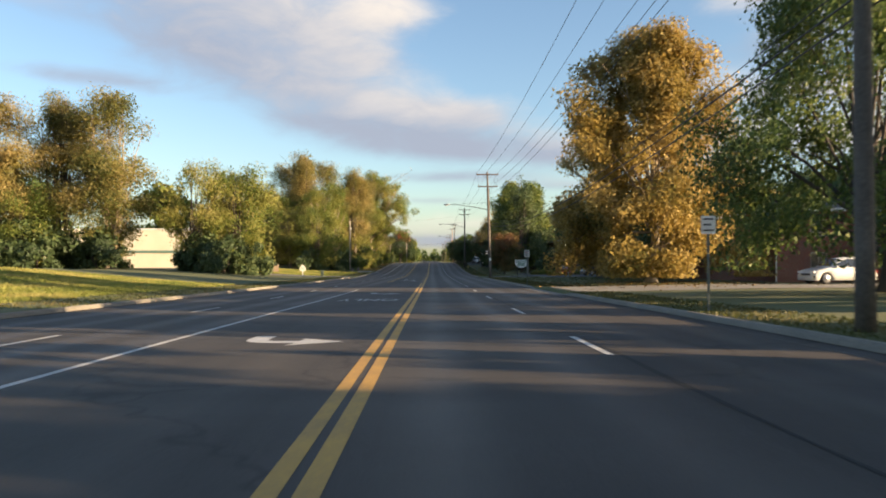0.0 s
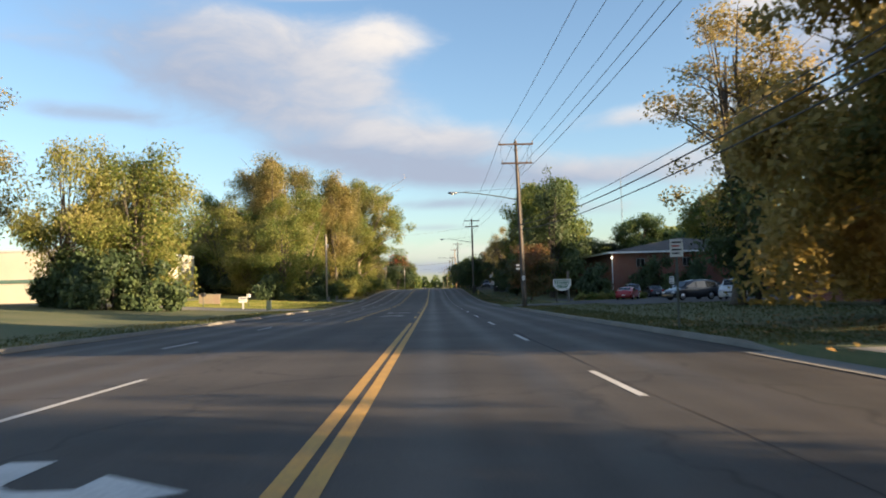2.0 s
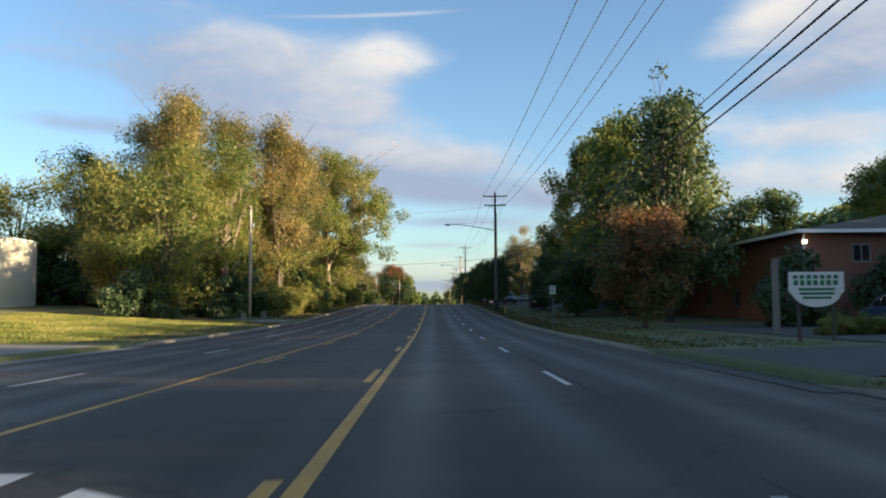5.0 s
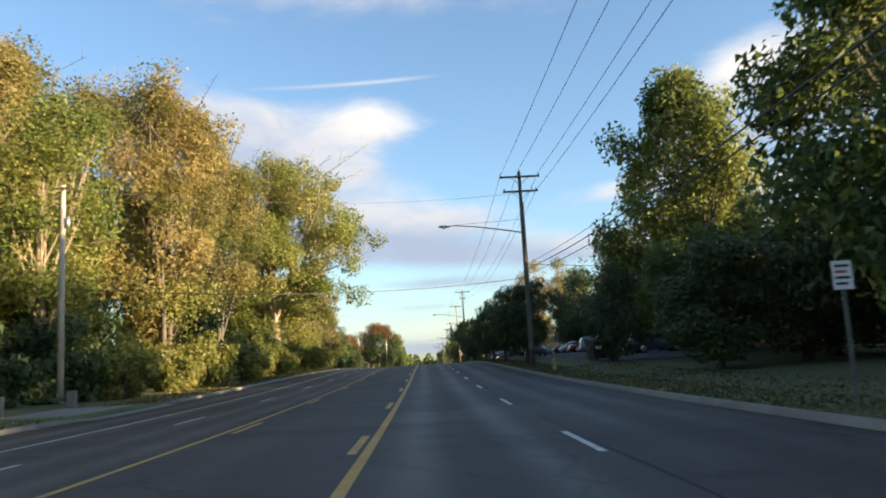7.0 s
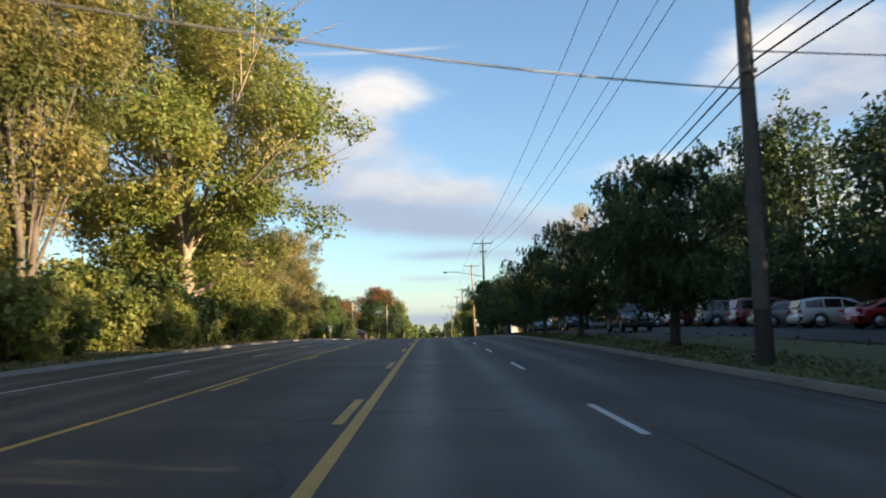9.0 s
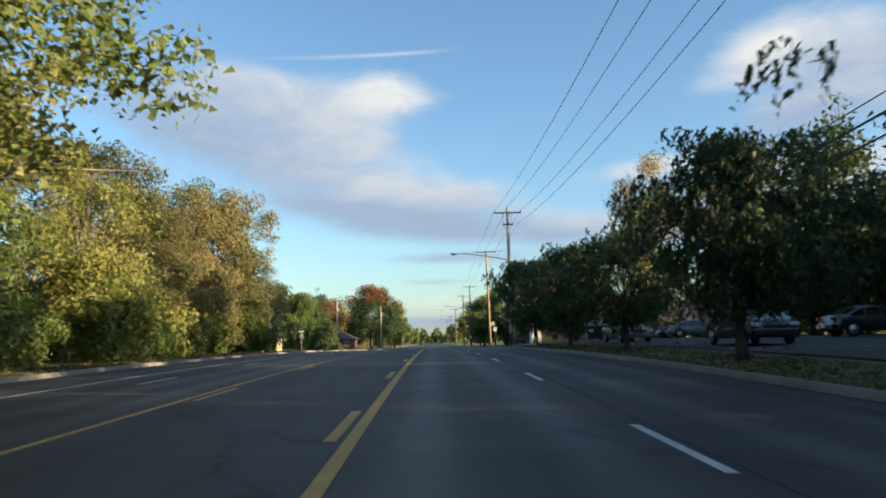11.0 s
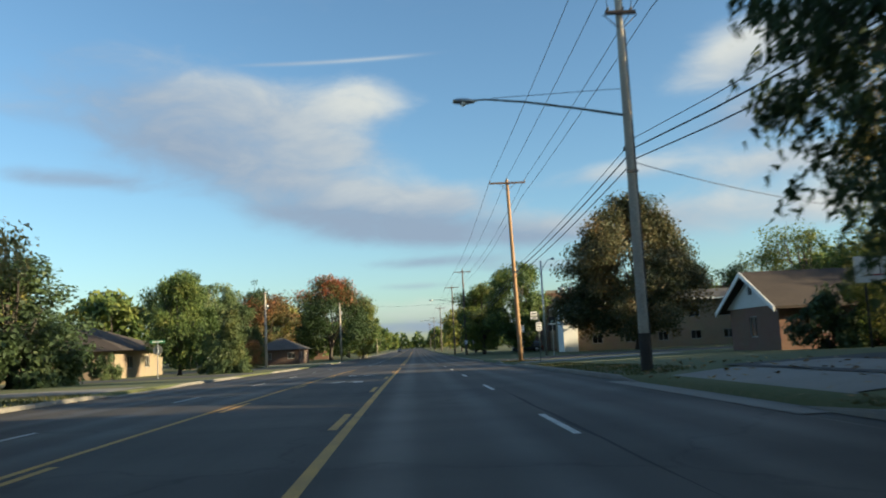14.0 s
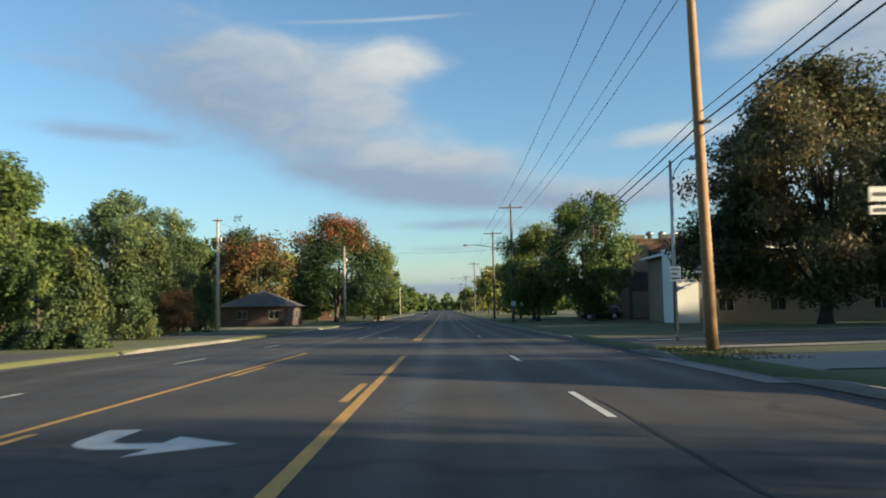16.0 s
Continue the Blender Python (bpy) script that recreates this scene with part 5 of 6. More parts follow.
def car(kind, colour, x, y, rz, label):
    """A parked car: shaped body, glass house, wheels, lamps, plates of trim; its nose points to local -x."""
    ln, wd, prof, axles, wr = SHAPES[kind]
    c = thing("parked_car", x, y, land_z(x, y) + 0.035, label, "car", "parked cars", rz=rz)
    belt = prof[3][1] - 0.02
    bm = B()
    secs = []
    ts = [i / 24 for i in range(25)]
    up = np.interp(ts, [p[0] for p in prof], [p[1] for p in prof])
    for t, h in zip(ts, up):
        hw = wd / 2 * (1 - 0.10 * abs(2 * t - 1) ** 4)
        lo = 0.24
        for a in axles:
            dd = abs(t - a) * ln
            if dd < wr + 0.06:
                lo = max(lo, wr + math.sqrt(max(0, (wr + 0.06) ** 2 - dd * dd)) - 0.02)
        hb = min(h, belt)
        secs.append([((t - 0.5) * ln, s * w, z) for s, w, z in
                     ((-1, hw * 0.94, lo), (-1, hw, max(lo + 0.02, 0.55)), (-1, hw * 0.985, max(lo + 0.04, hb - 0.12)), (-1, hw * 0.93, hb), (-1, hw * 0.93 - 0.55 * max(0, h - belt) * 0.5 - 0.01, max(h - 0.05, hb)),
                      (0, 0, h + 0.02), (1, hw * 0.93 - 0.55 * max(0, h - belt) * 0.5 - 0.01, max(h - 0.05, hb)), (1, hw * 0.93, hb), (1, hw * 0.985, max(lo + 0.04, hb - 0.12)), (1, hw, max(lo + 0.02, 0.55)), (1, hw * 0.94, lo))])
    rings = [[bm.verts.new(v) for v in s] for s in secs]
    for a, b in zip(rings, rings[1:]):
        for k in range(len(a) - 1):
            bm.faces.new((a[k], b[k], b[k + 1], a[k + 1]))
        bm.faces.new((a[-1], b[-1], b[0], a[0]))
    bm.faces.new(rings[0])
    bm.faces.new(rings[-1][::-1])
    part("body", bm, paint(colour), c, smooth=True)

    def roof(t):
        return float(np.interp(t, [p[0] for p in prof], [p[1] for p in prof]))
    t0, t1 = prof[3][0] + 0.01, prof[7][0] - 0.01 if kind in ("sedan", "coupe") else 0.955
    for s in (-1, 1):
        cells = frange(t0 + 0.04, t1 - 0.02, (t1 - t0) / 3)
        for a, b in zip(cells, cells[1:]):
            a2, b2 = a + 0.008, b - 0.008
            vs = []
            for t, top in ((a2, 0), (b2, 0), (b2, 1), (a2, 1)):
                h = roof(t) - 0.1
                zz = belt + 0.03 if not top else max(h, belt + 0.05)
                hw = wd / 2 * (1 - 0.10 * abs(2 * t - 1) ** 4) * 0.93 - 0.275 * max(0, zz - belt) - 0.004
                vs.append(((t - 0.5) * ln, s * (hw + 0.02), zz))
            link("side_window", vs, [(0, 1, 2, 3) if s < 0 else (3, 2, 1, 0)], M["car_glass_dark"], c)
    for (ta, tb), nm in (((prof[3][0] + 0.015, prof[4][0] - 0.005), "windscreen"), ((prof[6][0] + 0.02, prof[7][0] - 0.015) if kind in ("sedan", "coupe") else (0.952, 0.985), "rear_window")):
        za, zb = roof(ta), roof(tb)
        hw = wd / 2 * 0.72
        dx = -0.02 if nm == "windscreen" else 0.03
        vs = [((ta - 0.5) * ln + dx, -hw, za + 0.035), ((ta - 0.5) * ln + dx, hw, za + 0.035), ((tb - 0.5) * ln + dx, hw * 0.86, zb + 0.035), ((tb - 0.5) * ln + dx, -hw * 0.86, zb + 0.035)]
        link(nm, vs, [(0, 3, 2, 1)], M["car_glass_dark"], c)
    for t in axles:
        for s in (-1, 1):
            w = part("wheel", lathe(B(), [(wr - 0.05, -0.1), (wr, -0.07), (wr, 0.07), (wr - 0.05, 0.1)], 18), M["tyre"], c, smooth=True)
            w.matrix_basis = Matrix.Translation(((t - 0.5) * ln, s * (wd / 2 - 0.13), wr)) @ Matrix.Rotation(radians(-90 * s), 4, "X")
            part("rim", lathe(B(), [(wr - 0.09, 0.095), (wr - 0.1, 0.108), (0.06, 0.1), (0.05, 0.115)], 12), M["rim"], w, smooth=True)
    part("bumper", box(B(), -ln / 2 - 0.05, -ln / 2 + 0.1, -wd * 0.42, wd * 0.42, 0.32, 0.56, 0.04), paint(colour), c)
    part("bumper", box(B(), ln / 2 - 0.1, ln / 2 + 0.06, -wd * 0.42, wd * 0.42, 0.34, 0.6, 0.04), paint(colour), c)
    part("grille", box(B(), -ln / 2 - 0.03, -ln / 2 + 0.05, -wd * 0.22, wd * 0.22, 0.58, 0.7, 0.01), M["plastic"], c)
    part("number_plate", box(B(), ln / 2 + 0.065, ln / 2 + 0.075, -0.16, 0.16, 0.44, 0.55), M["sign_white"], c)
    for s in (-1, 1):
        part("headlight", box(B(), -ln / 2 - 0.01, -ln / 2 + 0.16, s * wd * 0.36 - 0.16, s * wd * 0.36 + 0.16, prof[1][1] - 0.14, prof[1][1] - 0.01, 0.03), M["head"], c)
        part("tail_light", box(B(), ln / 2 - 0.12, ln / 2 + 0.012, s * wd * 0.39 - 0.12, s * wd * 0.39 + 0.12, 0.74, 0.9, 0.02), M["tail"], c)
        part("mirror", box(B(), (prof[3][0] + 0.05 - 0.5) * ln, (prof[3][0] + 0.05 - 0.5) * ln + 0.14, s * (wd / 2 + 0.0) - 0.09, s * (wd / 2 + 0.0) + 0.09, belt - 0.02, belt + 0.13, 0.03), paint(colour), c)
    return c


M["car_glass_dark"] = material("dark_car_glass", (0.012, 0.014, 0.016), 0.06, spec=0.8)
RED, WHITE, SILVER, DARK, MAROON, BLUE = (0.36, 0.02, 0.025), (0.60, 0.60, 0.59), (0.21, 0.215, 0.22), (0.025, 0.027, 0.032), (0.16, 0.02, 0.025), (0.06, 0.09, 0.16)
for kind, col, x, y, rz, lab in (
        ("coupe", RED, 20.2, 121.5, -115, "bright red coupe parked in the lot"), ("suv", WHITE, 25.6, 106.5, 60, "white sport utility car parked nose out"),
        ("van", DARK, 22.6, 108.5, 20, "dark minivan parked in the lot"), ("sedan", SILVER, 29.5, 131.0, 200, "silver sedan parked in the lot"),
        ("sedan", WHITE, 31.0, 139.5, -95, "white sedan parked by the brick wall"), ("suv", BLUE, 24.3, 136.5, -95, "dark blue car parked by the brick wall"),
        ("sedan", DARK, 27.6, 138.5, -92, "dark sedan parked by the brick wall"), ("suv", SILVER, 35.0, 139.5, -88, "silver sport utility car by the brick wall"),
        ("suv", WHITE, 26.5, 52.0, 10, "white sport utility car parked behind a tree trunk"),
        ("suv", DARK, 12.0, 221.0, 92, "dark sport utility car facing the road with bright lamps"),
        ("sedan", MAROON, 20.2, 233.0, 183, "maroon sedan parked in the lot"), ("van", SILVER, 20.4, 226.0, 178, "silver van parked in the lot"),
        ("van", MAROON, 20.6, 220.6, 180, "dark red van parked in the lot"), ("sedan", SILVER, 20.0, 216.2, 172, "silver sedan parked in the lot"),
        ("wagon", WHITE, 20.2, 211.6, 176, "white wagon parked in the lot"), ("coupe", RED, 20.6, 207.3, 180, "red car parked in the lot"),
        ("sedan", WHITE, 20.0, 238.5, 180, "white sedan under the trees"), ("van", DARK, 11.9, 239.5, 90, "dark van parked near the verge"),
        ("suv", BLUE, 19.6, 201.0, 180, "dark blue car by the waste skip"),
        ("sedan", DARK, 20.4, 246.0, 180, "dark sedan under the trees"), ("sedan", SILVER, 11.3, 256.2, 94, "silver sedan parked nose to the road end of the lot"),
        ("sedan", SILVER, 20.8, 272.0, 170, "silver sedan at the back of the lot"), ("coupe", MAROON, 22.3, 276.5, 175, "dark red car at the back of the lot"),
        ("sedan", DARK, 22.5, 281.0, 178, "dark sedan at the back of the lot"), ("suv", DARK, 18.6, 396.0, 0, "dark sport utility car by the brick building")):
    car(kind, col, x, y, rz, lab)
c = car("suv", DARK, -6.2, 600, 90, "dark car far down the road")
c.location.z = road_z(600) + 0.01

# dark skips in the lot
def skip(x, y, rz):
    e = thing("waste_skip", x, y, land_z(x, y) + 0.03, "dark metal waste skip with a pale notice in the lot", "skip", "waste skips", rz=rz)
    bm = B()
    vs = [bm.verts.new(v) for v in ((-0.9, -0.7, 0.14), (0.9, -0.7, 0.14), (0.9, 0.7, 0.14), (-0.9, 0.7, 0.14), (-1.0, -0.9, 1.3), (1.0, -0.9, 1.3), (1.0, 0.9, 1.6), (-1.0, 0.9, 1.6))]
    for q in ((3, 2, 1, 0), (4, 5, 6, 7), (0, 1, 5, 4), (1, 2, 6, 5), (2, 3, 7, 6), (3, 0, 4, 7)):
        bm.faces.new([vs[i] for i in q])
    part("bin", bm, M["plastic"], e)
    for s in (-0.51, 0.51):
        part("lid", box(B(), s - 0.5, s + 0.5, -0.95, 0.95, -0.02, 0.03, 0.01), M["plastic"], e).matrix_basis = Matrix.Translation((0, 0, 1.49)) @ Matrix.Rotation(radians(9.5), 4, "X")
    for s in (-1, 1):
        part("skid", box(B(), s * 0.75 - 0.08, s * 0.75 + 0.08, -0.7, 0.7, 0, 0.15), M["dark_metal"], e)
        part("lift_pocket", box(B(), s * 0.98 - 0.09, s * 0.98 + 0.09, -0.5, 0.5, 0.8, 1.0, 0.01), M["dark_metal"], e)
    part("notice", box(B(), -0.85, -0.38, -0.852, -0.842, 0.8, 1.16), M["sign_white"], e, "pale notice").matrix_basis = Matrix.Translation((0, 0, 0))
    return e


def basketball_hoop(x, y, rz):
    """A driveway hoop: pole, bracket, white board with a dark target, ring and net cords."""
    h = thing("basketball_hoop", x, y, land_z(x, y), "white basketball backboard with dark target on a steel pole", "basketball hoop", rz=rz)
    part("pole", tube(B(), [(0, 0.6, 0), (0, 0.6, 2.6), (0, 0.25, 3.0)], 0.05, 10), M["dark_metal"], h, smooth=True)
    bd = part("backboard", box(B(), -0.9, 0.9, 0.0, 0.04, 2.7, 3.8, 0.02), M["sign_white"], h)
    for a in ((-0.32, 0.32, 3.45, 3.5), (-0.32, 0.32, 2.98, 3.03), (-0.32, -0.27, 3.03, 3.45), (0.27, 0.32, 3.03, 3.45)):
        part("target_line", box(B(), a[0], a[1], -0.008, -0.004, a[2], a[3]), M["sign_ink"], bd)
    part("ring", tube(B(), [(0.23 * math.cos(k * math.pi / 8), -0.3 + 0.23 * math.sin(k * math.pi / 8), 3.0) for k in range(17)], 0.012, 6), M["tail"], h, "orange-red steel ring")
    for k in range(8):
        a = k * math.pi / 4
        part("net_cord", tube(B(), [(0.22 * math.cos(a), -0.3 + 0.22 * math.sin(a), 2.99), (0.13 * math.cos(a + 0.4), -0.3 + 0.13 * math.sin(a + 0.4), 2.6)], 0.008, 4), M["sign_white"], h)
    part("bracket", box(B(), -0.08, 0.08, 0.04, 0.3, 2.9, 3.1), M["dark_metal"], h)
    return h


basketball_hoop(19.4, 297.5, 8)
skip(12.5, 190.0, 8)
skip(15.2, 283.5, -5)


# ---- trees ----
def crown_profile(kind, s):
    if kind == "round":
        return math.sqrt(max(0.0, 1 - (2 * s - 1) ** 2)) ** 0.8
    if kind == "tall":
        return (math.sin(math.pi * min(1, s ** 0.8)) ** 0.55) * (0.85 + 0.15 * math.sin(9 * s))
    if kind == "vase":
        return min(1.0, (0.25 + s) ** 0.9) * math.sqrt(max(0, 1 - max(0, (s - 0.55) / 0.45) ** 2))
    if kind == "egg":
        return 0.72 + 0.28 * math.sin(math.pi * s / 0.76) if s < 0.38 else max(0.0, 1 - ((s - 0.38) / 0.62) ** 1.9) ** 0.72
    if kind == "cone":
        return (1 - s) ** 0.85 * (0.9 + 0.1 * math.sin(30 * s))
    if kind == "dome":
        return math.sqrt(max(0.0, 1 - s ** 2.2))
    return 1.0


def leaf_mesh(name, centres, outs, size, mat, rng, droop=0.0, aspect=1.6):
    """Pointed leaves at the centres, facing outwards and up with much scatter."""
    n = len(centres)
    d = rng.normal(size=(n, 3)) * 0.8 + outs + np.array([0, 0, 0.5 - droop])
    d /= np.linalg.norm(d, axis=1, keepdims=True) + 1e-9
    a = rng.normal(size=(n, 3))
    if droop:
        a = a * 0.45 + np.array([0, 0, -1.0])
    u = a - (a * d).sum(1, keepdims=True) * d
    u /= np.linalg.norm(u, axis=1, keepdims=True) + 1e-9
    v = np.cross(d, u)
    s = size * rng.uniform(0.55, 1.4, size=(n, 1))
    V = np.empty((n, 3, 3))
    V[:, 0] = centres - u * s * aspect * 0.45 + v * s * 0.5
    V[:, 1] = centres - u * s * aspect * 0.45 - v * s * 0.5 + d * s * 0.15
    V[:, 2] = centres + u * s * aspect * 0.55 + v * s * rng.uniform(-0.3, 0.3, size=(n, 1))
    me = bpy.data.meshes.new(name)
    me.vertices.add(3 * n)
    me.vertices.foreach_set("co", V.reshape(-1))
    me.loops.add(3 * n)
    me.loops.foreach_set("vertex_index", np.arange(3 * n, dtype=np.int32))
    me.polygons.add(n)
    me.polygons.foreach_set("loop_start", np.arange(0, 3 * n, 3, dtype=np.int32))
    me.update(calc_edges=True)
    me.materials.append(mat)
    return me


def make_tree(name, label, group, H, R, clear, kind, leaf, bark, n, size, seed, sigma=0.9, trunk_r=None, stems=1, spread=1.0, droop=0.0, clumps=None, hollow=0.35, flat=1.0, bare=0, dense=False, aspect=1.6, frond=1):
    """A tapered trunk with limbs and a crown of leaf sprays in uneven clumps."""
    rg = np.random.default_rng(seed)
    rr = random.Random(seed)
    root = thing(name, 0, 0, 0, label, "tree" if name not in ("bush", "hedge_bush") else "bush", group)
    tr = trunk_r or 0.022 * H
    bm = B()
    nc = clumps or max(30, int(n / 120))
    cents = []
    lobes = [(rr.uniform(0, 6.28), rr.uniform(0.15, 0.4), rr.randint(2, 5)) for _ in range(3)]

    def spot():
        s = rr.random() ** 0.9
        a = rr.uniform(0, 2 * math.pi)
        k = 1 + sum(w * math.sin(m * a + ph + 5 * s) for ph, w, m in lobes) * 0.5
        rad = R * crown_profile(kind, s) * k * math.sqrt(rr.uniform(hollow, 1.0))
        return rad * math.cos(a), rad * math.sin(a), clear + (H - clear) * s * (1 if kind == "cone" else rr.uniform(0.93, 1.02))
    # boughs first, then clumps of leaves gathered on them
    nb = 1 if kind == "cone" else max(12, nc // 5)
    boughs = [spot() for _ in range(nb)]
    rb = 0.10 * R + 0.15 if dense else 0.14 * R + 0.22
    while len(cents) < nc:
        if kind == "cone" or rr.random() < (0.5 if dense else 0.15):
            cents.append(spot())
            continue
        bx, by, bz_ = boughs[len(cents) % nb]
        cents.append((bx + rr.gauss(0, rb), by + rr.gauss(0, rb), bz_ + rr.gauss(0, rb * 0.75)))
    cents = np.array(cents)
    fork = clear + (H - clear) * (0.1 if kind != "cone" else 0.9)
    tops = []
    for st in range(stems):
        lean = (rr.uniform(-0.1, 0.1), rr.uniform(-0.1, 0.1)) if stems > 1 else (rr.uniform(-0.02, 0.02), rr.uniform(-0.02, 0.02))
        ox, oy = (0, 0) if st == 0 else (rr.uniform(-0.8, 0.8), rr.uniform(-0.8, 0.8))
        top = H * (0.82 if kind in ("tall", "cone", "round") else 0.6)
        pts = [(ox + lean[0] * z + math.sin(z * 0.5 + st) * 0.06 * tr * 10, oy + lean[1] * z + math.cos(z * 0.4 + st) * 0.06 * tr * 10, z) for z in (0, 0.4, clear * 0.5 + 0.5, max(fork, clear * 0.5 + 0.8), (fork + top) / 2, top)]
        rs = [tr * 1.45, tr * 1.02, tr * 0.9, tr * 0.8, tr * 0.5, tr * 0.12]
        if stems > 1:
            rs = [q * 0.75 for q in rs]
        tube(bm, pts, rs, 9)
        tops.append([Vector(p) for p in pts])
    if kind != "cone":
        idx = rr.sample(range(nc), min(nc, 26 if n > 5500 else 6))
        for j in idx:
            c = Vector(cents[j])
            st = tops[rr.randrange(len(tops))]
            k = rr.uniform(0, 1)
            base = st[2].lerp(st[4], k * 0.9) if clear > 1 else st[1].lerp(st[4], k)
            mid = base.lerp(c, 0.55) + Vector((rr.uniform(-.3, .3), rr.uniform(-.3, .3), rr.uniform(0.1, 0.7))) * R * 0.12
            r0 = tr * 0.36 * (1 - 0.45 * k)
            tube(bm, [base, mid, c], [r0, r0 * 0.55, r0 * 0.15], 6, False)
            for q in range(3):
                e2 = mid.lerp(c, 0.4 + 0.3 * q) + Vector((rr.uniform(-1, 1), rr.uniform(-1, 1), rr.uniform(-0.2, 0.9))) * R * 0.2
                tube(bm, [mid.lerp(c, 0.25 * q), e2], [r0 * 0.32, r0 * 0.06], 4, False)
    for q in range(bare):
        a = rr.uniform(0, 6.28)
        base = tops[0][3].lerp(tops[0][5], rr.uniform(0.3, 0.9))
        tip = Vector((math.cos(a) * R * rr.uniform(0.7, 1.15), math.sin(a) * R * rr.uniform(0.7, 1.15), base.z + rr.uniform(0.5, 0.35 * H)))
        mid = base.lerp(tip, 0.5) + Vector((0, 0, 0.5))
        tube(bm, [base, mid, tip], [tr * 0.2, tr * 0.1, 0.012], 5, False)
        for w in range(6):
            b2 = mid.lerp(tip, rr.uniform(0, 0.9))
            tube(bm, [b2, b2 + Vector((rr.uniform(-1, 1), rr.uniform(-1, 1), rr.uniform(-0.3, 1))) * R * 0.16], [0.025, 0.008], 3, False)
    part("trunk", bm, bark, root, smooth=True)
    csz = rg.uniform(0.5, 1.4, nc)
    wgt = csz ** 2
    pick = rg.choice(nc, n, p=wgt / wgt.sum())
    off = rg.normal(size=(n, 3))
    far_out = np.linalg.norm(off, axis=1, keepdims=True)
    shell = off / (far_out + 1e-9)
    loose = np.where(rg.random((n, 1)) < 0.22, 1.3, 1.0)
    off = shell * np.minimum(far_out, 1.75) * sigma * csz[pick][:, None] * loose
    off[:, 2] *= 0.75 * flat
    P = cents[pick] + off
    P[:, 2] *= np.where(P[:, 2] > clear, (H - clear) / (np.quantile(P[:, 2], 0.997) - clear), 1.0) * np.where(P[:, 2] > clear, 1 - clear / P[:, 2], 1) + np.where(P[:, 2] > clear, clear / P[:, 2], 0)
    rad = np.hypot(P[:, 0], P[:, 1])
    P[:, :2] *= min(1.0, 1.08 * R / np.quantile(rad, 0.985))
    P[:, 2] = np.maximum(P[:, 2], 0.15 if clear < 1 else clear * 0.55)
    if frond > 1:
        # feathery sprays: leaflets strung along short arching stalks that hang outwards
        k = np.tile(np.arange(frond), n // frond + 1)[:n][:, None] / frond
        base = P[(np.arange(n) // frond) * frond]
        ang = rg.uniform(0, 6.28, n)[(np.arange(n) // frond) * frond]
        ln = rg.uniform(0.25, 0.6, n)[(np.arange(n) // frond) * frond][:, None]
        way = np.stack([np.cos(ang), np.sin(ang), np.zeros(n)], 1) * 0.7 + base * np.array([0.16, 0.16, 0])
        P = base + way * ln * k + np.array([0, 0, -1.0]) * ln * (k * 0.3 + k * k * 0.8) + rg.normal(size=(n, 3)) * 0.035
    axis = np.zeros_like(P)
    axis[:, 2] = clear + (H - clear) * 0.4
    o = P - axis
    o /= np.linalg.norm(o, axis=1, keepdims=True) + 1e-9
    o = o * 0.7 + shell * 0.4
    me = leaf_mesh("crown", P, o, size, leaf, rg, droop, aspect)
    cr = new("crown", me)
    cr.parent = root
    return root


PROTO = {}


def proto(key, **kw):
    PROTO[key] = [make_tree(**kw), False]


def put(key, x, y, h=None, rot=0.0, wide=1.0, lean=0.0, label=""):
    """Stands a tree of that kind at a place, scaled to height h."""
    root, used = PROTO[key]
    base = HEIGHT[key]
    s = (h or base) / base
    m = pose(x, y, land_z(x, y) - 0.05, lean, 0, rot) @ Matrix.Diagonal((s * wide, s * wide, s, 1))
    if not used:
        root.matrix_basis = m
        PROTO[key][1] = True
        ob = root
    else:
        sc = root.scale.copy()
        root.scale = (1, 1, 1)
        ob = copy_thing(root, m)
        root.scale = sc
    if label:
        ob["label"] = label
    return ob


HEIGHT = dict(thin=20, gold=19, broad=18, cotton=24, cotton2=25, lime=16, slim=22, olive=22, round=16, locust=8, locust2=7.5, conifer=8, bush=4, hedge=3.4, rust=11, red=17.5, far=12, far2=13, drab=16, silver=14, sunny=16, dark=18, maple=14)
BELT = "trees in the roadside belt"
proto("gold", name="maple_tree", label="broad maple with golden autumn leaves and low skirts of foliage", group="", H=19, R=7.4, clear=1.2, kind="dome", leaf=M["leaf_gold"], bark=M["bark_pale"], n=110000, size=0.165, seed=11, sigma=0.75, trunk_r=0.42, dense=True, clumps=330, hollow=0.5)
proto("broad", name="shade_tree", label="broad dark green shade tree with spreading limbs", group="", H=18, R=10.5, clear=2.2, kind="dome", leaf=M["leaf_green"], bark=M["bark_dark"], n=60000, size=0.165, seed=12, sigma=0.9, trunk_r=0.5, stems=2, clumps=180, dense=True)
proto("dark", name="shade_tree", label="tall dark green tree in shade", group="", H=18, R=6.5, clear=2.2, kind="tall", leaf=M["leaf_dark"], bark=M["bark_dark"], n=9500, size=0.31, seed=13, sigma=1.05)
proto("cotton", name="cottonwood_tree", label="tall open cottonwood with thinning olive and yellow leaves", group=BELT, H=24, R=6.6, clear=3.4, kind="tall", leaf=M["leaf_olive"], bark=M["bark_pale"], n=36000, size=0.18, seed=14, sigma=1.1, stems=3, hollow=0.04, clumps=120, trunk_r=0.34)
proto("cotton2", name="cottonwood_tree", label="tall ragged tree with brown-gold and olive leaves", group=BELT, H=25, R=6.0, clear=3.4, kind="tall", leaf=M["leaf_olive"], bark=M["bark"], n=36000, size=0.175, seed=15, sigma=1.0, stems=3, hollow=0.04, clumps=120, bare=6, trunk_r=0.34)
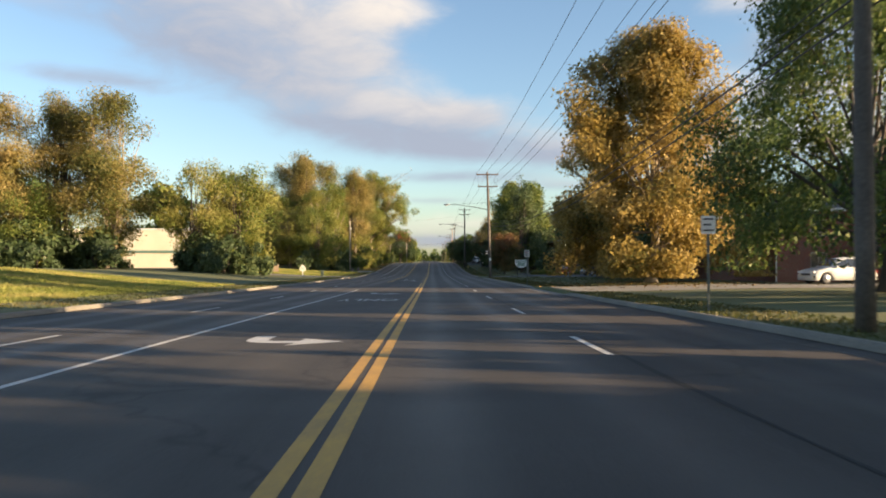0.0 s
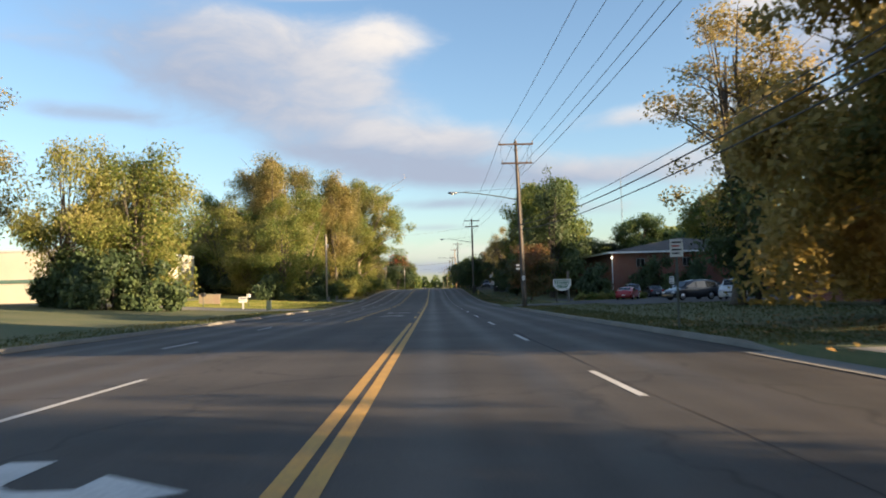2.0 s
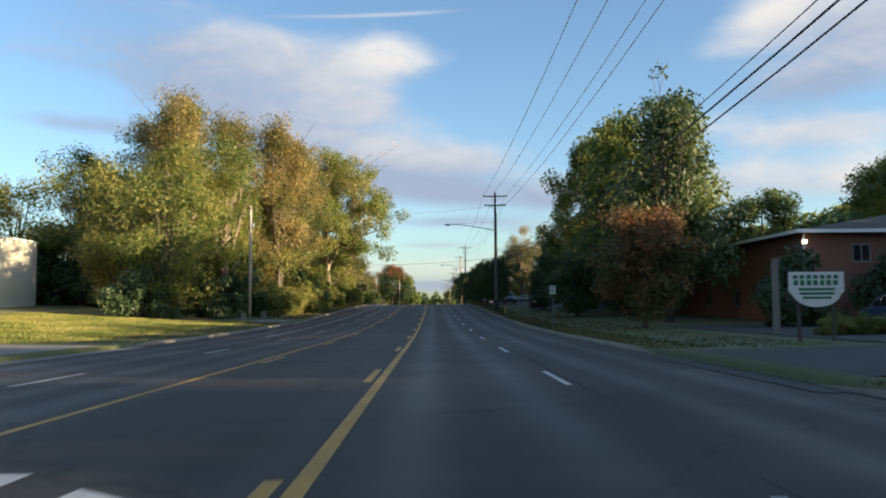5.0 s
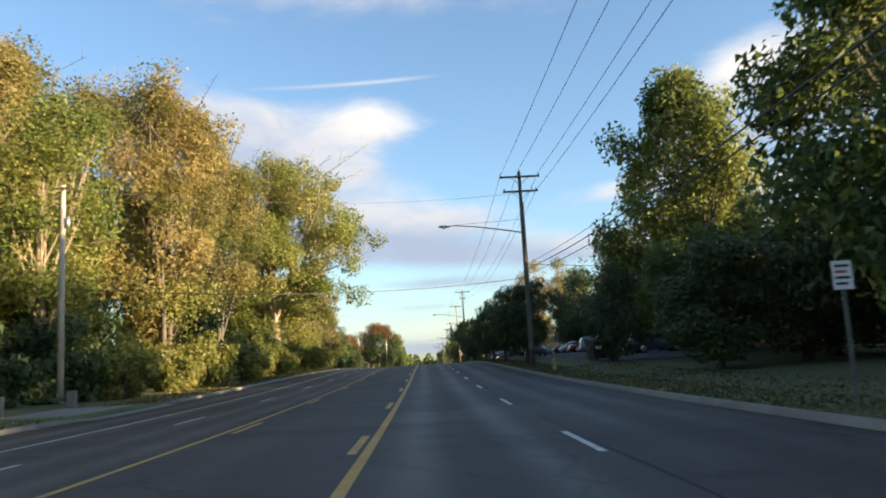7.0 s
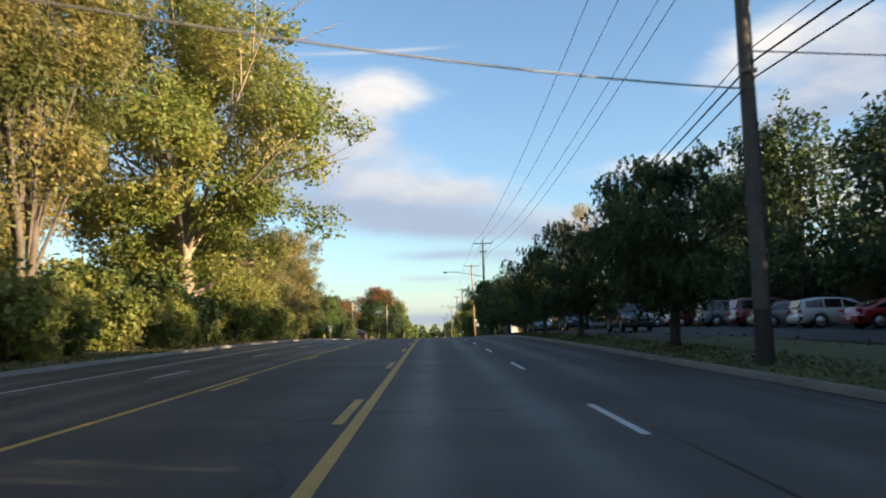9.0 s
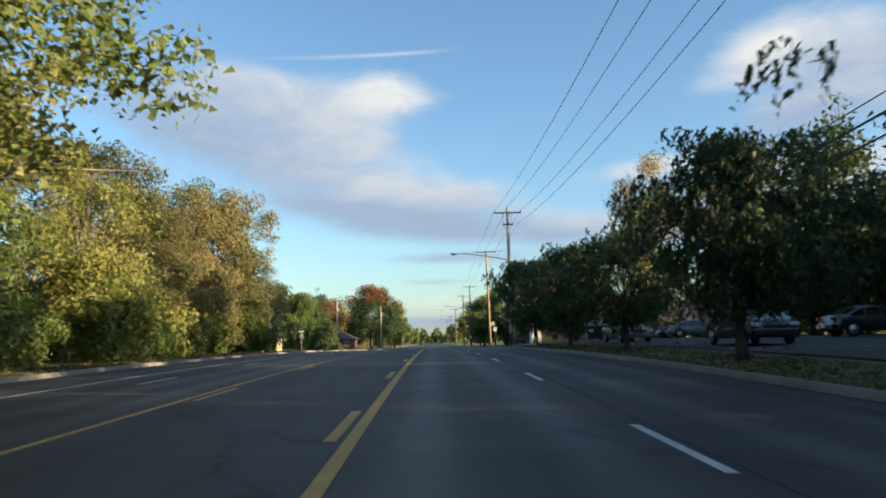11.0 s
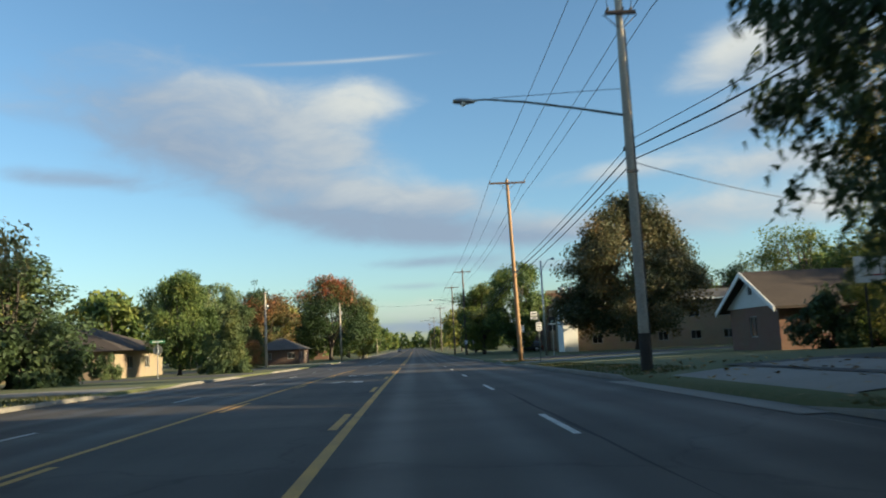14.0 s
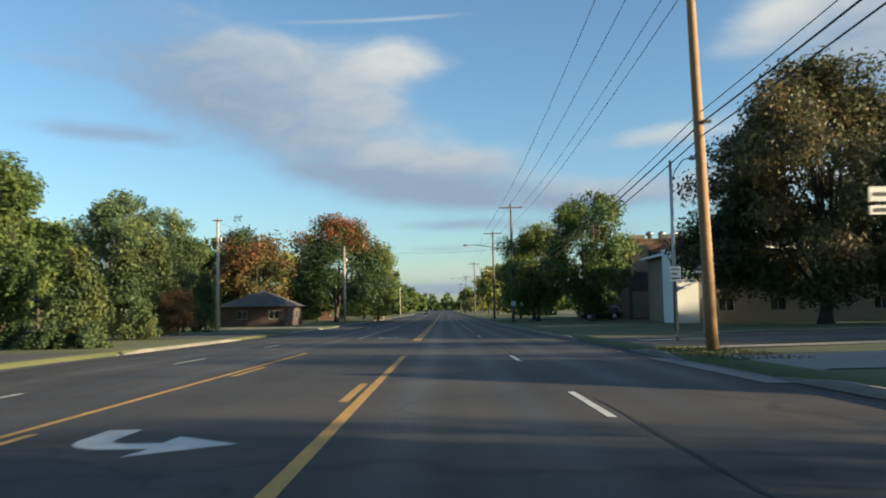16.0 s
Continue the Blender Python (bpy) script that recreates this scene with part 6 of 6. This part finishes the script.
proto("lime", name="elm_tree", label="leafy elm with bright yellow-green leaves", group=BELT, H=16, R=6.4, clear=1.8, kind="round", leaf=M["leaf_lime"], bark=M["bark"], n=17000, size=0.205, seed=16, sigma=0.9, stems=3)
proto("slim", name="poplar_tree", label="slender tree with yellowing leaves and a pale stem", group=BELT, H=22, R=4.6, clear=3.5, kind="tall", leaf=M["leaf_lime"], bark=M["bark_pale"], n=16000, size=0.205, seed=17, sigma=0.85)
proto("olive", name="hackberry_tree", label="large tree with yellow-green leaves and bare twig ends", group=BELT, H=22, R=8.6, clear=4.5, kind="round", leaf=M["leaf_lime"], bark=M["bark_pale"], n=84000, size=0.155, seed=18, sigma=0.7, bare=22, clumps=300, dense=True, hollow=0.3)
proto("drab", name="hackberry_tree", label="broad rounded tree with dull olive and brown leaves", group=BELT, H=16, R=6.6, clear=1.6, kind="round", leaf=M["leaf_drab"], bark=M["bark"], n=42000, size=0.155, seed=48, sigma=0.62, stems=2, bare=8, clumps=210, hollow=0.3)
proto("silver", name="silver_maple_tree", label="silver-green maple with upswept feathery branch ends", group="", H=14, R=5.0, clear=2.6, kind="vase", leaf=M["leaf_silver"], bark=M["bark"], n=20000, size=0.19, seed=49, sigma=0.5, stems=3, clumps=190, bare=10)
proto("sunny", name="linden_tree", label="tall dense tree with sunlit yellow-green leaves", group="", H=16, R=5.6, clear=1.8, kind="egg", leaf=M["leaf_sunny"], bark=M["bark_dark"], n=34000, size=0.185, seed=50, sigma=0.66, dense=True, clumps=190, hollow=0.4)
proto("round", name="linden_tree", label="large rounded bronze-green tree with two trunks", group="", H=16, R=8.6, clear=1.7, kind="egg", leaf=M["leaf_bronze"], bark=M["bark_dark"], n=88000, size=0.165, seed=19, sigma=0.75, stems=2, dense=True, clumps=230, hollow=0.25)
proto("maple", name="maple_tree", label="leafy green maple lit along its edge", group="", H=14, R=5.2, clear=1.8, kind="round", leaf=M["leaf_green"], bark=M["bark_dark"], n=22000, size=0.21, seed=27, sigma=0.7, dense=True, clumps=110)
proto("thin", name="poplar_tree", label="thin open tree with sparse yellowing leaves behind the lot", group="", H=20, R=4.2, clear=6.0, kind="tall", leaf=M["leaf_olive"], bark=M["bark"], n=15000, size=0.15, seed=35, sigma=0.7, stems=2, bare=10, clumps=85)
proto("locust", name="honey_locust_tree", label="dark honey locust with drooping feathery leaves along the verge", group="verge trees", H=8, R=4.6, clear=1.7, kind="vase", leaf=M["leaf_dark"], bark=M["bark_dark"], n=26000, size=0.095, seed=20, sigma=0.42, droop=0.45, flat=0.8, trunk_r=0.2, clumps=150, aspect=2.2, frond=11, dense=True, hollow=0.1, bare=0)
proto("locust2", name="honey_locust_tree", label="dark honey locust with drooping feathery leaves along the verge", group="verge trees", H=7.5, R=4.3, clear=1.7, kind="vase", leaf=M["leaf_dark"], bark=M["bark_dark"], n=26000, size=0.095, seed=21, sigma=0.42, droop=0.45, flat=0.8, trunk_r=0.2, clumps=150, aspect=2.2, frond=11, dense=True, hollow=0.1, bare=0)
proto("conifer", name="spruce_tree", label="dense conical spruce with green needles", group="", H=8, R=2.6, clear=0.3, kind="cone", leaf=M["needle"], bark=M["bark_dark"], n=12000, size=0.18, seed=22, sigma=0.4, droop=0.3)
proto("bush", name="bush", label="dense dark green bush at the edge of the trees", group="bushes", H=4, R=3.4, clear=0.2, kind="dome", leaf=M["leaf_dark"], bark=M["bark_dark"], n=4600, size=0.235, seed=23, sigma=0.55, stems=3)
proto("hedge", name="hedge_bush", label="rounded hedge bush with yellow-green and dark leaves", group="hedge along the verge", H=3.4, R=2.0, clear=0.15, kind="dome", leaf=M["leaf_lime"], bark=M["bark_dark"], n=6000, size=0.145, seed=24, sigma=0.4, stems=3)
proto("rust", name="small_tree", label="small tree turning rust and orange", group="", H=11, R=4.2, clear=1.6, kind="round", leaf=M["leaf_orange"], bark=M["bark"], n=15000, size=0.2, seed=25, sigma=0.8)
proto("red", name="red_maple_tree", label="broad dark green maple with a flaming red top", group="", H=17.5, R=9.0, clear=2.0, kind="dome", leaf=M["leaf_red"], bark=M["bark_dark"], n=36000, size=0.24, seed=26, sigma=1.0, dense=True, clumps=240, hollow=0.45)
proto("far", name="roadside_tree", label="green roadside tree in the distance", group="distant trees", H=12, R=5.5, clear=1.5, kind="round", leaf=M["leaf_green"], bark=M["bark_dark"], n=2400, size=0.62, seed=28, sigma=0.95)
proto("far2", name="roadside_tree", label="yellowing roadside tree in the distance", group="distant trees", H=13, R=5.0, clear=1.5, kind="tall", leaf=M["leaf_lime"], bark=M["bark_dark"], n=2400, size=0.62, seed=29, sigma=0.95)

# right side
put("broad", 19.0, 34.5, 16.5, 20, 0.80)
put("gold", 16.4, 59.3, 19, 40)
put("dark", 22.5, 78, 10.5, 10, 1.1)
put("dark", 18.8, 84.5, 9, 80, 1.0)
put("thin", 18.6, 86.5, 18.5, 120, 1.25, label="thin grey-brown tree with sparse leaves on the lawn")
put("maple", 50, 176, 17, 50, 1.0)
put("sunny", 47, 172, 16, 0, 0.9, label="tall tree turning orange behind the brick building")
put("lime", 62, 182, 18, 0)
put("maple", 40, 190, 14, 50)
put("bush", 29.5, 143.9, 5.4, 20, 0.7)
put("bush", 34.5, 144.0, 4.9, 90, 0.75)
put("locust2", 40.0, 137, 9, 0, 1.0, label="dark tree at the end of the parking lot")
put("maple", 62, 150, 16, 10)
put("dark", 17.0, 152, 16.8, 0, 0.76)
put("maple", 18.3, 160, 18.0, 90, 0.88)
put("rust", 12.9, 143, 7.5, 60, 1.1, label="small rust-brown tree by the entrance sign")
put("bush", 20.5, 140.5, 4.5, 60, 0.8)
put("dark", 21.5, 167, 17.0, 200, 0.8)
put("dark", 13.8, 171, 6.3, 20, 1.6)
put("dark", 19.0, 173, 8.0, 70, 1.5)
put("dark", 22.5, 177, 9, 120, 1.4)
for i, (x, y) in enumerate(((26, 197), (30.5, 196), (35, 195), (27, 188))):
    put("dark", x, y, 9 + i % 2, 40 * i, 1.4)
put("sunny", 18.8, 188, 20.0, 10, 0.82)
put("maple", 16.5, 181, 8.0, 50, 0.95)
put("dark", 12.8, 187, 6.5, 50, 1.0)
put("dark", 24.0, 181, 8.5, 310, 1.2)
for i, (x, y, h, w) in enumerate(((8.5, 200.5, 7.0, 0.98), (8.4, 217.0, 6.5, 1.0), (8.4, 231.0, 6.6, 0.9), (8.5, 244.5, 5.5, 1.0), (8.4, 258.6, 6.3, 0.9), (8.3, 274.8, 7.4, 0.92))):
    put("locust" if i % 2 else "locust2", x, y, h, 47 * i, w)
for i in range(11):
    put("dark", 25.2 + (i * 5 % 4), 196 + i * 7.6, (12.6 if i < 9 else 8.5) + (i * 7 % 5) * 0.7, 70 * i, 0.95 if i < 9 else 1.35)
# hidden row added east of the lot to keep it in shade
for i in range(9):
    put("far", 63, 186 + 10.5 * i, 14.5, 50 * i, 1.15)
# tall row added beyond the lot, mainly to shade the road
for i in range(10):
    put("dark", 64 + (i % 3) * 3, 54 + 9.5 * i, 18.5 + (i * 5 % 3), 47 * i, 0.95)
# low, mostly hidden row added to shade the verge
for i in range(6):
    put("far", 34, 256 + 7.5 * i, 9.5, 50 * i)
put("lime", 50, 311, 12.5, 0, 1.0)
put("lime", 58, 305, 13.5, 70, 1.0)
put("lime", 45, 323, 12, 150, 1.0)
for i, (x, y, h) in enumerate(((21.8, 288, 18.5), (23.5, 268, 13.5), (26.0, 281, 18), (24.0, 301, 15))):
    put("thin", x, y, h, 70 * i, 1.0)
put("lime", 24.0, 304, 6.2, 0, 0.9)
put("lime", 21.8, 291, 7.5, 90, 1.0)
put("lime", 50, 343, 17, 60, 1.1, label="yellow-green tree behind the small house")
put("lime", 44, 352, 13, 200, 1.1)
put("bush", 22.5, 307, 3.4, 0, 0.7)
for i in range(3):
    put("bush", 24.5 + 2.6 * i, 306.3, 2.9, 50 * i, 0.75)
put("round", 26.2, 357, 18.0, 30, 1.05)
# trees added to the east so the tan and brick walls are shaded
for i, (x, y) in enumerate(((72, 347), (75, 357), (78, 367), (70, 338), (62, 330), (67, 389), (76, 385), (86, 381))):
    put("far", x, y, 14.5, 60 * i)
put("maple", 12.4, 405, 12.4, 0, 0.95)
put("maple", 17.0, 391, 14.2, 100, 0.95)
put("maple", 13.2, 417, 12, 200)
put("bush", 19.5, 402, 2.6, 0)
# trees added behind the linden crown to block sun from the factory wall
for i, (x, y, h) in enumerate(((32, 392, 11.5), (39, 391, 13), (46, 391.5, 13.5), (54, 392, 13))):
    put("dark", x, y, h, 80 * i, 0.95)
for i in range(22):
    y = 440 + i * 22
    put("far" if i % 3 else "far2", 13.5 + (i * 37 % 11), y, 9 + (i * 53 % 5), 40 * i)

# left side
put("cotton", -46, 112, 25, 0, 1.05)
put("cotton2", -53, 114, 25, 80, 1.0)
put("cotton", -60, 110, 24, 160, 1.0)
put("slim", -66, 108, 22, 0)
put("lime", -48, 116, 10, 0, 0.9)
put("lime", -56, 108, 11, 50, 1.1)
for i, (x, y, h) in enumerate(((-62, 116, 6.5), (-56, 117, 6), (-50, 118, 5.8), (-47.5, 111, 6.0), (-70, 112, 7), (-52.5, 107, 6.8), (-58.5, 106, 6.6), (-64.5, 105, 7.0))):
    put("bush", x, y, h, 50 * i, 0.95)
put("lime", -28.8, 116, 15.5, 30, 1.0)
put("lime", -31.5, 120, 15.0, 140, 0.8)
put("slim", -29.5, 121, 14.5, 10, 1.0)
put("lime", -33.8, 112, 15.5, 80, 0.75)
for i, (x, y, h) in enumerate(((-25.5, 110, 4.4), (-28.5, 108, 5.2), (-32, 109, 5.4), (-33, 112, 4.6))):
    put("bush", x, y, h, 77 * i, 0.85)
for i, (k, x, y, h, w) in enumerate((("cotton2", -32, 194, 27.5, 0.95), ("cotton", -38, 200, 25, 0.95), ("cotton2", -18.8, 193, 24, 0.9), ("slim", -24, 186, 20, 1.0), ("lime", -28, 186, 14, 1.0), ("lime", -34, 190, 16, 1.0), ("lime", -40, 188, 17, 1.0),
                                     ("cotton", -28, 201, 26, 0.9), ("cotton2", -19.8, 212, 23.5, 0.95), ("lime", -20, 196, 14, 0.95), ("slim", -45, 196, 20, 1.0), ("lime", -50, 190, 15, 1.0), ("olive", -18.3, 231.5, 26.5, 1.14),
                                     ("cotton", -27, 222, 20, 0.8), ("lime", -22, 243, 13, 0.9), ("lime", -18.6, 252, 10.5, 0.9), ("drab", -19, 264, 10.0, 1.1), ("drab", -21.5, 277, 14.5, 1.1), ("drab", -18.2, 283, 8.6, 1.1), ("drab", -26, 268, 16, 0.95),
                                     ("dark", -24, 288, 9.5, 0.95), ("dark", -20.0, 297.5, 7.3, 1.25), ("drab", -22.8, 296, 17.0, 0.95), ("cotton2", -27, 256, 17, 0.9), ("slim", -22.5, 181, 16, 1.0), ("slim", -26, 177, 18, 1.0), ("lime", -32, 178, 13, 1.0))):
    put(k, x, y, h, 61 * i, w)
for i in range(26):
    y = 178 + i * 4.1
    put("hedge", -16.6 - 1.2 * math.sin(i * 1.7) - (1.5 if y > 262 else 0), y, 3.4 + 0.7 * math.sin(i * 2.3), 50 * i, 1.0)
for i in range(12):
    put("bush", -20 - (i % 3) * 2.2, 177 + i * 8.6, 4.4 + (i % 4) * 0.6, 33 * i, 0.9)
for i in range(8):
    put("bush", -27 - 4.0 * i, 186 + (i % 2) * 2, 4.5 + (i % 3), 41 * i, 1.0)
put("lime", -24.5, 168, 14, 30, 0.95)
put("bush", -21.5, 171, 4.0, 30, 0.9)
put("bush", -26, 165, 4.6, 80, 0.9)
put("maple", -22.5, 343, 9.6, 0, 0.9, label="bright green small maple in front of the low house")
put("conifer", -17.2, 341, 4.8, 0, 1.05)
put("conifer", -19.6, 353, 5.8, 60, 1.1)
put("conifer", -22.8, 366, 7.6, 30, 1.0)
put("rust", -19.8, 363, 3.6, 0, 1.0, label="small rust-coloured shrub by the pole")
put("conifer", -21.6, 376, 5.6, 20, 0.8)
put("silver", -36, 392, 15.4, 40, 1.2)
put("silver", -28.5, 384, 12.5, 140, 0.9)
put("dark", -24.2, 378, 9.2, 140, 0.8)
put("rust", -29, 424, 13.8, 70, 1.2)
for i, (x, y) in enumerate(((-18.4, 338.5), (-17.0, 338.2), (-15.6, 338.6), (-20, 357), (-21, 360))):
    put("bush", x, y, 1.3, 60 * i, 0.95, label="low clipped dark hedge bush beside the driveway")
put("dark", -31, 425, 15, 0, 0.9)
put("red", -17.6, 437, 17.8, 90, 1.0)
put("maple", -11.8, 449, 13.6, 0, 0.8)
put("lime", -13.5, 463, 9.5, 0, 0.8)
put("dark", -42, 318, 13, 0, 1.1)
put("maple", -52, 330, 13, 50, 1.1)
put("maple", -33, 322, 9.5, 120, 1.0)
put("dark", -29, 309, 9.0, 120, 0.9)
put("dark", -26.5, 319, 8.8, 30, 1.6)
put("bush", -24.5, 317, 4, 30, 1.0)
put("dark", -32, 315, 9.6, 80, 1.1)
put("dark", -37, 333, 8.0, 130, 1.1)
put("bush", -26, 334, 2.2, 0, 0.7)
for i, (x, y, h) in enumerate(((-30, 455, 13), (-39, 440, 14.5), (-24, 458, 11), (-46, 425, 14.5), (-29, 500, 12), (-52, 405, 14), (-60, 380, 14))):
    put("far" if i % 3 else "far2", x, y, h, 70 * i)
for i in range(24):
    y = 475 + i * 21
    put("far" if i % 4 else "far2", -17 - (i * 29 % 9), y, 9 + (i * 41 % 5), 55 * i)
for i, (x, y, h) in enumerate(((-70, 205, 20), (-90, 180, 20), (-80, 140, 18), (-95, 120, 20), (-60, 250, 18), (-70, 280, 16), (-60, 310, 15), (-75, 350, 14), (-65, 385, 15), (-60, 420, 15), (-50, 450, 14), (70, 60, 17), (66, 98, 17), (72, 112, 19), (66, 124, 18), (74, 136, 19), (70, 148, 18), (80, 122, 19), (75, 86, 17), (80, 200, 16), (75, 240, 14), (70, 280, 14), (75, 320, 14), (80, 360, 15), (60, 440, 14), (50, 480, 14), (-88, 90, 20), (-80, 60, 16))):
    put("far" if i % 3 else "far2", x, y, h, 40 * i, 1.1)
# trees and hedge behind and beside the start, out of view but casting shade
for i, (x, y, h) in enumerate(((26, 6, 13), (21, -10, 15), (25, -28, 16), (34, -6, 16), (27, 19, 9.5), (26, 27, 8.8), (44, 54.5, 11.5), (37, 56, 9.0), (52, 52.5, 12.5), (-30, -10, 14), (-28, -30, 14))):
    put("far", x, y, h, 40 * i)


# woods along the horizon
def woods(name, spots, seed, size=2.0, per=7):
    rg = np.random.default_rng(seed)
    P, O = [], []
    for x, y, w, h in spots:
        n = int(w * per)
        t = rg.uniform(-0.5, 0.5, n)
        hh = h * (0.7 + 0.3 * np.sin(t * w * 0.35 + x))
        z = rg.uniform(0, 1, n) ** 0.8 * hh
        P.append(np.stack([x + t * w * 0.8, y + rg.normal(size=n) * 5, z + land_z(x, min(max(y, -250), 1500))], 1))
    P = np.concatenate(P)
    me = leaf_mesh(name, P, np.tile([0, -0.7, 0.7], (len(P), 1)), size, M["leaf_green"], rg)
    return tagged(new(name, me), "hazy line of mixed woods along the horizon", "woods", kind="stuff")


woods("distant_woods", [(x, 640 + 0.12 * abs(x) + 60 * math.sin(x * 0.02), 46, 13 + 3 * math.sin(x * 0.05)) for x in range(-620, 640, 38) if abs(x) > 40] + [(x, 1050, 60, 16) for x in range(-160, 170, 40)], 31, 2.3, 16)
woods("distant_woods", [(x, y, 44, 14) for x, y in [(-140, 60 + 40 * k) for k in range(12)] + [(120, 20 + 40 * k) for k in range(12)]], 32)

woods("roadside_woods", [(x, 478 + 9 * math.sin(x), 34, 12.5) for x in range(-190, -30, 24)] + [(x, 470 + 9 * math.sin(x), 34, 12) for x in range(52, 190, 24)], 33, 1.1, 42)

# hedge by the sign and grass along the verges
for i in range(7):
    put("hedge", 16.5 + i * 1.1, 127.5, 0.95, 40 * i, 1.6, label="low clipped dark hedge by the entrance sign")


def tufts(name, areas, per, hgt, mat, seed, label):
    """Grass blades as thin upright triangles."""
    rg = np.random.default_rng(seed)
    V, F = [], []
    for x0, x1, y0, y1 in areas:
        n = int((x1 - x0) * (y1 - y0) * per)
        xs, ys = rg.uniform(x0, x1, n), rg.uniform(y0, y1, n)
        for x, y in zip(xs, ys):
            z = land_z(x, y)
            a = rg.uniform(0, 6.28)
            h = hgt * rg.uniform(0.5, 1.4)
            w = 0.03
            b = len(V)
            V += [(x - w * math.cos(a), y - w * math.sin(a), z - 0.01), (x + w * math.cos(a), y + w * math.sin(a), z - 0.01), (x + rg.normal() * 0.04, y + rg.normal() * 0.04, z + h)]
            F.append((b, b + 1, b + 2))
    ob = link(name, V, F, mat)
    return tagged(ob, label, "grass", kind="stuff")


tufts("verge_grass", [(6.85, 9.5, 10, 42), (6.85, 9.5, 54.5, 108), (6.85, 9.2, 120, 200), (6.85, 9.2, 200, 278), (6.85, 9.2, 290, 312), (6.85, 9.2, 322, 329)], 55, 0.075, M["blade"], 41, "short uneven verge grass beside the kerb")
tufts("verge_grass", [(-15.5, -12.4, 25, 114.5), (-15.5, -12.4, 129, 162), (-15, -12.4, 171, 298)], 30, 0.08, M["blade"], 42, "short uneven verge grass beside the kerb")
tufts("lawn_grass", [(-40, -15.5, 24, 62), (-34, -15.5, 128, 164)], 95, 0.12, M["sunlit_blade"], 44, "sunlit yellow-green lawn grass beyond the verge")
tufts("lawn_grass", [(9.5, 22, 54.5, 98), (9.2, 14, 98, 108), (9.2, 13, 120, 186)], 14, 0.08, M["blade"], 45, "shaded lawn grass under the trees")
rg = np.random.default_rng(43)
n = 5200
X = np.concatenate([rg.normal(16.4, 5.5, n // 4), rg.uniform(6.9, 13, n // 4), rg.uniform(-16, -12.3, n // 2)])
Y = np.concatenate([rg.normal(59, 6, n // 4), rg.uniform(140, 300, n // 4), rg.uniform(170, 290, n // 2)])
keep = (X > 6.9) | (X < -12.3)
P = np.array([(x, y, land_z(x, y) + 0.03) for x, y in zip(X[keep], Y[keep])])
lt = new("leaf_litter", leaf_mesh("leaf_litter", P, np.tile([0, 0, 2.5], (len(P), 1)), 0.13, M["litter"], rg))
tagged(lt, "scattered fallen brown and yellow leaves on the grass", "leaf litter", kind="stuff")
